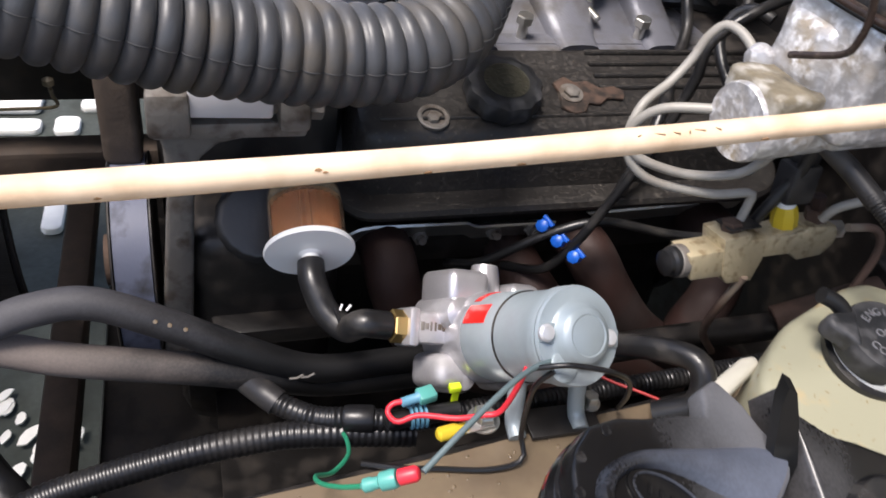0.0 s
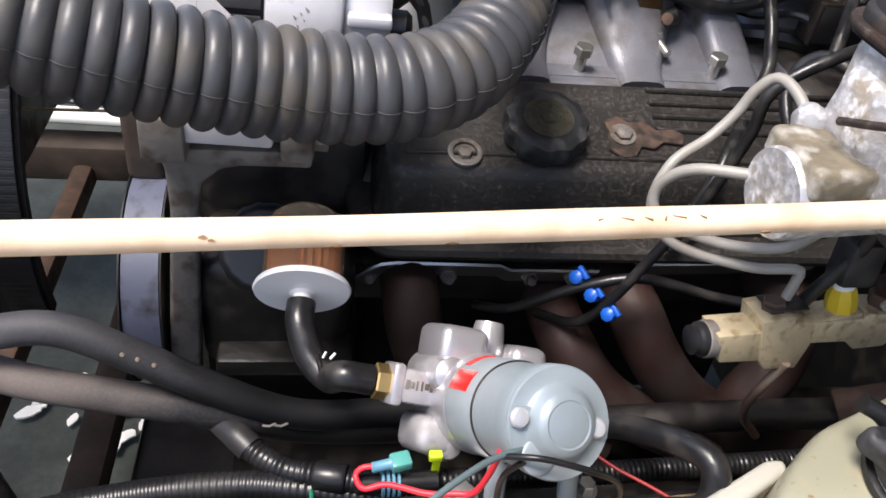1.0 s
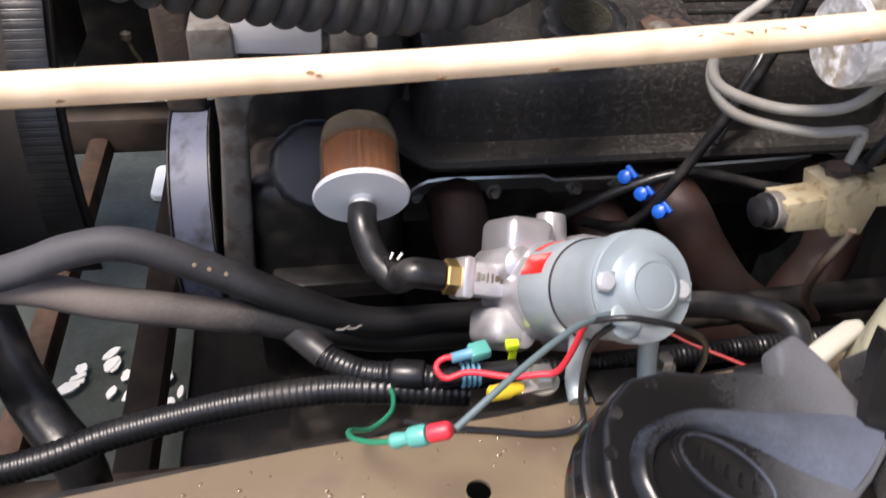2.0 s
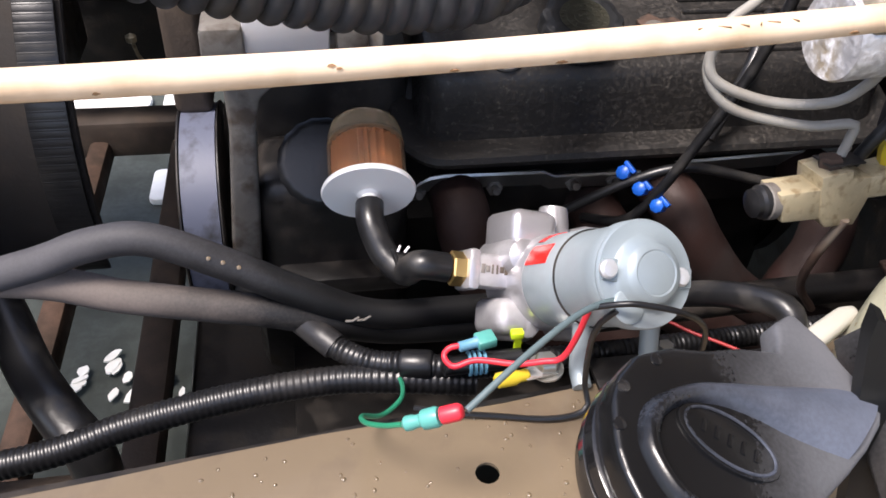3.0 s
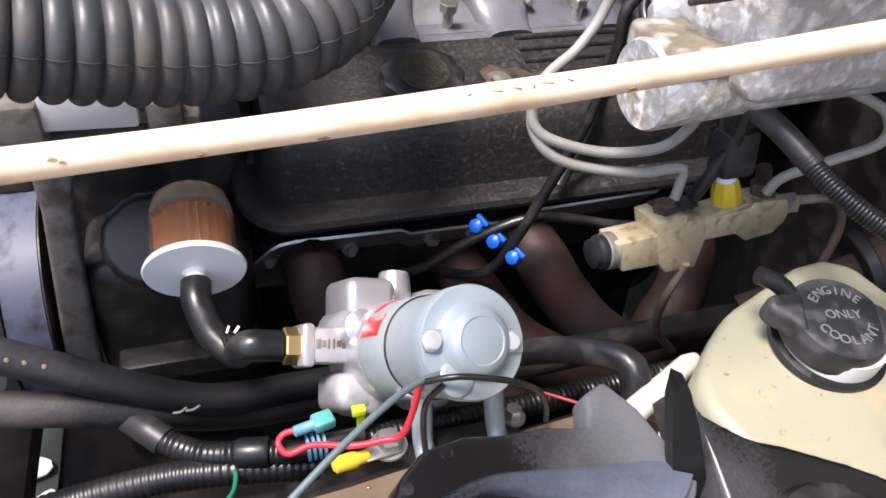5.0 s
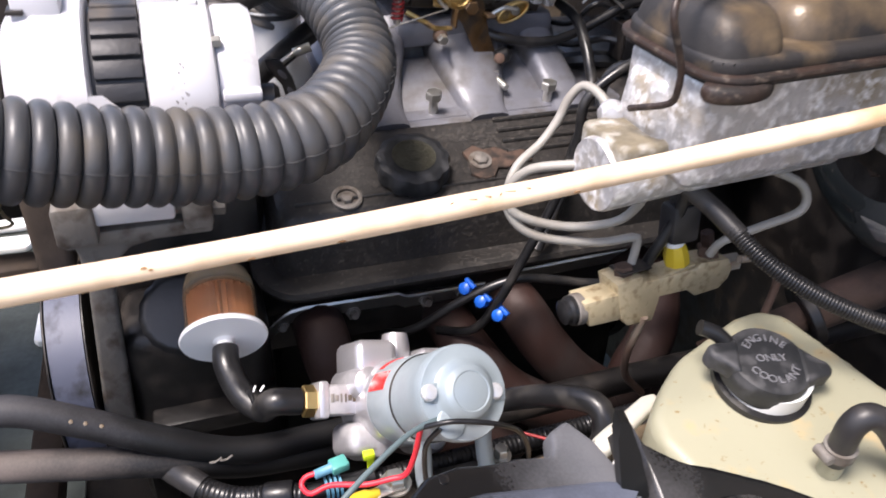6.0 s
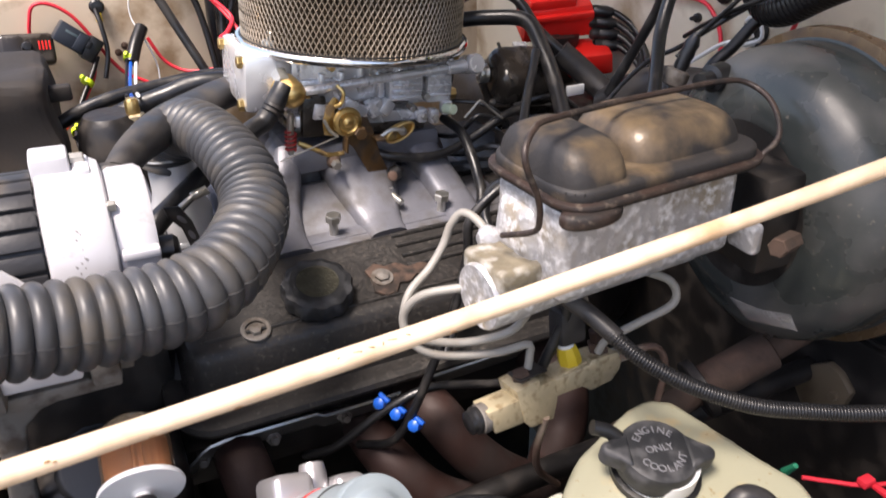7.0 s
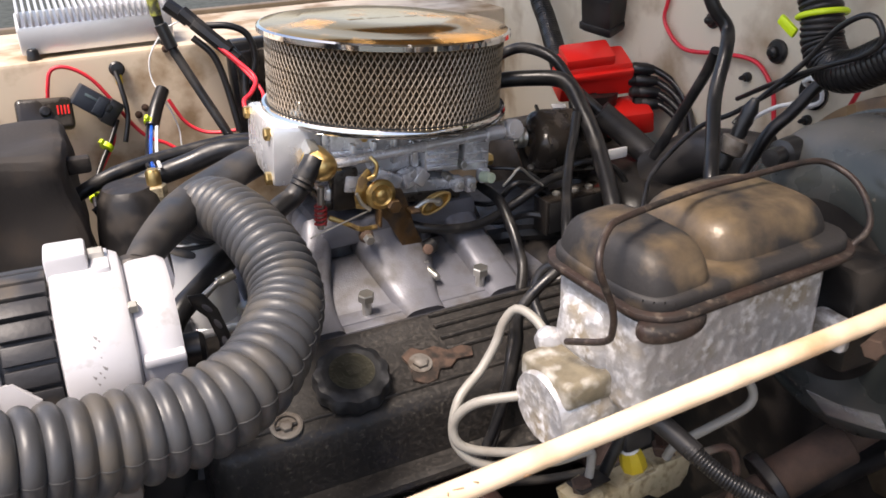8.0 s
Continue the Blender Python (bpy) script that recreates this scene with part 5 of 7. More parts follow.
    for dx in (0, 0.008):
        world_part("clip_wire", tube([(0.112 + dx, 0.44, 0.893), (0.117 + dx, 0.437, 0.896), (0.121 + dx, 0.436, 0.9)], 0.0009, 6), STEEL_DARK, cl)


wiring()

# heater and radiator hoses at the front
ch = thing("coolant_hose", (0.0, 0.468, 0.945), "grey-black rubber coolant hose, dusty at the radiator, shade painted in at the engine end", "hose", "coolant hoses")
world_part("hose_body", tube([(-0.5, 0.5, 0.85), (-0.25, 0.485, 0.89), (-0.1, 0.47, 0.937), (-0.054, 0.47, 0.953), (-0.016, 0.47, 0.955), (0.031, 0.465, 0.934), (0.084, 0.462, 0.902), (0.135, 0.47, 0.868), (0.2, 0.485, 0.85), (0.3, 0.5, 0.835)], 0.0115, 20), HOSE_SHADED, ch)
for p in ((0.022, 0.4655, 0.938), (0.031, 0.465, 0.934), (0.041, 0.4645, 0.929)):
    world_part("water_bead", lathe([(0.0019, -0.0004), (0.0015, 0.0007), (0.0001, 0.0011)], 10, m=axes(Vector(p) + 0.0114 * Vector((0.136, -0.74, 0.657)), (0.136, -0.74, 0.657), (1, 0, 0))), DROPLET, ch, "bright bead of water")
cable("coolant_hose", [(-0.5, 0.5, 0.9), (-0.25, 0.49, 0.92), (-0.104, 0.475, 0.922), (-0.035, 0.463, 0.911), (0.056, 0.458, 0.892), (0.098, 0.462, 0.874), (0.15, 0.475, 0.845), (0.25, 0.49, 0.825)], 0.012, HOSE_BROWN, "brownish rubber coolant hose, dusty at the radiator, shade painted in at the engine end", "hose", 20, "coolant hoses")
cable("lower_hose", [(-0.26, 0.72, 0.8), (-0.2, 0.63, 0.77), (-0.16, 0.553, 0.75), (-0.125, 0.5, 0.745), (-0.1, 0.47, 0.72), (-0.11, 0.47, 0.6)], 0.02, RUBBER, "curved black lower hose near the frame", "hose", 18)
cable("cross_shaft", [(0.33, 0.5, 0.812), (0.489, 0.5, 0.821), (0.603, 0.5, 0.824), (0.9, 0.5, 0.83)], 0.014, IRON, "dark dirty steel shaft beside the header", "steering shaft", 16)

# ---- horns ----


def strip(outer, inner, z, h, n=9):
    """A raised rounded band between two curves."""
    A, B = curve_points([(*p, 0) for p in outer], 0.002), curve_points([(*p, 0) for p in inner], 0.002)
    m = 60
    pick = lambda C, k: C[min(len(C) - 1, int(k * (len(C) - 1) / m))]
    v = []
    for k in range(m + 1):
        a, b = pick(A, k), pick(B, k)
        for q in range(n + 1):
            u = q / n
            p = a.lerp(b, u)
            v.append((p.x, p.y, z + h * (math.sin(math.pi * u) ** 0.6 if 0 < q < n else 0.0)))
    return Geo().add(v, [(k * (n + 1) + q, k * (n + 1) + q + 1, (k + 1) * (n + 1) + q + 1, (k + 1) * (n + 1) + q) for k in range(m) for q in range(n)])


def horn(m, label):
    h = thing("horn", m, label, "horn", "snail horns")
    part("rear_shell", lathe([(0.03, -0.046), (0.038, -0.043), (0.0415, -0.037), (0.0415, -0.03), (0.0445, -0.0285), (0.045, -0.024), (0.0415, -0.022)], 64, m=pose(0.0045, 0, 0)), HORN, h, "glossy black rear shell")
    part("rim_band", lathe([(0.0415, -0.0225), (0.046, -0.0205), (0.046, -0.0145), (0.043, -0.0125)], 64, m=pose(0.0045, 0, 0)), HORN, h)
    # face with the flared outlet to one side, drawn to a point
    out = [(-0.0455, 0.006), (-0.0425, 0.019), (-0.0355, 0.0295), (-0.0229, 0.0395), (-0.0021, 0.045), (0.016, 0.0455), (0.0342, 0.0485), (0.0555, 0.0485), (0.0583, 0.055), (0.0605, 0.064), (0.0735, 0.071), (0.0868, 0.057), (0.0925, 0.0445), (0.1, 0.034), (0.1055, 0.026), (0.099, 0.016), (0.085, 0.004), (0.0701, -0.0065), (0.052, -0.018)]
    out += [(0.0465 * math.cos(radians(a)), 0.0465 * math.sin(radians(a))) for a in range(-34, -180, -12)]
    out = [(x if x > -0.012 else -0.012 + 0.82 * (x + 0.012), y) for x, y in out]
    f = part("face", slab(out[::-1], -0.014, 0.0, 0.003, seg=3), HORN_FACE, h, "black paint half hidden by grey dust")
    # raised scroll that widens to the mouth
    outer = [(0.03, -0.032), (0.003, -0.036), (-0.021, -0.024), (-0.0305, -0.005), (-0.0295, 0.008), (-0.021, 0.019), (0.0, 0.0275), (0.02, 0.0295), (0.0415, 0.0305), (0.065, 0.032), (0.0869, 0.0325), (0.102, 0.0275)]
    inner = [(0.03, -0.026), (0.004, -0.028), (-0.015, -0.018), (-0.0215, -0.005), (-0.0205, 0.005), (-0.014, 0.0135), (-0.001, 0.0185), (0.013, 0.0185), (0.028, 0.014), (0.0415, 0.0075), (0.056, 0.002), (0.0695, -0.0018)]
    part("scroll", strip(outer, inner, -0.0008, 0.006), HORN_SCROLL, f, "raised scroll, dusty, with a blue-grey sheen painted in", sharp=70)
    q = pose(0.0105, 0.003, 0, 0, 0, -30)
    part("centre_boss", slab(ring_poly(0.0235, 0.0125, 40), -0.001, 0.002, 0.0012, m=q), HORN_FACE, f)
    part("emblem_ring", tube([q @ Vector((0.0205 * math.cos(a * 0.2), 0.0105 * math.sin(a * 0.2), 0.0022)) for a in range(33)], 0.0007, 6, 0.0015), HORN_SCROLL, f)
    for i in range(5):
        part("emblem_bar", box(0.0022, 0.006, 0.001, (-0.012 + 0.006 * i, 0, 0.0022), 0.0004, m=q), HORN_FACE, f)
    for x, y in ((-0.031, 0.024), (-0.037, 0.008), (-0.012, 0.0375)):
        part("face_rivet", lathe([(0.0028, -0.0005), (0.0026, 0.0006), (0.001, 0.001)], 12, m=pose(x, y, 0)), HORN, f)
    part("mount_post", rod((0, 0, -0.05), (0.0, 0.0, -0.16), 0.007, 12), STEEL_DARK, h)
    return h


horn(axes((0.2375, 0.1996, 1.0521), (0.2757, -0.2309, 0.9331), (0.96, 0.017, -0.2795)), "dusty black snail horn on the fender")
h2 = thing("horn", axes((0.3877, 0.1935, 1.0114), (0.277, -0.365, 0.889), (1, -0.05, 0)), "black snail horn below the coolant bottle", "horn", "snail horns")
edge = [(-0.0473, 0.0745), (-0.0455, 0.0581), (-0.0332, 0.0507), (-0.0217, 0.0449), (-0.0033, 0.041), (0.0148, 0.0356), (0.0318, 0.0307), (0.0484, 0.0246), (0.0708, 0.015)]
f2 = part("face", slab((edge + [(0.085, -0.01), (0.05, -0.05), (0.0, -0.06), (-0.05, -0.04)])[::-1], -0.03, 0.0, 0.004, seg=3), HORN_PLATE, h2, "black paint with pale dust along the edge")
part("scroll", lathe([(0.052, -0.001), (0.05, 0.005), (0.044, 0.007), (0.001, 0.0075)], 48, m=pose(0.0, -0.028, 0)), HORN, f2, "smooth raised black scroll")
g = loft([[(x, y - d, z - 0.31 * d) for x, y, z in ((0.3236, 0.241, 1.0755), (0.3292, 0.24, 1.072), (0.335, 0.2347, 1.0544), (0.343, 0.2233, 1.0177), (0.352, 0.2085, 0.97), (0.33, 0.2085, 0.97), (0.326, 0.2241, 1.0204), (0.3235, 0.2301, 1.0397), (0.3218, 0.238, 1.0652))] for d in (0.004, 0.001, -0.004)])
world_part("mouth", g, HORN_EDGE, h2, "black pointed outlet mouth", sharp=30)
part("mount_post", rod((0, 0, -0.03), (-0.04, 0.05, -0.13), 0.007, 12), STEEL_DARK, h2)


# ---- coolant bottle ----
def coolant_bottle():
    b = thing("coolant_bottle", (0.5, 0.3, SHELF), "yellowed white plastic coolant expansion bottle", "coolant bottle")
    top = [(0.4165, 0.333), (0.437, 0.354), (0.464, 0.375), (0.494, 0.386), (0.53, 0.4), (0.554, 0.402), (0.573, 0.39), (0.583, 0.357), (0.591, 0.332), (0.6, 0.302), (0.611, 0.277), (0.606, 0.252), (0.588, 0.23), (0.566, 0.215), (0.54, 0.2), (0.46, 0.195), (0.428, 0.245), (0.412, 0.31)]
    tilt = Matrix.Translation((0.5, 0.3, 0.96)) @ pose(0, 0, 0, 8, -3, 0) @ Matrix.Translation((-0.5, -0.3, -0.96))
    gt = slab(top, SHELF, 0.962, 0.011, m=tilt, seg=5)
    gt.v = [(x, y, max(z, SHELF + 0.003)) for x, y, z in gt.v]
    body = world_part("tank_body", gt, TANK, b, "stained translucent yellow-white tank", sharp=60)
    ear = slab([(0.3781, 0.3413), (0.376, 0.334), (0.3829, 0.3253), (0.4315, 0.3527), (0.447, 0.361), (0.448, 0.3705), (0.435, 0.3702)][::-1], 0.929, 0.9415, 0.0045, seg=3)
    world_part("mounting_ear", ear, TANK_EAR, b, "moulded white mounting ear")
    neck = axes((0.508, 0.335, 0.955), (0.03, -0.2, 0.97), (1, 0, 0))
    nk = part("filler_neck", lathe([(0.0325, -0.012), (0.0325, 0.012), (0.0315, 0.032)], 40, m=Matrix.Translation((-0.5, -0.3, -SHELF)) @ neck), WHITE, b, "white filler neck")
    part("seal_ring", lathe([(0.0325, 0.01), (0.0365, 0.0115), (0.0365, 0.0165), (0.0325, 0.018)], 40, m=Matrix.Translation((-0.5, -0.3, -SHELF)) @ neck), RUBBER, nk)
    cap = thing("bottle_cap", axes(neck @ Vector((-0.004, 0.001, 0.024)), (0.03, -0.22, 0.97), (0.92, -0.4, 0)), "dark grey plastic coolant cap with raised lettering", "bottle cap")
    g = lathe([(0.029, -0.004), (0.0305, -0.003), (0.031, 0.0), (0.031, 0.012), (0.0295, 0.016), (0.026, 0.0175), (0.001, 0.0185)], 60)
    part("cap_body", g, CAP_GREY, cap)
    for s in (-1, 1):
        part("grip_lobe", slab([(s * 0.022, -0.0175), (s * 0.036, -0.0085), (s * 0.043, -0.0065), (s * 0.0465, 0.0), (s * 0.043, 0.0065), (s * 0.036, 0.0085), (s * 0.022, 0.0175)][::s], 0.002, 0.019, 0.004, seg=3), CAP_GREY, cap)
    arc_letters("ENGINE", 0.0088, 0.0185, 103, 100, cap, PRINT, 0.0182)
    letters("ONLY", 0.0088, cap, PRINT, pose(0, 0, 0.0188, 0, 0, 13))
    arc_letters("COOLANT", 0.0088, 0.0185, 283, 118, cap, PRINT, 0.0182, top=False)
    st = part("cap_strap", tube([neck @ Vector((-0.022, 0.02, 0.034)), neck @ Vector((-0.033, 0.028, 0.044)), neck @ Vector((-0.046, 0.034, 0.048))], 0.006, 10), PLASTIC, cap)
    st.matrix_parent_inverse = cap.matrix_basis.inverted()
    sp = (0.51, 0.256, 0.95)
    world_part("hose_spout", rod(sp, (0.507, 0.252, 0.985), 0.0078, 18), TANK, b)
    hs = thing("overflow_hose", sp, "curved black overflow hose with a steel clamp", "hose")
    world_part("hose_body", tube([(0.5085, 0.254, 0.97), (0.506, 0.251, 0.992), (0.507, 0.25, 1.006), (0.515, 0.248, 1.013), (0.53, 0.243, 1.003), (0.547, 0.235, 0.975), (0.562, 0.222, 0.935), (0.57, 0.2, 0.9)], 0.0088, 18, 0.003), RUBBER_GREY, hs)
    world_part("clamp", lathe([(0.009, 0), (0.0108, 0.001), (0.0108, 0.009), (0.009, 0.01)], 24, m=axes((0.5078, 0.253, 0.976), (-0.08, -0.1, 1), (1, 0, 0))), STEEL_DARK, hs, "dull steel hose clamp")
    world_part("clamp_screw", rod((0.496, 0.246, 0.979), (0.496, 0.26, 0.979), 0.004, 10), STEEL_DARK, hs)
    return b


coolant_bottle()


# ---- brake parts ----
def master_cylinder():
    c = thing("master_cylinder", (0.53, 0.42, 1.08), "silver cast brake master cylinder with a stained lid", "master cylinder")
    D = Vector((0.99, 0.1, 0.02)).normalized()
    m = axes((0.418, 0.437, 1.103), D, (0, 0, 1))  # local z runs back along the bore
    bore = part("bore", lathe([(0.001, -0.0145), (0.0262, -0.0145), (0.0275, -0.012), (0.0275, 0.21), (0.024, 0.225)], 40), MC_CAST, c, "rough silver casting")
    bore.matrix_parent_inverse = c.matrix_basis.inverted() @ m
    k = axes((0.533, 0.44, 1.15), (0.0, 0, 1), (0.9976, 0.0698, 0))
    res = part("reservoir", box(0.178, 0.088, 0.085, (0, 0, -0.003), 0.01, seg=3), MC_CAST, c, "rough silver casting")
    res.matrix_parent_inverse = c.matrix_basis.inverted() @ k
    pw = c.matrix_basis.inverted() @ k
    for nm, g in (("ledge", box(0.052, 0.056, 0.02, (-0.1, 0.006, -0.027), 0.005, seg=3)), ("front_wall", box(0.03, 0.06, 0.05, (-0.082, 0.012, 0.0), 0.012, seg=3, taper=0.8)),
                  ("port_lump", lathe([(0.009, -0.02), (0.011, -0.006), (0.01, 0.002), (0.006, 0.007), (0.001, 0.008)], 20, m=pose(-0.1, 0.036, -0.016, 0, -25, 0))), ("web", box(0.15, 0.05, 0.03, (0.0, -0.004, -0.044), 0.01, seg=3))):
        ob = part(nm, g, GRIME if nm == "ledge" else MC_CAST, c, "dried olive-brown grime" if nm == "ledge" else "")
        ob.matrix_parent_inverse = pw
    outl = [(x + 0.004, y) for x, y in rounded(0.19, 0.114, 0.022)]
    lid = part("lid", slab(outl, 0.04, 0.052, 0.004, seg=3), LID_STEEL, c, "stamped dark lid with amber stains")
    lid.matrix_parent_inverse = c.matrix_basis.inverted() @ k
    g = slab([(x + 0.004, y) for x, y in rounded(0.2, 0.127, 0.028)], 0.038, 0.043, 0.0018)
    gs = part("lid_lip", g, LID_RIM, lid, "dark rusty rim")
    part("gasket", slab([(x + 0.004, y) for x, y in rounded(0.194, 0.12, 0.024)], 0.035, 0.038, 0.001), RUBBER, lid)
    # two pillowed domes in the lid
    def dome(x0, x1, y0, y1, h, lean=0.0):
        """A pressed egg-shaped swelling with a soft foot."""
        rings = []
        for q in (1.0, 0.985, 0.96, 0.925, 0.88, 0.82, 0.74, 0.64, 0.5, 0.34, 0.17, 0.03):
            ring = []
            for k in range(40):
                t = 2 * math.pi * k / 40
                c, s_ = math.cos(t), math.sin(t)
                u, v = q * math.copysign(abs(c) ** 0.5, c), q * math.copysign(abs(s_) ** 0.5, s_)
                ring.append(((x0 + x1) / 2 + (x1 - x0) / 2 * u, (y0 + y1) / 2 + (y1 - y0) / 2 * v, 0.0512 + h * (1 - q ** 6.5) ** 0.75 * (1 + lean * u)))
            rings.append(ring)
        return loft(rings, caps=(False, True))

    part("lid_dome", dome(-0.022, 0.097, -0.043, 0.053, 0.026, -0.06), LID_STEEL, lid, sharp=80)
    part("lid_dome", dome(-0.09, -0.03, -0.053, 0.052, 0.027, 0.05), LID_STEEL, lid, sharp=80)
    part("lid_spout", slab(ring_poly(0.026, 0.014, 28, cx=-0.072, cy=-0.054), 0.027, 0.0385, 0.004, seg=3), LID_RIM, lid, "rolled lip at the spout")
    w = part("wire_bail", tube([(-0.108, 0.004, 0.001), (-0.103, -0.029, 0.017), (-0.104, -0.037, 0.03), (-0.108, -0.04, 0.048), (-0.121, -0.041, 0.081), (-0.105, -0.028, 0.094), (-0.083, -0.019, 0.095), (0.002, 0.004, 0.087), (0.052, 0.005, 0.086), (0.108, 0.007, 0.084), (0.132, 0.001, 0.08), (0.134, -0.024, 0.07), (0.119, -0.048, 0.052), (0.1, -0.049, 0.038)], 0.0024, 10, 0.004), LID_RIM, c, "rusty wire bail")
    w.matrix_parent_inverse = c.matrix_basis.inverted() @ k
    g = box(0.05, 0.06, 0.09, (0.675, 0.425, 1.12), 0.006)
    world_part("mounting_flange", g, IRON, c)
    world_part("flange_ear", box(0.012, 0.03, 0.028, (0.642, 0.405, 1.115), 0.004), MC_CAST, c)
    world_part("flange_nut", hexrod((0.665, 0.375, 1.118), (0.632, 0.362, 1.124), 0.0085), RUST, c)
    return c


master_cylinder()


def booster():
    m = axes((0.697, 0.466, 1.107), (1, -0.06, 0.0), (0, 0, 1)) @ Matrix.Scale(0.915, 4)
    b = thing("brake_booster", m, "large round dark enamel brake booster on the firewall", "brake booster")
    part("front_shell", lathe([(0.08, 0.0), (0.088, -0.004), (0.105, -0.003), (0.128, 0.004), (0.146, 0.018), (0.153, 0.04), (0.153, 0.085), (0.16, 0.088)], 80), BOOSTER, b, "dusty grey-green front shell")
    # Split from the shell in black to paint shade into the dish.
    part("centre_dish", lathe([(0.001, 0.03), (0.06, 0.03), (0.066, 0.026), (0.078, 0.003), (0.082, -0.002), (0.086, -0.0035)], 80), IRON, b, "recessed centre with its shade painted black")
    part("clamp_rim", lathe([(0.156, 0.086), (0.165, 0.088), (0.166, 0.1), (0.158, 0.104)], 80), BROWN_ENAMEL, b, "brown clamp rim")
    part("rear_shell", lathe([(0.158, 0.1), (0.155, 0.13), (0.13, 0.17), (0.09, 0.2), (0.06, 0.26)], 80), BROWN_ENAMEL, b, "glossy brown rear shell")
    part("check_valve", lathe([(0.014, -0.008), (0.014, 0.012), (0.009, 0.014), (0.009, 0.03), (0.001, 0.031)], 20, m=axes((0.114, -0.064, 0.002), (0, 0.3, -1), (1, 0, 0))), PLASTIC, b)
    for a in (15, 165, 260):
        part("shell_stud", hexrod((0.055 * math.cos(radians(a)), 0.055 * math.sin(radians(a)), 0.0), (0.055 * math.cos(radians(a)), 0.055 * math.sin(radians(a)), -0.012), 0.008), RUST, b)
    return b


booster()


def proportioning_valve():
    # local x along the valve, y up its face
    m = axes((0.4856, 0.4463, 0.9835), (0.08, -0.985, 0.15), (0.985, -0.03, 0.16))
    v = thing("brake_valve", m, "dirty brass brake proportioning valve block", "brake valve")
    left = [(-0.0695, 0.007), (-0.0665, -0.0166), (-0.0365, -0.0218), (-0.036, 0.003)]
    mid = [(-0.0385, 0.0135), (-0.0365, -0.0218), (-0.0316, -0.0299), (-0.0072, -0.0341), (0.0014, -0.0145), (0.002, 0.004), (-0.0135, 0.0062), (-0.0135, 0.0125)]
    right = [(0.001, 0.003), (0.001, -0.0145), (0.0301, -0.0193), (0.0383, -0.0281), (0.0627, -0.0302), (0.0731, -0.0234), (0.078, -0.0147), (0.0746, -0.0045), (0.0449, 0.002), (0.0425, -0.0018)]
    part("end_block", slab(left, -0.026, 0.0, 0.0012), OLD_BRASS, v)
    part("valve_body", slab(mid, -0.029, 0.001, 0.0012), OLD_BRASS, v)
    part("switch_block", slab(right, -0.027, -0.0005, 0.0012), OLD_BRASS, v)
    part("switch_rim", box(0.034, 0.003, 0.022, (0.024, 0.001, -0.0135), 0.001), OLD_BRASS, v, "greasy brass pad")
    part("grime", box(0.03, 0.0016, 0.02, (-0.018, 0.0135, -0.0135), 0.0006, m=pose(0, 0, 0, 0, 0, -7)), IRON, v, "dark grease film")
    part("plug_collar", rod((-0.066, -0.005, -0.013), (-0.0745, -0.0035, -0.013), 0.0135, 20), STEEL_DARK, v)
    part("end_plug", lathe([(0.0125, 0), (0.0125, 0.004), (0.0105, 0.006), (0.0105, 0.01), (0.006, 0.012)], 20, m=axes((-0.0735, -0.0035, -0.013), (-1, 0.1, 0), (0, 0, 1))), RUBBER, v, "black rubber end plug")
    part("line_nut", hexrod((-0.024, 0.01, -0.013), (-0.023, 0.02, -0.013), 0.0085), RUST, v)
    part("line_nut", hexrod((0.074, -0.015, -0.013), (0.092, -0.019, -0.013), 0.0085), STEEL, v)
    part("line_nut", hexrod((0.062, -0.004, -0.013), (0.062, 0.009, -0.013), 0.0095), RUST, v)
    part("nut_sleeve", hexrod((0.062, 0.009, -0.013), (0.0615, 0.022, -0.013), 0.0062), EXHAUST, v)
    sw = part("switch_body", lathe([(0.0095, 0.0), (0.0108, 0.003), (0.0108, 0.012), (0.0095, 0.018), (0.0085, 0.022)], 8, m=axes((0.03, -0.001, -0.0135), (-0.05, 1, 0), (1, 0, 0))), YELLOW, v, "yellow switch body")
    part("switch_neck", rod((0.0285, 0.02, -0.0135), (0.028, 0.03, -0.0135), 0.008, 14), WHITE, sw)
    part("connector", box(0.028, 0.034, 0.022, (0.0, 0.0, 0.0), 0.004, m=pose(0.034, 0.041, -0.0135, 0, 0, -10)), RUBBER_GREY, sw, "dusty black plastic connector")
    part("connector_boot", box(0.02, 0.014, 0.017, (0.0, 0.0, 0.0), 0.004, m=pose(0.039, 0.063, -0.0135, 0, 0, -14)), RUBBER, sw)
    return v


proportioning_valve()
cable("brake_line", [(0.468, 0.462, 0.997), (0.47, 0.463, 1.012), (0.468, 0.464, 1.021), (0.436, 0.47, 1.018), (0.384, 0.48, 1.028), (0.364, 0.49, 1.05), (0.372, 0.50, 1.078), (0.397, 0.51, 1.093), (0.412, 0.514, 1.11), (0.42, 0.515, 1.127), (0.429, 0.51, 1.138), (0.435, 0.49, 1.135), (0.437, 0.465, 1.12)], 0.0037, LINE, "grey coiled steel brake line", "brake line", 12, "brake lines", 0.004)
cable("brake_line", [(0.425, 0.455, 1.1), (0.405, 0.461, 1.098), (0.376, 0.48, 1.088), (0.363, 0.49, 1.067), (0.369, 0.485, 1.047), (0.408, 0.475, 1.035), (0.445, 0.463, 1.04), (0.457, 0.452, 1.06), (0.455, 0.44, 1.085)], 0.0037, LINE, "grey coiled steel brake line", "brake line", 12, "brake lines", 0.004)
cable("brake_line", [(0.56, 0.44, 1.085), (0.59, 0.43, 1.07), (0.592, 0.425, 1.05), (0.56, 0.43, 1.036), (0.535, 0.44, 1.02), (0.53, 0.445, 1.005)], 0.0037, LINE, "grey coiled steel brake line", "brake line", 12, "brake lines", 0.004)
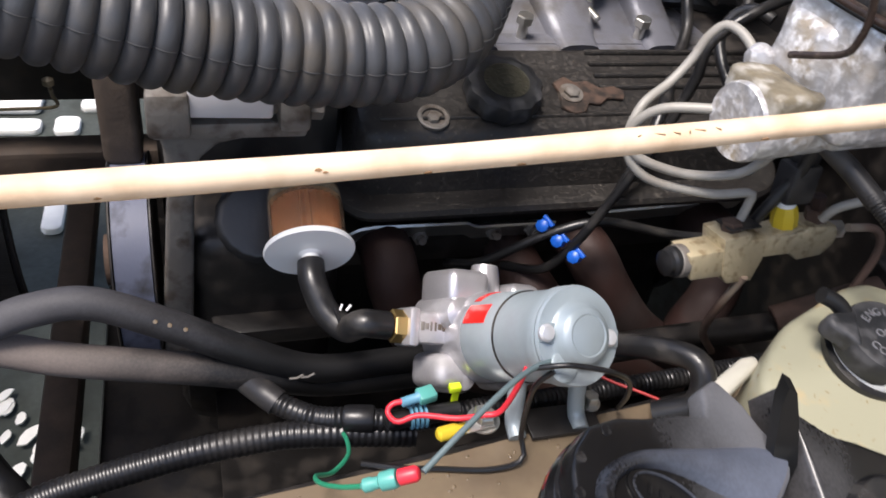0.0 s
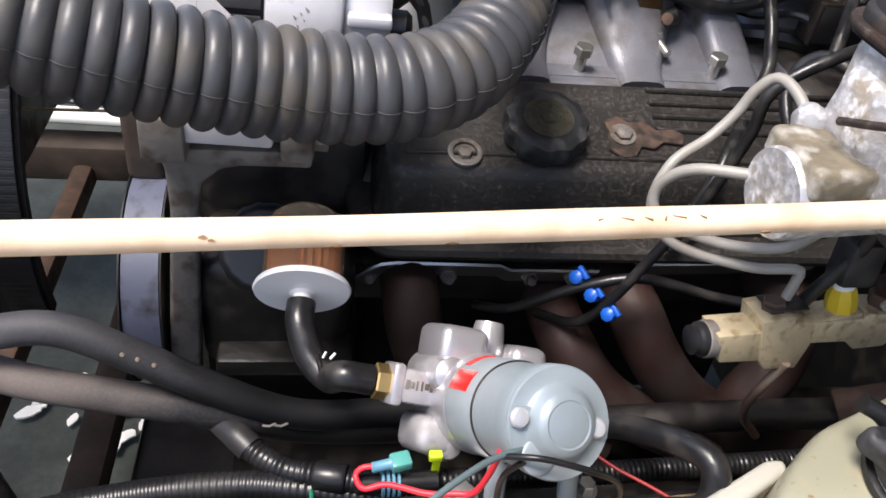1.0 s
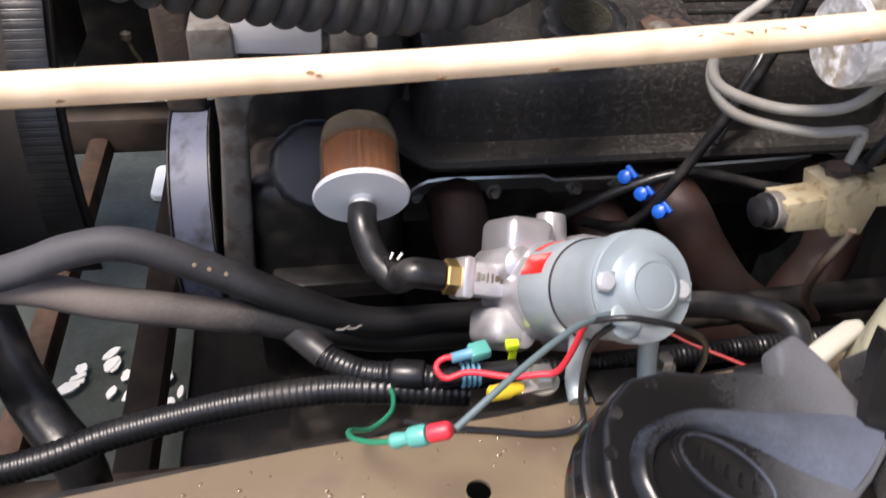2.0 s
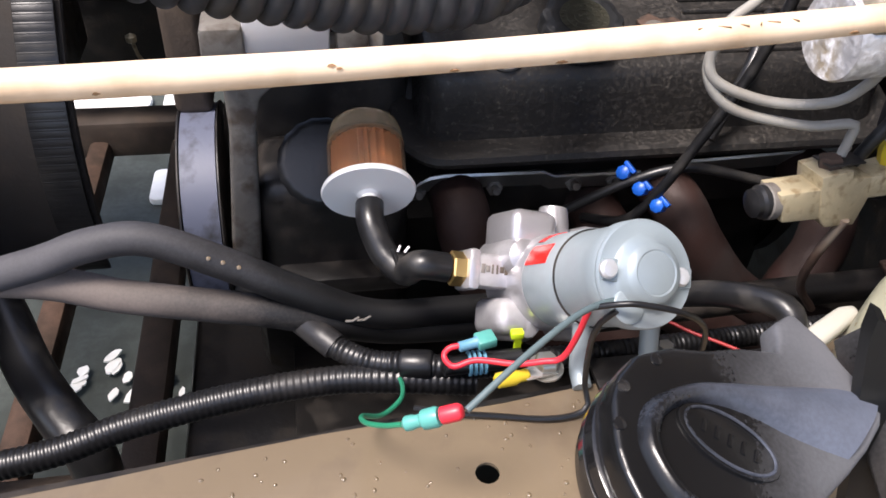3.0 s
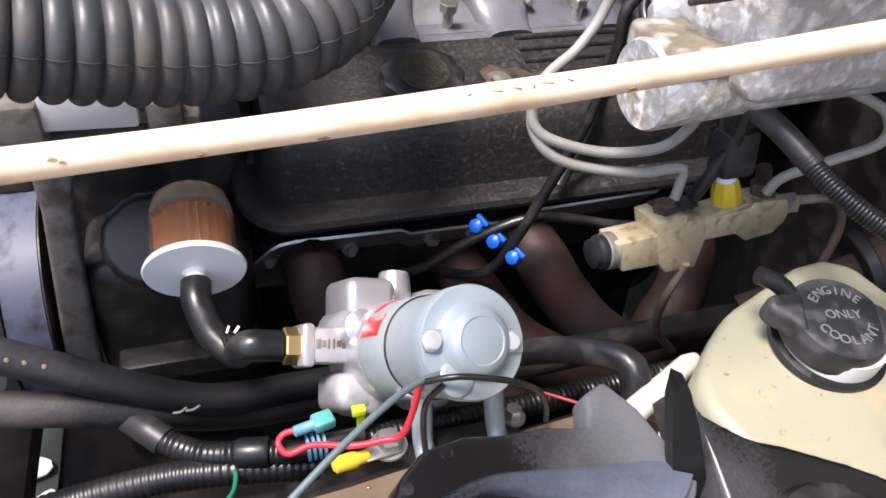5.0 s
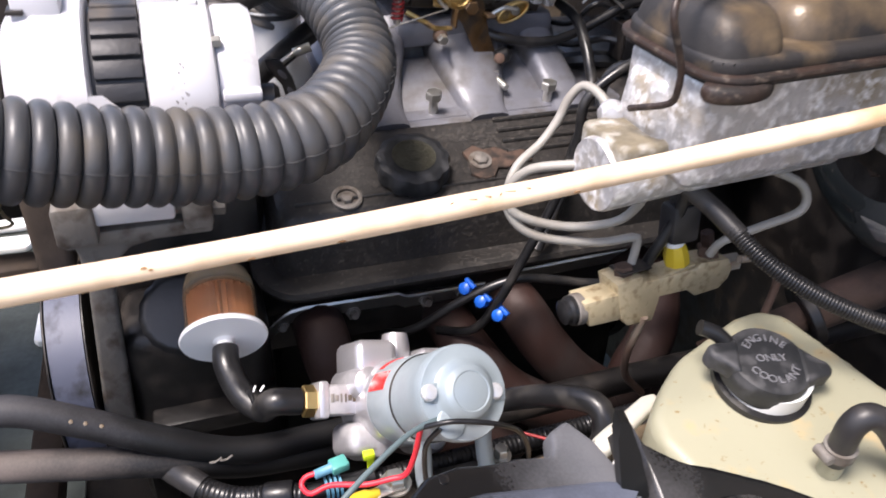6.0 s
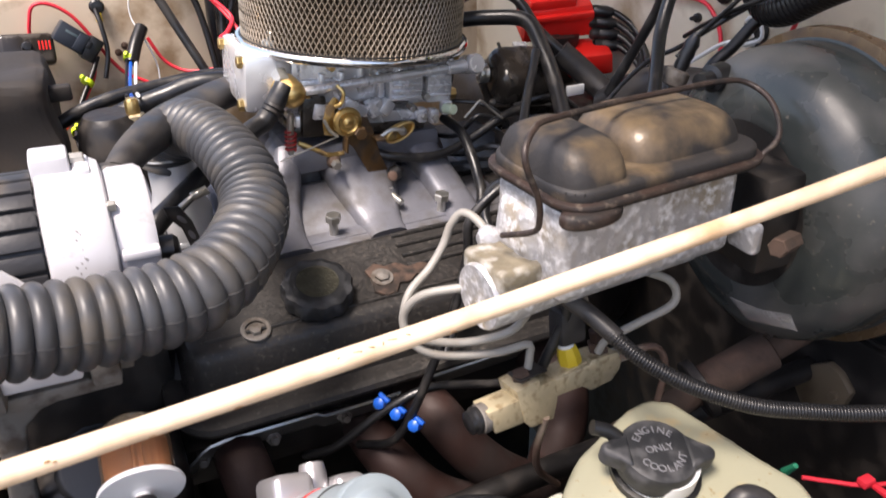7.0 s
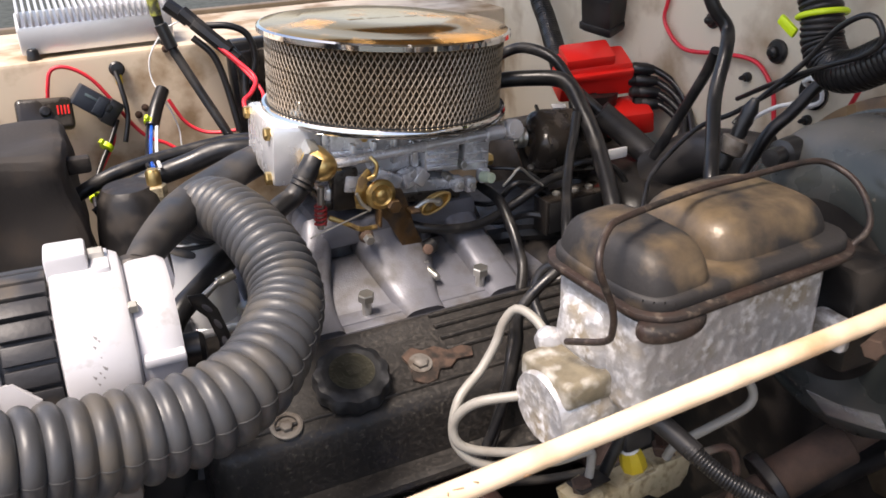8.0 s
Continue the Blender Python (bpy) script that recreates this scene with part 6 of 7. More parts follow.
cable("copper_line", [(0.565, 0.448, 0.992), (0.6, 0.45, 0.985), (0.615, 0.45, 0.96), (0.612, 0.45, 0.92), (0.6, 0.45, 0.85)], 0.0036, COPPER, "dull copper brake line below the valve", "brake line", 10)
cable("copper_line", [(0.475, 0.44, 0.955), (0.473, 0.45, 0.91), (0.49, 0.47, 0.86), (0.52, 0.48, 0.82)], 0.0036, COPPER, "dull copper brake line below the valve", "brake line", 10)
cable("plug_lead", [(0.6, 0.62, 1.12), (0.52, 0.575, 1.13), (0.468, 0.57, 1.1), (0.463, 0.57, 1.061), (0.45, 0.575, 0.997), (0.425, 0.58, 0.93), (0.404, 0.585, 0.878), (0.385, 0.6, 0.836), (0.36, 0.64, 0.81)], 0.0048, RUBBER, "black rubber spark plug lead", "plug lead", 10, "plug leads")
cable("plug_lead", [(0.62, 0.57, 0.87), (0.56, 0.575, 0.88), (0.5, 0.58, 0.888), (0.432, 0.59, 0.9), (0.381, 0.6, 0.881), (0.328, 0.62, 0.835), (0.3, 0.65, 0.81)], 0.0048, RUBBER, "black rubber spark plug lead", "plug lead", 10, "plug leads")
cable("black_line", [(0.505, 0.46, 1.08), (0.505, 0.463, 1.04), (0.49, 0.466, 1.0), (0.48, 0.47, 0.97)], 0.005, RUBBER, "thin black rubber line behind the brake valve", "hose", 10)
for p, ang in (((0.378, 0.606, 0.887), 30), ((0.391, 0.593, 0.877), 20), ((0.405, 0.579, 0.867), 15)):
    m = axes(p, (0.5, 0.4, -0.35), (0.6, 0, 0.7))
    s = thing("lead_clip", m, "bright blue plastic lead separator clip", "clip", "blue clips")
    part("clip_body", lathe([(0.0035, -0.008), (0.0065, -0.006), (0.007, 0.0), (0.0065, 0.006), (0.0035, 0.008)], 8), BLUE, s)
    part("clip_tab", box(0.004, 0.014, 0.006, (0.007, 0, 0), 0.001), BLUE, s)
lm = thing("valve_loom", (0.478, 0.425, 1.088), "black corrugated loom tube with a taped end above the brake valve", "wire loom", "wire looms")
LOOM_PATH = [(0.478, 0.425, 1.088), (0.49, 0.405, 1.078), (0.51, 0.36, 1.056), (0.55, 0.322, 1.036), (0.6, 0.29, 1.026), (0.7, 0.24, 1.03), (0.9, 0.2, 1.05)]
world_part("loom_tube", tube(LOOM_PATH, ribs(0.0067, 0.0024, 0.17, 0.5), 14, 0.0006), LOOM, lm, sharp=60)
world_part("tape_wrap", tube(LOOM_PATH[:2] + [(0.5, 0.383, 1.0665)], 0.0075, 16, 0.004), RUBBER_GREY, lm, "dull tape wrap")

# ---- wooden dowel ----
def dowel_at(x):
    """Centre line of the dowel, which bows a little along its middle."""
    u = (x - 0.25) / 0.35
    v = min(1.3, max(-1.0, u))
    bow = v * v + 2 * v * (u - v)
    return Vector((x, 0.3309 + 0.0067 * u - 0.0229 * bow, 1.1568 + 0.0179 * u + 0.022 * bow))


def wooden_dowel():
    d = thing("wooden_dowel", dowel_at(-0.6), "pale bare wooden dowel laid across the engine bay", "dowel")
    world_part("dowel_shaft", tube([dowel_at(-0.6 + 1.34 * i / 24) for i in range(25)], lambda s, L: 0.0064 + 0.00025 * math.sin(s * 31), 24, 0.006), WOOD, d)
    for o, w, a in ((0.252, 0.004, 20), (0.261, 0.008, -12), (0.27, 0.006, -25), (0.2785, 0.0035, 60), (0.284, 0.006, -10), (0.2935, 0.004, -35)):
        q = dowel_at(o + 0.008) + Vector((0, -0.0036, 0.0052))
        world_part("pencil_mark", box(w, 0.0007, 0.0008, (0, 0, 0), 0.0002, m=Matrix.Translation(q) @ pose(0, 0, 0, 0, 0, a)), INK, d)
    for x, a, r in ((0.106, 0.5, 0.0011), (0.109, 0.3, 0.0008), (0.155, -0.5, 0.0012), (0.33, -0.4, 0.0014), (0.02, -0.3, 0.0012), (0.2, -0.55, 0.0016)):
        c = dowel_at(x) + 0.0063 * Vector((0, -math.cos(a), math.sin(a)))
        world_part("knot", slab([(r * 1.8, 0), (r * 0.4, r * 0.8), (-r, r * 0.5), (-r * 1.6, -r * 0.3), (r * 0.3, -r * 0.7)], -0.0003, 0.0003, 0, m=axes(c, (0, -math.cos(a), math.sin(a)), (1, 0, 0))), KNOT, d, "small brown knot")


wooden_dowel()

# ---- front of the bay ----
g = Geo()
v = thing("fan_shroud", (-0.16, 0.95, 0.55), "ribbed black plastic fan shroud", "fan shroud")
n = 48
prof = [(-0.24, 0.3), (-0.12, 0.27), (-0.108, 0.27), (-0.108, 0.262), (-0.24, 0.285)]
gv = [(x, 0.95 + r * math.cos(2 * math.pi * i / n), 0.83 + r * math.sin(2 * math.pi * i / n)) for i in range(27) for x, r in prof]
k = len(prof)
g.add(gv, [(i * k + j, i * k + (j + 1) % k, (i + 1) * k + (j + 1) % k, (i + 1) * k + j) for i in range(26) for j in range(k)] + [tuple(range(k)), tuple(26 * k + j for j in range(k))])
world_part("shroud_ring", g, DUSTY_PLASTIC, v)
for i in range(34):
    a = radians(140 + i * 1.7)
    world_part("shroud_rib", box(0.034, 0.0035, 0.012, (0, 0, 0), 0.001, m=Matrix.Translation((-0.128, 0.95 + 0.276 * math.cos(a), 0.83 + 0.276 * math.sin(a))) @ pose(0, 0, 0, math.degrees(a), 0, 0)), PLASTIC, v)
g = box(0.05, 0.9, 0.5, (-0.29, 0.95, 0.9), 0.01)
solo("radiator", g, IRON, "black radiator core with end tanks", "radiator")
v = thing("shroud_duct", (0.0, 1.15, 0.95), "dusty brown-black plastic air duct", "air duct")
g = box(0.34, 0.2, 0.28, (-0.03, 1.12, 1.02), 0.012, taper=0.94)
bm = bmesh.new()
dm = bpy.data.meshes.new("tmp")
dm.from_pydata(g.v, [], g.f)
bm.from_mesh(dm)
bpy.data.meshes.remove(dm)
bmesh.ops.triangulate(bm, faces=bm.faces[:])
for _ in range(4):
    bmesh.ops.subdivide_edges(bm, edges=[e for e in bm.edges if e.calc_length() > 0.025], cuts=1)
    bmesh.ops.triangulate(bm, faces=bm.faces[:])
for q in bm.verts:
    q.co += 0.012 * Vector((noise.noise(q.co * 14), noise.noise(q.co * 14 + Vector((5, 1, 2))), noise.noise(q.co * 11 + Vector((2, 8, 3)))))
world_part("duct_body", from_bm(bm), DUSTY_PLASTIC, v, sharp=70)
world_part("duct_flange", box(0.36, 0.215, 0.012, (-0.03, 1.12, 0.9), 0.003), DUSTY_PLASTIC, v)
world_part("duct_tab", box(0.03, 0.02, 0.02, (0.14, 1.08, 1.13), 0.004), DUSTY_PLASTIC, v)

# ---- thermostat housing and pipes ----
t = thing("thermostat_housing", (0.236, 0.828, 1.02), "bright alloy thermostat housing under the hose end", "thermostat housing")
part("neck", lathe([(0.034, 0.0), (0.034, 0.03), (0.028, 0.045), (0.026, 0.055), (0.026, 0.09)], 40), ALLOY, t)
part("flange", box(0.1, 0.07, 0.012, (0, 0, 0.0), 0.004), ALLOY, t)
part("flange_bolt", hexrod((0.035, -0.02, 0.006), (0.035, -0.02, 0.016), 0.009), STEEL, t)
br = thing("alternator_brace", (0.168, 0.673, 1.15), "dusty black steel tube with a flattened bolted end", "brace")
world_part("tube", tube([(0.176, 0.685, 1.158), (0.19, 0.71, 1.164), (0.211, 0.76, 1.16), (0.244, 0.84, 1.149), (0.289, 0.92, 1.137), (0.327, 0.98, 1.128), (0.4, 1.08, 1.11)], lambda s, L: 0.0135 + 0.006 * min(1.0, s / 0.1), 22, 0.006), RUBBER_GREY, br)
world_part("flattened_eye", lathe([(0.007, -0.012), (0.0155, -0.011), (0.0165, -0.006), (0.016, 0.001), (0.013, 0.004), (0.0065, 0.0045)], 28, m=axes((0.168, 0.675, 1.163), (0, -0.3, 1), (1, 0, 0))), RUBBER_GREY, br, "rounded eye")
world_part("eye_bolt", lathe([(0.0062, 0.001), (0.0062, 0.0055), (0.001, 0.0065)], 6, m=axes((0.168, 0.675, 1.163), (0, -0.3, 1), (1, 0, 0))), STEEL_DARK, br)
fh = thing("fuel_hose", (0.37, 0.855, 1.16), "black rubber fuel line to the carburettor", "hose")
world_part("hose_body", tube([(0.374, 0.853, 1.164), (0.368, 0.85, 1.157), (0.346, 0.845, 1.131), (0.323, 0.835, 1.122), (0.259, 0.800, 1.093), (0.225, 0.780, 1.077), (0.199, 0.760, 1.063), (0.17, 0.74, 1.02)], 0.0116, 18, 0.004), RUBBER, fh)
for o in (0.0, 0.006):
    world_part("hose_clamp", lathe([(0.0115, -0.002), (0.0125, -0.0015), (0.0125, 0.0015), (0.0115, 0.002)], 24, m=axes(Vector((0.358, 0.845, 1.144)) + o * Vector((-0.6, -0.25, -0.7)), (0.6, 0.25, 0.7), (0, 1, 0))), IRON, fh)
ADJ = Matrix(((1, 0, 0, 0), (0, 0, -1, 0.735), (0, 1, 0, 0), (0, 0, 0, 1)))
st = thing("adjuster_strap", (0.225, 0.735, 1.06), "black slotted alternator adjuster strap", "bracket")
g = slab([(0.211, 1.098), (0.2259, 1.0965), (0.2361, 1.0782), (0.2426, 1.0517), (0.2426, 1.0263), (0.2319, 1.0228), (0.2316, 1.0452), (0.2252, 1.0718), (0.2137, 1.0864)], 0, 0.004, 0.001, m=ADJ)
world_part("strap", g, PLASTIC, st)
for x, z, a in ((0.2265, 1.0823, -50), (0.2335, 1.0637, -65), (0.237, 1.0435, -85)):
    world_part("slot", slab(ring_poly(0.0062, 0.0026, 14), 0.004, 0.0045, 0.0002, m=ADJ @ Matrix.Translation((x, z, 0)) @ pose(0, 0, 0, 0, 0, a)), CAST, st, "slot showing bright metal behind")
g = rod((0.2226, 0.752, 1.0816), (0.2428, 0.76, 1.0916), 0.003, 10)
tube([Vector((0.2428, 0.76, 1.0916)) + Vector((0.0168, 0.0, 0.0049)) * (k / 70) + 0.0042 * Vector((-0.25 * math.sin(k * 0.8), math.cos(k * 0.8), math.sin(k * 0.8))) for k in range(71)], 0.0009, 5, 0.0012, g)
world_part("threaded_end", g, STEEL, st, "bright threaded rod")

cl = thing("steering_joint", (0.8, 0.46, 0.92), "rusty brown steering shaft joint by the firewall", "steering joint")
world_part("shaft", rod((0.6, 0.5, 0.83), (0.915, 0.43, 1.0), 0.016, 18), RUST, cl)
world_part("coupling", rod((0.7, 0.478, 0.885), (0.77, 0.462, 0.92), 0.022, 20), RUST, cl)
world_part("flange", rod((0.69, 0.48, 0.88), (0.7, 0.478, 0.885), 0.034, 20), IRON, cl)
joint_boot = slab([(-0.043, 0.0), (-0.03, -0.024), (-0.016, -0.042), (0.012, -0.036), (0.038, -0.012), (0.044, 0.014), (0.024, 0.03), (0.006, 0.034), (-0.02, 0.012)], 0, 0.012, 0.003, m=axes((0.894, 0.478, 0.825), (-1, 0, 0), (0, -1, 0)))
lathe([(0.006, 0), (0.006, 0.006), (0.001, 0.007)], 6, joint_boot, axes((0.882, 0.452, 0.825), (-1, 0, 0), (0, -1, 0)))
world_part("column_plate", joint_boot, BEIGE, cl, "dusty beige column plate")
# Added black panel in place of the shade on the lower firewall.
solo("firewall_shade", box(0.008, 1.2, 0.32, (0.917, 0.62, 0.87), 0.003), RUBBER, "black panel that paints the shade low on the firewall", "firewall pad", kind="structure")

# Flat pale flakes painted as patches of sun under the vehicle.
random.seed(4)
for x, y, n in ((-0.38, 1.2, 5), (-0.31, 1.25, 3), (-0.3, 1.17, 3), (-0.29, 1.1, 2), (-0.12, 1.26, 2), (-0.11, 1.2, 2), (-0.22, 1.16, 3), (-0.23, 1.08, 3)):
    for i in range(n):
        w, d = random.uniform(0.02, 0.045), random.uniform(0.015, 0.035)
        poly = [(w * math.cos(a) * random.uniform(0.7, 1.2), d * math.sin(a) * random.uniform(0.7, 1.2)) for a in (0.2, 0.8, 1.4, 2.1, 2.8, 3.5, 4.1, 4.9, 5.6)]
        solo("sun_spot", slab([(0.62 * a, 0.45 * b) for a, b in poly], 0, 0.004, 0, m=pose(x + random.uniform(-0.03, 0.03), y + random.uniform(-0.035, 0.035), 0.013 + 0.002 * i, random.uniform(-6, 6), random.uniform(-6, 6), random.uniform(0, 90))), SUNLIT, "flat pale flake standing in for a sun patch on the ground", "flake", "ground flakes")

# ---- far side and firewall clutter ----


def distributor():
    d = thing("distributor", (0.83, 1.0, 1.06), "red distributor cap with black plug leads", "distributor")
    m = axes((0.835, 1.01, 1.165), (-0.15, -0.25, 0.95), (0.95, -0.3, 0.05))
    cap = part("cap", box(0.115, 0.062, 0.05, (0, 0, 0), 0.006, seg=2, taper=0.86), RED, d, "glossy red plastic cap")
    cap.matrix_parent_inverse = d.matrix_basis.inverted() @ m
    part("cap_cover", box(0.07, 0.05, 0.016, (-0.01, 0, 0.03), 0.004), RED, cap)
    part("cap_ridge", box(0.1, 0.01, 0.01, (0, -0.03, 0.012), 0.003), RED, cap)
    b = part("cap_base", box(0.07, 0.06, 0.035, (0.04, -0.045, -0.05), 0.006, taper=0.9), RED, d, "glossy red plastic base")
    b.matrix_parent_inverse = d.matrix_basis.inverted() @ m
    part("latch", box(0.02, 0.02, 0.03, (-0.01, -0.035, -0.03), 0.003), PLASTIC, cap)
    body = part("body", lathe([(0.025, -0.1), (0.03, -0.09), (0.034, -0.02), (0.036, 0)], 28), IRON, d)
    body.matrix_basis = Matrix.Translation((0, 0, 0.08))


distributor()
for i in range(4):
    o = 0.016 * i
    pl = thing("plug_lead", (0.868, 0.985, 1.172 - o), "black rubber spark plug lead booted to the distributor", "plug lead", "plug leads")
    world_part("lead", tube([(0.875 + 0.2 * o, 0.985 - 0.3 * o, 1.172 - o), (0.91, 0.965 - 0.5 * o, 1.168 - o), (0.925 - 0.3 * o, 0.92 - 0.6 * o, 1.14 - o), (0.9 - o, 0.86, 1.09 - 0.6 * o), (0.86, 0.8, 1.0)], 0.0048, 10), RUBBER, pl)
    at, way = Vector((0.868 + 0.2 * o, 0.985 - 0.3 * o, 1.172 - o)), Vector((0.8, -0.5, -0.05))
    world_part("boot", lathe([(0.0055, 0), (0.0095, 0.004), (0.0095, 0.012), (0.0085, 0.014), (0.0095, 0.016), (0.009, 0.034), (0.006, 0.044)], 14, m=axes(at, way, (0, 0, 1))), RUBBER, pl, "ribbed rubber boot")

cable("vacuum_hose", [(0.66, 1.02, 1.19), (0.706, 1.04, 1.203), (0.73, 1.02, 1.211), (0.751, 0.98, 1.2), (0.769, 0.95, 1.162), (0.795, 0.92, 1.13), (0.82, 0.9, 1.1)], 0.0075, RUBBER, "glossy black rubber breather hose", "hose", 14)
cable("heater_hose", [(0.79, 0.925, 1.135), (0.819, 0.9, 1.104), (0.836, 0.87, 1.08), (0.851, 0.84, 1.06), (0.87, 0.8, 1.02)], 0.017, RUBBER_GREY, "thick black rubber heater hose", "hose", 18)
cable("vacuum_hose", [(0.66, 0.99, 1.18), (0.7, 0.97, 1.183), (0.737, 0.93, 1.182), (0.734, 0.88, 1.153), (0.725, 0.83, 1.117), (0.699, 0.76, 1.073), (0.68, 0.72, 1.03)], 0.0105, RUBBER, "black rubber vacuum hose by the carburettor", "hose", 14)
cable("vacuum_hose", [(0.72, 0.875, 1.155), (0.7, 0.85, 1.135), (0.682, 0.83, 1.117), (0.65, 0.785, 1.095), (0.622, 0.74, 1.075), (0.61, 0.72, 1.05)], 0.006, RUBBER, "thin black rubber hose", "hose", 12)
cable("booster_hose", [(0.79, 0.75, 1.33), (0.8, 0.74, 1.295), (0.813, 0.73, 1.272), (0.796, 0.71, 1.253), (0.769, 0.69, 1.213), (0.735, 0.65, 1.18), (0.705, 0.615, 1.15), (0.69, 0.6, 1.1)], 0.0075, RUBBER, "black rubber booster vacuum hose", "hose", 16)
cable("vacuum_hose", [(0.815, 0.745, 1.245), (0.822, 0.765, 1.215), (0.82, 0.785, 1.18), (0.815, 0.8, 1.15), (0.8, 0.82, 1.1)], 0.0065, RUBBER, "black rubber hose behind the booster hose", "hose", 12)
cable("vacuum_hose", [(0.59, 0.89, 1.08), (0.596, 0.85, 1.072), (0.594, 0.815, 1.05), (0.592, 0.797, 1.033), (0.589, 0.78, 1.012), (0.56, 0.74, 0.985), (0.52, 0.68, 0.985), (0.497, 0.65, 0.96), (0.459, 0.62, 0.91)], 0.0065, RUBBER, "black rubber line crossing the valve cover", "hose", 12)
cable("vacuum_hose", [(0.53, 0.585, 1.11), (0.52, 0.6, 1.113), (0.51, 0.61, 1.103), (0.5, 0.605, 1.085), (0.498, 0.59, 1.07), (0.5, 0.57, 1.055)], 0.005, RUBBER, "short looped black rubber hose", "hose", 12)
cable("thin_cable", [(0.7, 0.71, 1.06), (0.715, 0.725, 1.095), (0.739, 0.74, 1.12), (0.774, 0.72, 1.167), (0.789, 0.68, 1.194), (0.813, 0.64, 1.229), (0.83, 0.6, 1.26)], 0.0028, RUBBER, "thin black cable beside the booster", "cable", 8)
cable("heater_pipe", [(0.82, 0.84, 1.07), (0.835, 0.79, 1.105), (0.845, 0.75, 1.118), (0.87, 0.7, 1.12)], 0.03, RUBBER_GREY, "wide dusty black rubber duct behind the booster", "hose", 20)


def clear_box():
    m = axes((0.712, 0.9, 1.118), (0.0, -0.5, 0.87), (0.97, -0.22, 0.05))
    c = thing("choke_unit", m, "smoky dark plastic choke unit with bright edges", "choke unit")
    part("housing", box(0.1, 0.08, 0.06, (0, 0, 0), 0.02, seg=4, taper=0.86), GREASE, c, "smoky dark plastic bowl")
    part("lower_bowl", box(0.09, 0.068, 0.03, (0.004, 0, -0.036), 0.012, seg=3), GREASE, c)
    part("flange_seam", slab(rounded(0.108, 0.082, 0.016), -0.022, -0.018, 0.0012), GREASE, c)
    for x in (-0.03, 0.0, 0.03):
        part("moulded_rib", box(0.004, 0.07, 0.004, (x, 0, 0.0255), 0.0012), GREASE, c)
    for x, y in ((-0.046, -0.034), (0.046, -0.034), (0.046, 0.034)):
        part("bowl_screw", lathe([(0.0045, -0.018), (0.0045, -0.014), (0.002, -0.013)], 10, m=pose(x, y, 0)), STEEL, c)
    part("hose_spring", tube([(-0.062 + 0.0002 * k, 0.012 * math.cos(k * 0.7), 0.004 + 0.012 * math.sin(k * 0.7)) for k in range(60)], 0.001, 5, 0.0015), STEEL, c)
    part("clip", box(0.02, 0.008, 0.004, (0.0, 0.03, 0.027), 0.001), CARB, c)
    part("clip", box(0.016, 0.008, 0.004, (0.03, 0.02, 0.027), 0.001), CARB, c)
    b = thing("throttle_bracket", (0.69, 0.84, 1.04), "black and bright folded steel throttle bracket", "bracket")
    world_part("plate", box(0.09, 0.035, 0.004, (0.695, 0.842, 1.066), 0.001, m=None), GREASE, b)
    world_part("leg", box(0.075, 0.004, 0.04, (0.69, 0.826, 1.045), 0.001), PLASTIC, b)
    world_part("gusset", box(0.004, 0.03, 0.045, (0.65, 0.84, 1.045), 0.001), IRON, b)
    for x in (0.672, 0.7, 0.72):
        world_part("rivet", lathe([(0.005, 0), (0.005, 0.003), (0.001, 0.005)], 12, m=pose(x, 0.842, 1.068)), STEEL, b)
    world_part("white_tag", box(0.028, 0.004, 0.014, (0.775, 0.86, 1.098), 0.001), WHITE, b)


clear_box()
cable("throttle_cable", [(0.47, 0.865, 1.066), (0.5, 0.847, 1.057), (0.545, 0.843, 1.05), (0.575, 0.843, 1.053), (0.608, 0.845, 1.063), (0.657, 0.845, 1.0855), (0.69, 0.85, 1.09)], 0.006, RUBBER, "black sheathed throttle cable", "cable", 10)
cable("linkage_rod", [(0.596, 0.84, 1.094), (0.609, 0.84, 1.105), (0.619, 0.84, 1.113), (0.633, 0.84, 1.1), (0.65, 0.838, 1.085)], 0.0016, STEEL, "bent bright steel linkage rod", "rod", 8)

# small wires and hoses crowded behind the carburettor
for pts, r in (([(0.58, 0.9, 1.055), (0.6, 0.872, 1.06), (0.625, 0.86, 1.085), (0.655, 0.855, 1.075), (0.68, 0.84, 1.05), (0.69, 0.82, 1.0)], 0.0035),
               ([(0.58, 0.91, 1.03), (0.61, 0.88, 1.03), (0.64, 0.85, 1.045), (0.67, 0.83, 1.035), (0.7, 0.82, 1.01)], 0.005),
               ([(0.59, 0.9, 1.1), (0.63, 0.87, 1.1), (0.65, 0.855, 1.09), (0.665, 0.85, 1.07), (0.66, 0.84, 1.03)], 0.0028),
               ([(0.68, 0.86, 1.09), (0.72, 0.85, 1.1), (0.76, 0.84, 1.085), (0.78, 0.82, 1.04)], 0.004),
               ([(0.6, 0.9, 1.0), (0.65, 0.87, 1.01), (0.7, 0.86, 1.0), (0.76, 0.85, 0.97)], 0.011)):
    cable("vacuum_line", pts, r, RUBBER, "thin black rubber vacuum line behind the carburettor", "hose", 8, "vacuum lines")
# Made-up black block that keeps the gap behind the carburettor dark.
solo("gap_filler", box(0.16, 0.42, 0.2, (0.81, 0.98, 0.97), 0.04, seg=3), IRON, "black block added to darken the gap behind the engine", "engine part")
solo("rear_valley", box(0.2, 0.34, 0.1, (0.72, 0.93, 0.95), 0.03, seg=3), IRON, "greasy black rear of the engine under the wires", "engine part")

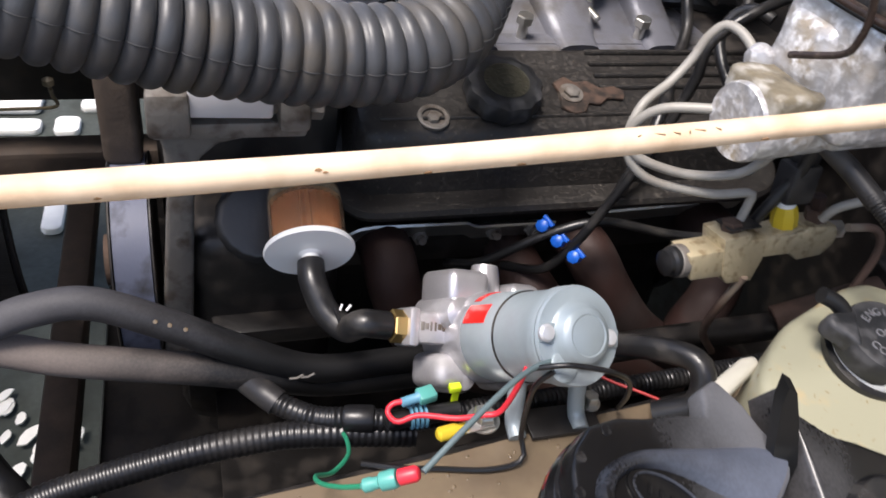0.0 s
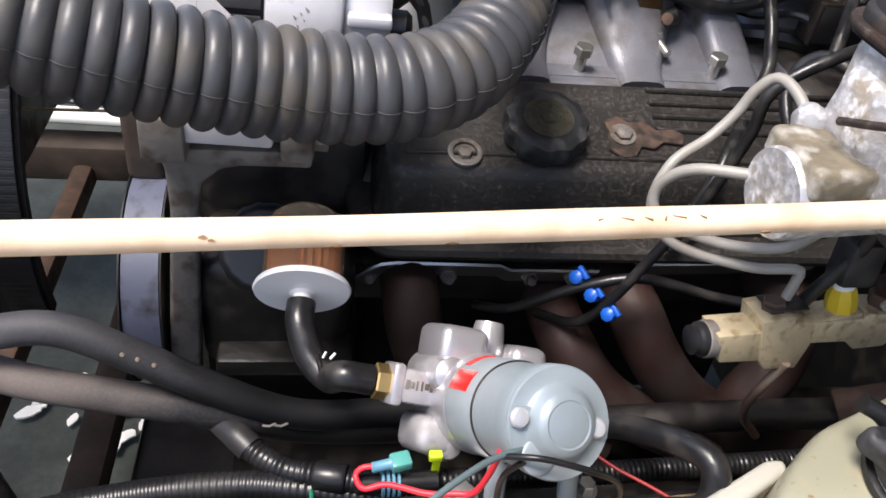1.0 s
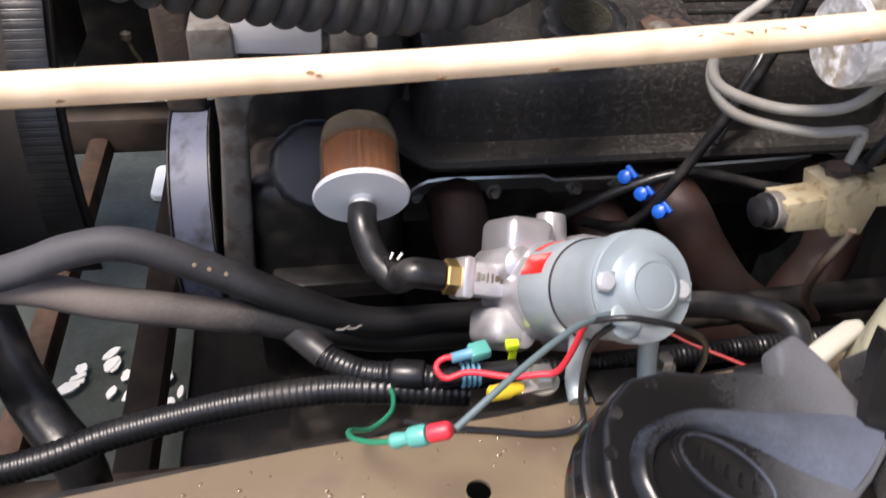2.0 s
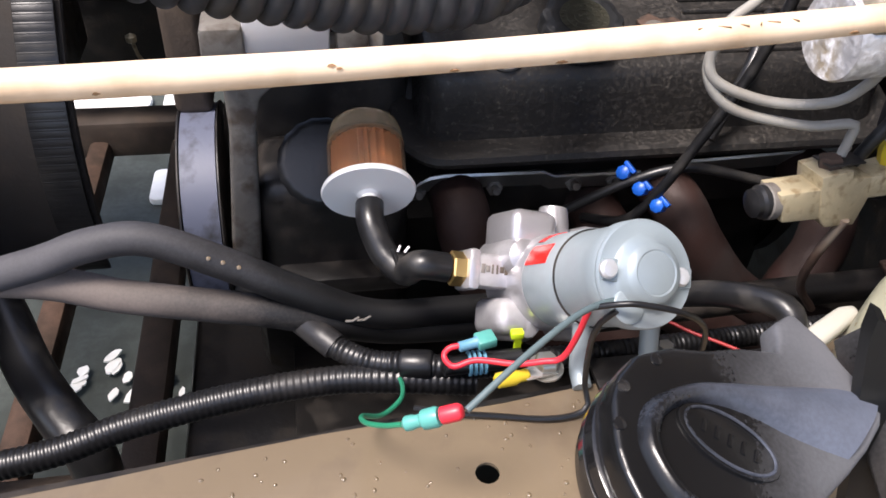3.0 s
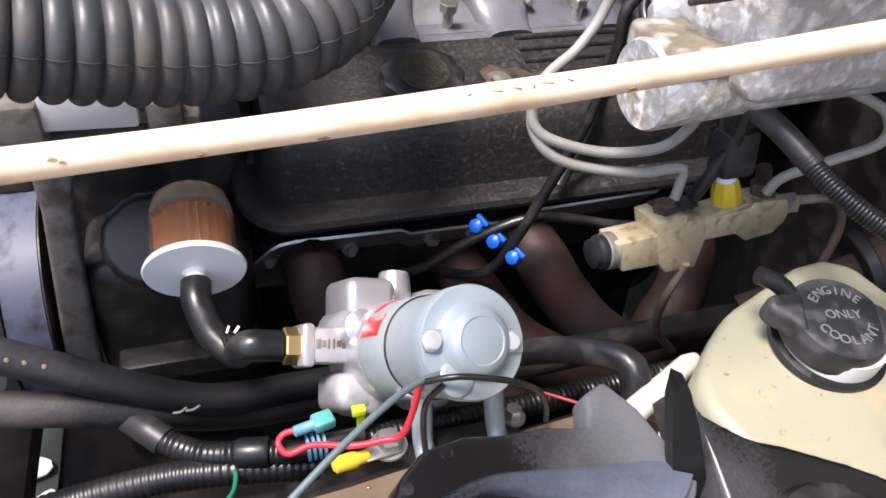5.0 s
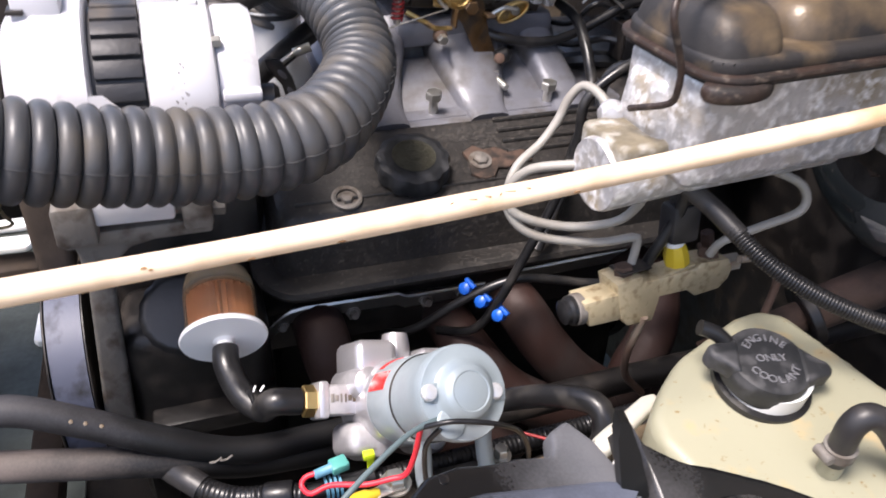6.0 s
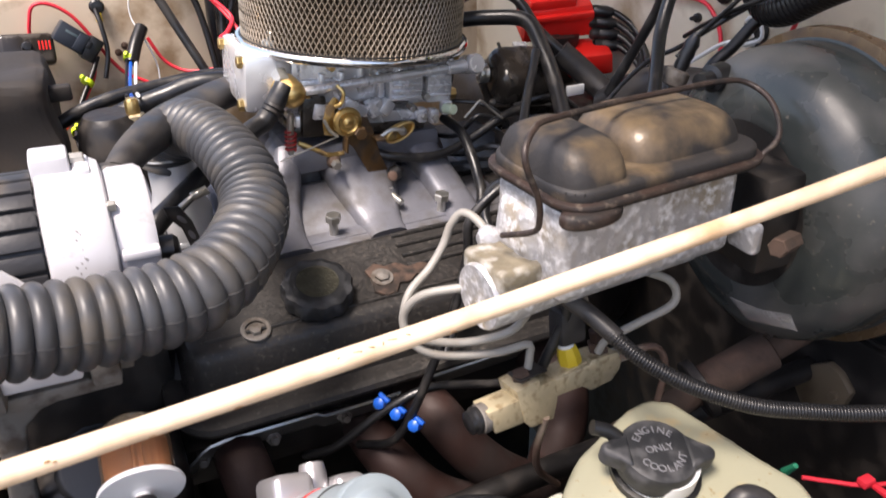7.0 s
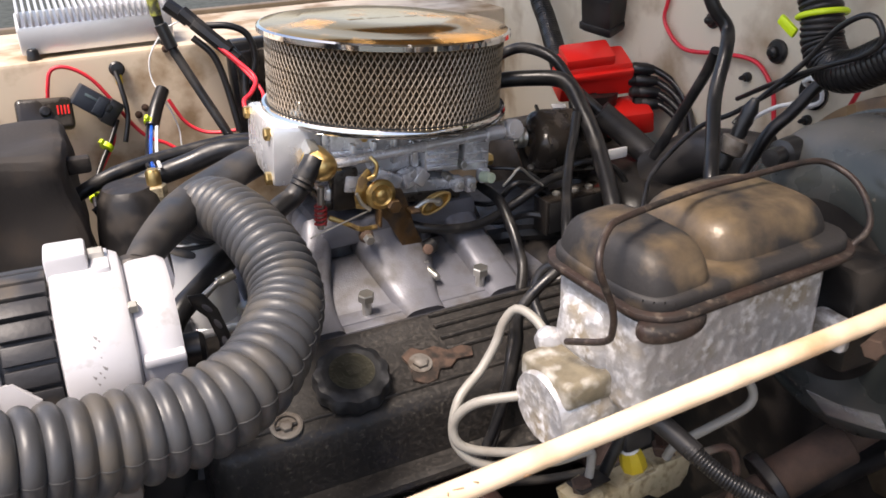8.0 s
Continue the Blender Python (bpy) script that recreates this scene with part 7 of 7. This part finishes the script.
# firewall
cable("red_wire", [(0.918, 0.955, 1.3), (0.918, 0.958, 1.264), (0.917, 0.96, 1.234), (0.915, 0.915, 1.206), (0.915, 0.835, 1.213), (0.915, 0.782, 1.212), (0.915, 0.752, 1.185), (0.915, 0.743, 1.15)], 0.0028, RED_WIRE, "red wire curving down the firewall", "wire", 10, "firewall wires")
cable("red_wire", [(0.918, 0.59, 1.34), (0.9, 0.575, 1.3), (0.89, 0.6, 1.25), (0.9, 0.64, 1.17)], 0.0026, RED_WIRE, "red wire beside the harness", "wire", 10, "firewall wires")
for y, z, r in ((0.758, 1.229, 0.014), (0.80, 1.19, 0.006), (0.87, 1.25, 0.011), (0.7, 1.16, 0.006)):
    g = thing("grommet", axes((0.923, y, z), (-1, 0, 0), (0, 0, 1)), "round black rubber firewall grommet", "grommet", "grommets")
    part("flange", lathe([(r * 0.4, 0), (r, 0.0), (r * 1.05, 0.003), (r * 0.9, 0.006), (r * 0.5, 0.007)], 24), RUBBER, g)
    part("plug", lathe([(r * 0.55, 0.0), (r * 0.5, 0.012), (r * 0.3, 0.015), (0.001, 0.0155)], 18), RUBBER, g)
lm3 = ribs(0.021, 0.006, 0.13, 0.5)
solo("harness_loom", tube([(0.865, 0.685, 1.4), (0.85, 0.654, 1.33), (0.846, 0.637, 1.296), (0.843, 0.628, 1.268), (0.838, 0.606, 1.25), (0.83, 0.575, 1.254), (0.825, 0.53, 1.279), (0.82, 0.45, 1.32)], lm3, 20, 0.0015), LOOM, "thick black corrugated wiring harness", "wire loom", sharp=60)
t = thing("cable_tie", (0.85, 0.66, 1.29), "neon yellow cable tie round the harness", "cable tie", "neon ties")
c0, dr = Vector((0.846, 0.637, 1.296)), Vector((-0.1, -0.3, -0.9)).normalized()
u0 = dr.orthogonal().normalized()
w0 = dr.cross(u0)
world_part("strap", tube([c0 + 0.0225 * (u0 * math.cos(a * 0.27) + w0 * math.sin(a * 0.27)) for a in range(25)], 0.003, 8), LIME, t)
world_part("tie_tail", box(0.005, 0.026, 0.011, (0, 0, 0), 0.002, m=pose(0.836, 0.669, 1.281, 30, 0, 0)), LIME, t)
o_ = thing("cable_clip", (0.805, 0.5, 1.29), "orange plastic fir-tree clip on the wiring harness", "clip")
world_part("stem", tube([(0.803, 0.506, 1.31), (0.802, 0.504, 1.3), (0.801, 0.5, 1.287)], lambda q, L: 0.0032 + 0.0022 * q / L, 10, 0.002), ORANGE, o_)
world_part("foot", tube([(0.8, 0.515, 1.281), (0.799, 0.5, 1.2875), (0.8, 0.482, 1.2865)], 0.0045, 10, 0.003), ORANGE, o_)
cable("red_wire", [(0.86, 0.6, 1.25), (0.852, 0.573, 1.279), (0.845, 0.545, 1.2965), (0.84, 0.524, 1.294), (0.83, 0.48, 1.29), (0.82, 0.43, 1.3)], 0.0026, RED_WIRE, "red wire along the harness", "wire", 10, "firewall wires")
cable("speedo_cable", [(0.77, 0.66, 1.19), (0.79, 0.655, 1.21), (0.8, 0.611, 1.257), (0.8, 0.575, 1.298), (0.8, 0.545, 1.312), (0.8, 0.53, 1.295), (0.8, 0.545, 1.278), (0.802, 0.59, 1.258), (0.815, 0.66, 1.225), (0.84, 0.73, 1.19)], 0.0028, RUBBER, "looped black sheathed cable", "cable", 10)
j = thing("cable_joint", axes((0.768, 0.655, 1.17), (0.35, -0.1, 0.9), (1, 0, 0)), "black rubber cable joint with steel collar", "cable joint")
part("sleeve", lathe([(0.005, -0.03)] + [(0.0075 + 0.0012 * (k % 2), -0.028 + 0.006 * k) for k in range(12)] + [(0.004, 0.05)], 18), RUBBER, j)
part("collar", lathe([(0.009, -0.012), (0.0135, -0.01), (0.0145, -0.002), (0.0135, 0.006), (0.0095, 0.008)], 20), STEEL_DARK, j, "worn steel collar")
cable("white_wire", [(0.875, 0.765, 1.14), (0.88, 0.745, 1.156), (0.88, 0.711, 1.1785), (0.885, 0.694, 1.186), (0.91, 0.69, 1.19)], 0.0026, WHITE, "white wire at the firewall", "wire", 8)
cable("white_wire", [(0.918, 0.694, 1.178), (0.9, 0.6925, 1.18), (0.9, 0.669, 1.1905), (0.9, 0.667, 1.201), (0.9, 0.6727, 1.209), (0.9, 0.685, 1.215), (0.903, 0.6963, 1.207), (0.918, 0.7, 1.2)], 0.0026, WHITE, "white wire looping round a firewall opening", "wire", 8)
w = thing("wire_opening", axes((0.9225, 0.697, 1.193), (-1, 0, 0), (0, 0, 1)), "round black rubber-lined wire opening in the firewall", "grommet", "grommets")
part("liner", lathe([(0.014, 0.0), (0.019, 0.0), (0.02, 0.003), (0.0175, 0.005), (0.0145, 0.003)], 28), RUBBER, w)
part("dark_bore", lathe([(0.001, 0.0012), (0.0145, 0.0014)], 28), HORN_EDGE, w)
cable("black_wire", [(0.87, 0.63, 1.23), (0.86, 0.64, 1.222), (0.84, 0.651, 1.193), (0.82, 0.66, 1.17), (0.8, 0.67, 1.12)], 0.007, LOOM, "black taped wire bundle", "wire", 10)
c = thing("harness_plug", axes((0.9, 1.08, 1.235), (-0.2, -0.2, 0.95), (0.3, -1, 0)), "black plastic harness plug on the firewall", "plug")
part("shell", box(0.055, 0.045, 0.06, (0, 0, 0), 0.005), PLASTIC, c)
part("shell_lip", box(0.06, 0.05, 0.012, (0, 0, -0.02), 0.003), PLASTIC, c)
part("tail", tube([(0, 0, 0.03), (0.005, 0, 0.06), (0.0, 0.01, 0.1)], 0.014, 14), PLASTIC, c)
solo("wire_loom", tube([(0.89, 1.27, 1.35), (0.885, 1.25, 1.25), (0.88, 1.21, 1.205), (0.86, 1.15, 1.17), (0.84, 1.08, 1.12)], ribs(0.016, 0.005, 0.15, 0.5), 18, 0.0013), LOOM, "black corrugated wire loom tube", "wire loom", "wire looms", sharp=60)

# far inner fender
# Box added to blacken this area; its make-up is unknown.
b = thing("dark_box", (0.43, 1.42, 1.1), "black plastic box added to fill the dark area behind the air cleaner", "relay box")
world_part("case", box(0.075, 0.03, 0.16, (0.43, 1.418, 1.115), 0.008, seg=3), PLASTIC, b)
world_part("cover", box(0.06, 0.012, 0.12, (0.432, 1.398, 1.12), 0.004), GREASE, b)
for x in (0.408, 0.43, 0.452):
    world_part("cover_rib", box(0.004, 0.006, 0.1, (x, 1.391, 1.12), 0.001), PLASTIC, b)
for pts in ([(0.365, 1.395, 1.225), (0.4, 1.385, 1.222), (0.425, 1.38, 1.205), (0.43, 1.375, 1.165), (0.415, 1.37, 1.13)], [(0.34, 1.39, 1.21), (0.366, 1.38, 1.18), (0.378, 1.37, 1.13), (0.385, 1.35, 1.06)], [(0.39, 1.385, 1.2), (0.41, 1.375, 1.16), (0.405, 1.36, 1.11), (0.42, 1.34, 1.06)]):
    cable("black_wire", pts, 0.0055, LOOM, "black taped wires behind the air cleaner", "wire", 10, "fender wires")
cable("red_wire", [(0.112, 1.425, 1.13), (0.117, 1.42, 1.155), (0.127, 1.42, 1.18), (0.151, 1.42, 1.181), (0.18, 1.42, 1.16), (0.205, 1.42, 1.12), (0.224, 1.42, 1.084), (0.245, 1.415, 1.057), (0.275, 1.41, 1.04), (0.3, 1.4, 1.02)], 0.003, RED_WIRE, "red relay wire on the far fender", "wire", 10, "fender wires")
cable("red_wire", [(0.2, 1.41, 1.1), (0.195, 1.395, 1.07), (0.182, 1.38, 1.05), (0.155, 1.35, 1.02), (0.13, 1.32, 1.005), (0.1, 1.3, 0.98)], 0.0032, RED_WIRE, "red relay wire on the far fender", "wire", 10, "fender wires")
cable("red_wire", [(0.287, 1.395, 1.117), (0.305, 1.39, 1.08), (0.328, 1.38, 1.062), (0.352, 1.37, 1.058), (0.38, 1.36, 1.06)], 0.003, RED_WIRE, "red wire low on the far fender", "wire", 10, "fender wires")
cable("red_wire", [(0.37, 1.37, 1.2), (0.395, 1.345, 1.175), (0.415, 1.32, 1.15), (0.4, 1.29, 1.135), (0.384, 1.27, 1.13), (0.385, 1.25, 1.12), (0.41, 1.22, 1.13)], 0.0035, RED_WIRE, "looped red wire behind the air cleaner", "wire", 10, "fender wires")
cable("red_wire", [(0.365, 1.375, 1.205), (0.4, 1.34, 1.165), (0.42, 1.3, 1.13), (0.405, 1.27, 1.115), (0.4, 1.25, 1.1), (0.43, 1.23, 1.11)], 0.003, RED_WIRE, "looped red wire behind the air cleaner", "wire", 10, "fender wires")
cable("black_wire", [(0.205, 1.4, 1.095), (0.19, 1.385, 1.07), (0.165, 1.36, 1.035), (0.15, 1.33, 1.01), (0.148, 1.28, 0.985), (0.165, 1.24, 0.96), (0.2, 1.2, 0.93)], 0.004, LOOM, "black wires tied with yellow ties", "wire", 10)
cable("black_wire", [(0.218, 1.425, 1.165), (0.221, 1.41, 1.14), (0.222, 1.4, 1.1), (0.21, 1.39, 1.06)], 0.004, LOOM, "black wire below the fender stud", "wire", 10)
cable("thin_wire", [(0.36, 1.4, 1.225), (0.341, 1.4, 1.236), (0.315, 1.4, 1.232), (0.295, 1.4, 1.219), (0.272, 1.4, 1.187), (0.268, 1.4, 1.152), (0.28, 1.385, 1.12), (0.292, 1.37, 1.08), (0.29, 1.35, 1.05)], 0.0012, WHITE, "thin white wire looping down", "wire", 8)
cable("sensor_loom", [(0.279, 1.376, 1.138), (0.27, 1.362, 1.127), (0.262, 1.35, 1.116), (0.25, 1.33, 1.095)], 0.0105, LOOM, "black taped sensor loom", "wire loom", 12)
for o, mt, lb in ((0.0, BLUE, "blue sensor wire"), (0.008, WHITE, "white sensor wire"), (-0.006, LOOM, "black sensor wire")):
    cable("sensor_wire", [(0.25 + o, 1.332, 1.098), (0.242 + o, 1.29, 1.085), (0.232 + o, 1.2, 1.085), (0.224 + o, 1.06, 1.118)], 0.0026, mt, lb + " running to the brass sender", "wire", 8)
for p, d_ in (((0.181, 1.375, 1.062), (-0.6, -0.5, -0.6)), ((0.152, 1.34, 1.014), (-0.2, -0.7, -0.5)), ((0.25, 1.335, 1.1), (-0.5, -0.6, -0.6)), ((0.15, 1.32, 1.0), (0, -0.8, -0.4))):
    t = thing("cable_tie", axes(p, d_, (0, 0, 1)), "yellow cable tie round the wires", "cable tie", "neon ties")
    part("strap", lathe([(0.008, -0.004), (0.0105, -0.0035), (0.0105, 0.0035), (0.008, 0.004)], 16), LIME, t)
    part("tie_head", box(0.008, 0.006, 0.007, (0.012, 0, 0), 0.001), LIME, t)
r = thing("relay", axes((0.178, 1.412, 1.123), (0.1, -1, 0.1), (0.75, 0.1, -0.65)), "black plastic relay with red wires", "relay")
part("relay_body", box(0.05, 0.034, 0.03, (-0.008, 0, 0.004), 0.003), SLATE, r, "blue-black plastic case")
part("relay_step", box(0.016, 0.028, 0.006, (0.006, 0, 0.019), 0.0015), SLATE, r)
part("relay_latch", box(0.008, 0.012, 0.005, (0.018, 0.004, 0.021), 0.001), PLASTIC, r)
part("relay_socket", box(0.022, 0.04, 0.034, (0.026, 0, 0.004), 0.003), PLASTIC, r)
part("relay_mark", box(0.02, 0.004, 0.0008, (-0.012, 0.006, 0.0195), 0.0002), GREY_WIRE, r)
r = thing("control_module", axes((0.105, 1.4, 1.118), (0.1, -0.9, 0.4), (1, 0.1, -0.1)), "dark control module with a round knob", "control module")
part("module_body", box(0.08, 0.05, 0.025, (0, 0, 0), 0.008, seg=3), GREASE, r)
part("knob", lathe([(0.008, 0.012), (0.008, 0.02), (0.006, 0.022), (0.001, 0.0225)], 20, m=pose(0.0, 0.002, 0)), PLASTIC, r)
for i in range(4):
    part("lamp_bar", box(0.0025, 0.014, 0.001, (0.018 + 0.005 * i, 0.004, 0.0128), 0.0003), RED, r)
s_ = thing("fender_stud", axes((0.221, 1.432, 1.168), (0, -1, 0.1), (1, 0, 0)), "black rubber plug on the far fender", "rubber plug", "fender plugs")
part("plug", lathe([(0.012, 0), (0.012, 0.006), (0.009, 0.009), (0.001, 0.01)], 20), RUBBER, s_)
part("yellow_tag", box(0.01, 0.016, 0.004, (0.0, -0.016, 0.006), 0.001), YELLOW, s_)
for x, z in ((0.252, 1.1), (0.3, 1.19), (0.24, 1.09)):
    s_ = thing("fender_stud", axes((x, 1.433, z), (0, -1, 0), (1, 0, 0)), "small rusty screw on the far fender", "screw", "fender screws")
    part("head", lathe([(0.006, 0), (0.006, 0.003), (0.001, 0.005)], 12), RUST, s_)
f = thing("finned_module", axes((0.205, 1.515, 1.2), (0, -0.08, 1), (1, 0.03, 0.03)), "bright finned aluminium ignition module", "ignition module")
part("module_base", box(0.23, 0.11, 0.045, (0, 0, 0.025), 0.004), ALLOY, f, "bare aluminium box")
for i in range(24):
    part("fin", box(0.004, 0.11, 0.022, (-0.108 + 0.0094 * i, 0, 0.057), 0.001), ALLOY, f)
for x in (-0.1, 0.1):
    part("foot", lathe([(0.01, -0.004), (0.01, 0.0), (0.008, 0.012), (0.006, 0.014)], 16, m=pose(x, -0.06, 0)), RUBBER, f)
st = thing("support_rod", (0.34, 1.25, 1.1), "black steel support rod with yellow tag", "support rod")
world_part("rod_shaft", tube([(0.275, 1.3, 1.33), (0.281, 1.3, 1.29), (0.289, 1.3, 1.236), (0.315, 1.28, 1.17), (0.345, 1.25, 1.1), (0.37, 1.23, 1.04)], 0.007, 14), PLASTIC, st)
world_part("rod_tag", rod((0.2795, 1.299, 1.3), (0.283, 1.2985, 1.262), 0.008, 14), TAG, st, "faded yellow-green tag")
world_part("rod_joint", rod((0.286, 1.298, 1.25), (0.296, 1.292, 1.215), 0.0095, 14), PLASTIC, st)
for i, (a, b_) in enumerate((((0.33, 1.4, 1.25), (0.36, 1.385, 1.218)), ((0.345, 1.39, 1.232), (0.39, 1.365, 1.186)), ((0.31, 1.41, 1.262), (0.34, 1.4, 1.235)))):
    t = thing("wire_connector", a, "black plastic inline wire connector", "connector", "inline connectors")
    world_part("shell", rod(a, b_, 0.0115, 8), PLASTIC, t)
    world_part("seal", rod(b_, Vector(b_) + (Vector(b_) - Vector(a)) * 0.25, 0.008, 10), RUBBER, t)
g = thing("temperature_sender", axes((0.221, 1.05, 1.085), (0, 0.0, 1), (1, 0, 0)), "brass temperature sender on the intake", "sender")
part("hex", lathe([(0.014, 0), (0.014, 0.012), (0.012, 0.014)], 6), OLD_BRASS, g)
part("stem", lathe([(0.009, 0.012), (0.009, 0.03), (0.006, 0.034)], 16), BRASS, g)
part("base", lathe([(0.012, -0.05), (0.012, 0.0)], 16), OLD_BRASS, g)
cable("rear_hose", [(0.1, 1.13, 1.06), (0.18, 1.14, 1.092), (0.275, 1.15, 1.103), (0.345, 1.15, 1.107), (0.45, 1.14, 1.1)], 0.0095, RUBBER, "black rubber hose behind the engine front", "hose", 16)
cable("rear_hose", [(0.15, 1.1, 1.05), (0.204, 1.11, 1.08), (0.27, 1.11, 1.098), (0.33, 1.1, 1.112), (0.45, 1.08, 1.1)], 0.014, RUBBER, "dusty black rubber hose behind the engine front", "hose", 16)
b = thing("water_neck", (0.19, 1.06, 1.0), "dark dusty cast water outlet", "water outlet")
part("body", lathe([(0.05, 0), (0.045, 0.05), (0.038, 0.09), (0.03, 0.1), (0.001, 0.101)], 28), IRON, b)
# exterior
g = box(1.9, 0.02, 0.79, (0.03, 1.76, 0.805), 0.01)
solo("far_fender", g, BEIGE, "beige painted outer fender on the far side", "fender", kind="structure")

# film on the brake booster, terminals beside the bottle, water on the fender
g = slab([(0.457, 1.01), (0.418, 1.018), (0.386, 1.03), (0.375, 1.019), (0.431, 0.999)], 0.0, 0.0012, 0.0003, m=Matrix(((0, 0, -1, 0.694), (1, 0, 0, 0), (0, 1, 0, 0), (0, 0, 0, 1))))
solo("plastic_film", g, FILM, "torn clear plastic film stuck on the brake booster", "plastic film")
t = thing("wire_terminal", (0.66, 0.325, 0.905), "small green wire terminal beside the coolant bottle", "wire terminal")
world_part("sleeve", rod((0.664, 0.334, 0.899), (0.662, 0.322, 0.918), 0.004, 12, r2=0.0025), GREEN_WIRE, t)
t = thing("wire_terminal", (0.71, 0.29, 0.905), "red spade terminal beside the coolant bottle", "wire terminal")
world_part("shell", box(0.014, 0.01, 0.008, (0.712, 0.288, 0.907), 0.002), RED_WIRE, t)
world_part("tail", box(0.006, 0.022, 0.005, (0.716, 0.272, 0.905), 0.0015), RED_WIRE, t)


def water_drops():
    """Beads of water scattered over the fender shelf."""
    random.seed(11)
    g = Geo()
    for _ in range(170):
        x, r = random.uniform(-0.15, 0.33), random.uniform(0.0006, 0.0019)
        y = random.uniform(0.24, EDGE(x) - 0.006)
        if math.hypot(x - 0.187, y - 0.306) < 0.014:
            continue
        e = random.uniform(0.7, 1.3)
        lathe([(r, 0), (r * 0.92, r * 0.3), (r * 0.6, r * 0.55), (r * 0.02, r * 0.65)], 9, g, Matrix.Translation((x, y, SHELF)) @ Matrix.Diagonal((e, 1 / e, 1, 1)))
    return solo("water_drops", g, DROPLET, "beads of water on the painted fender", "water drops", kind="stuff", sharp=80)


water_drops()
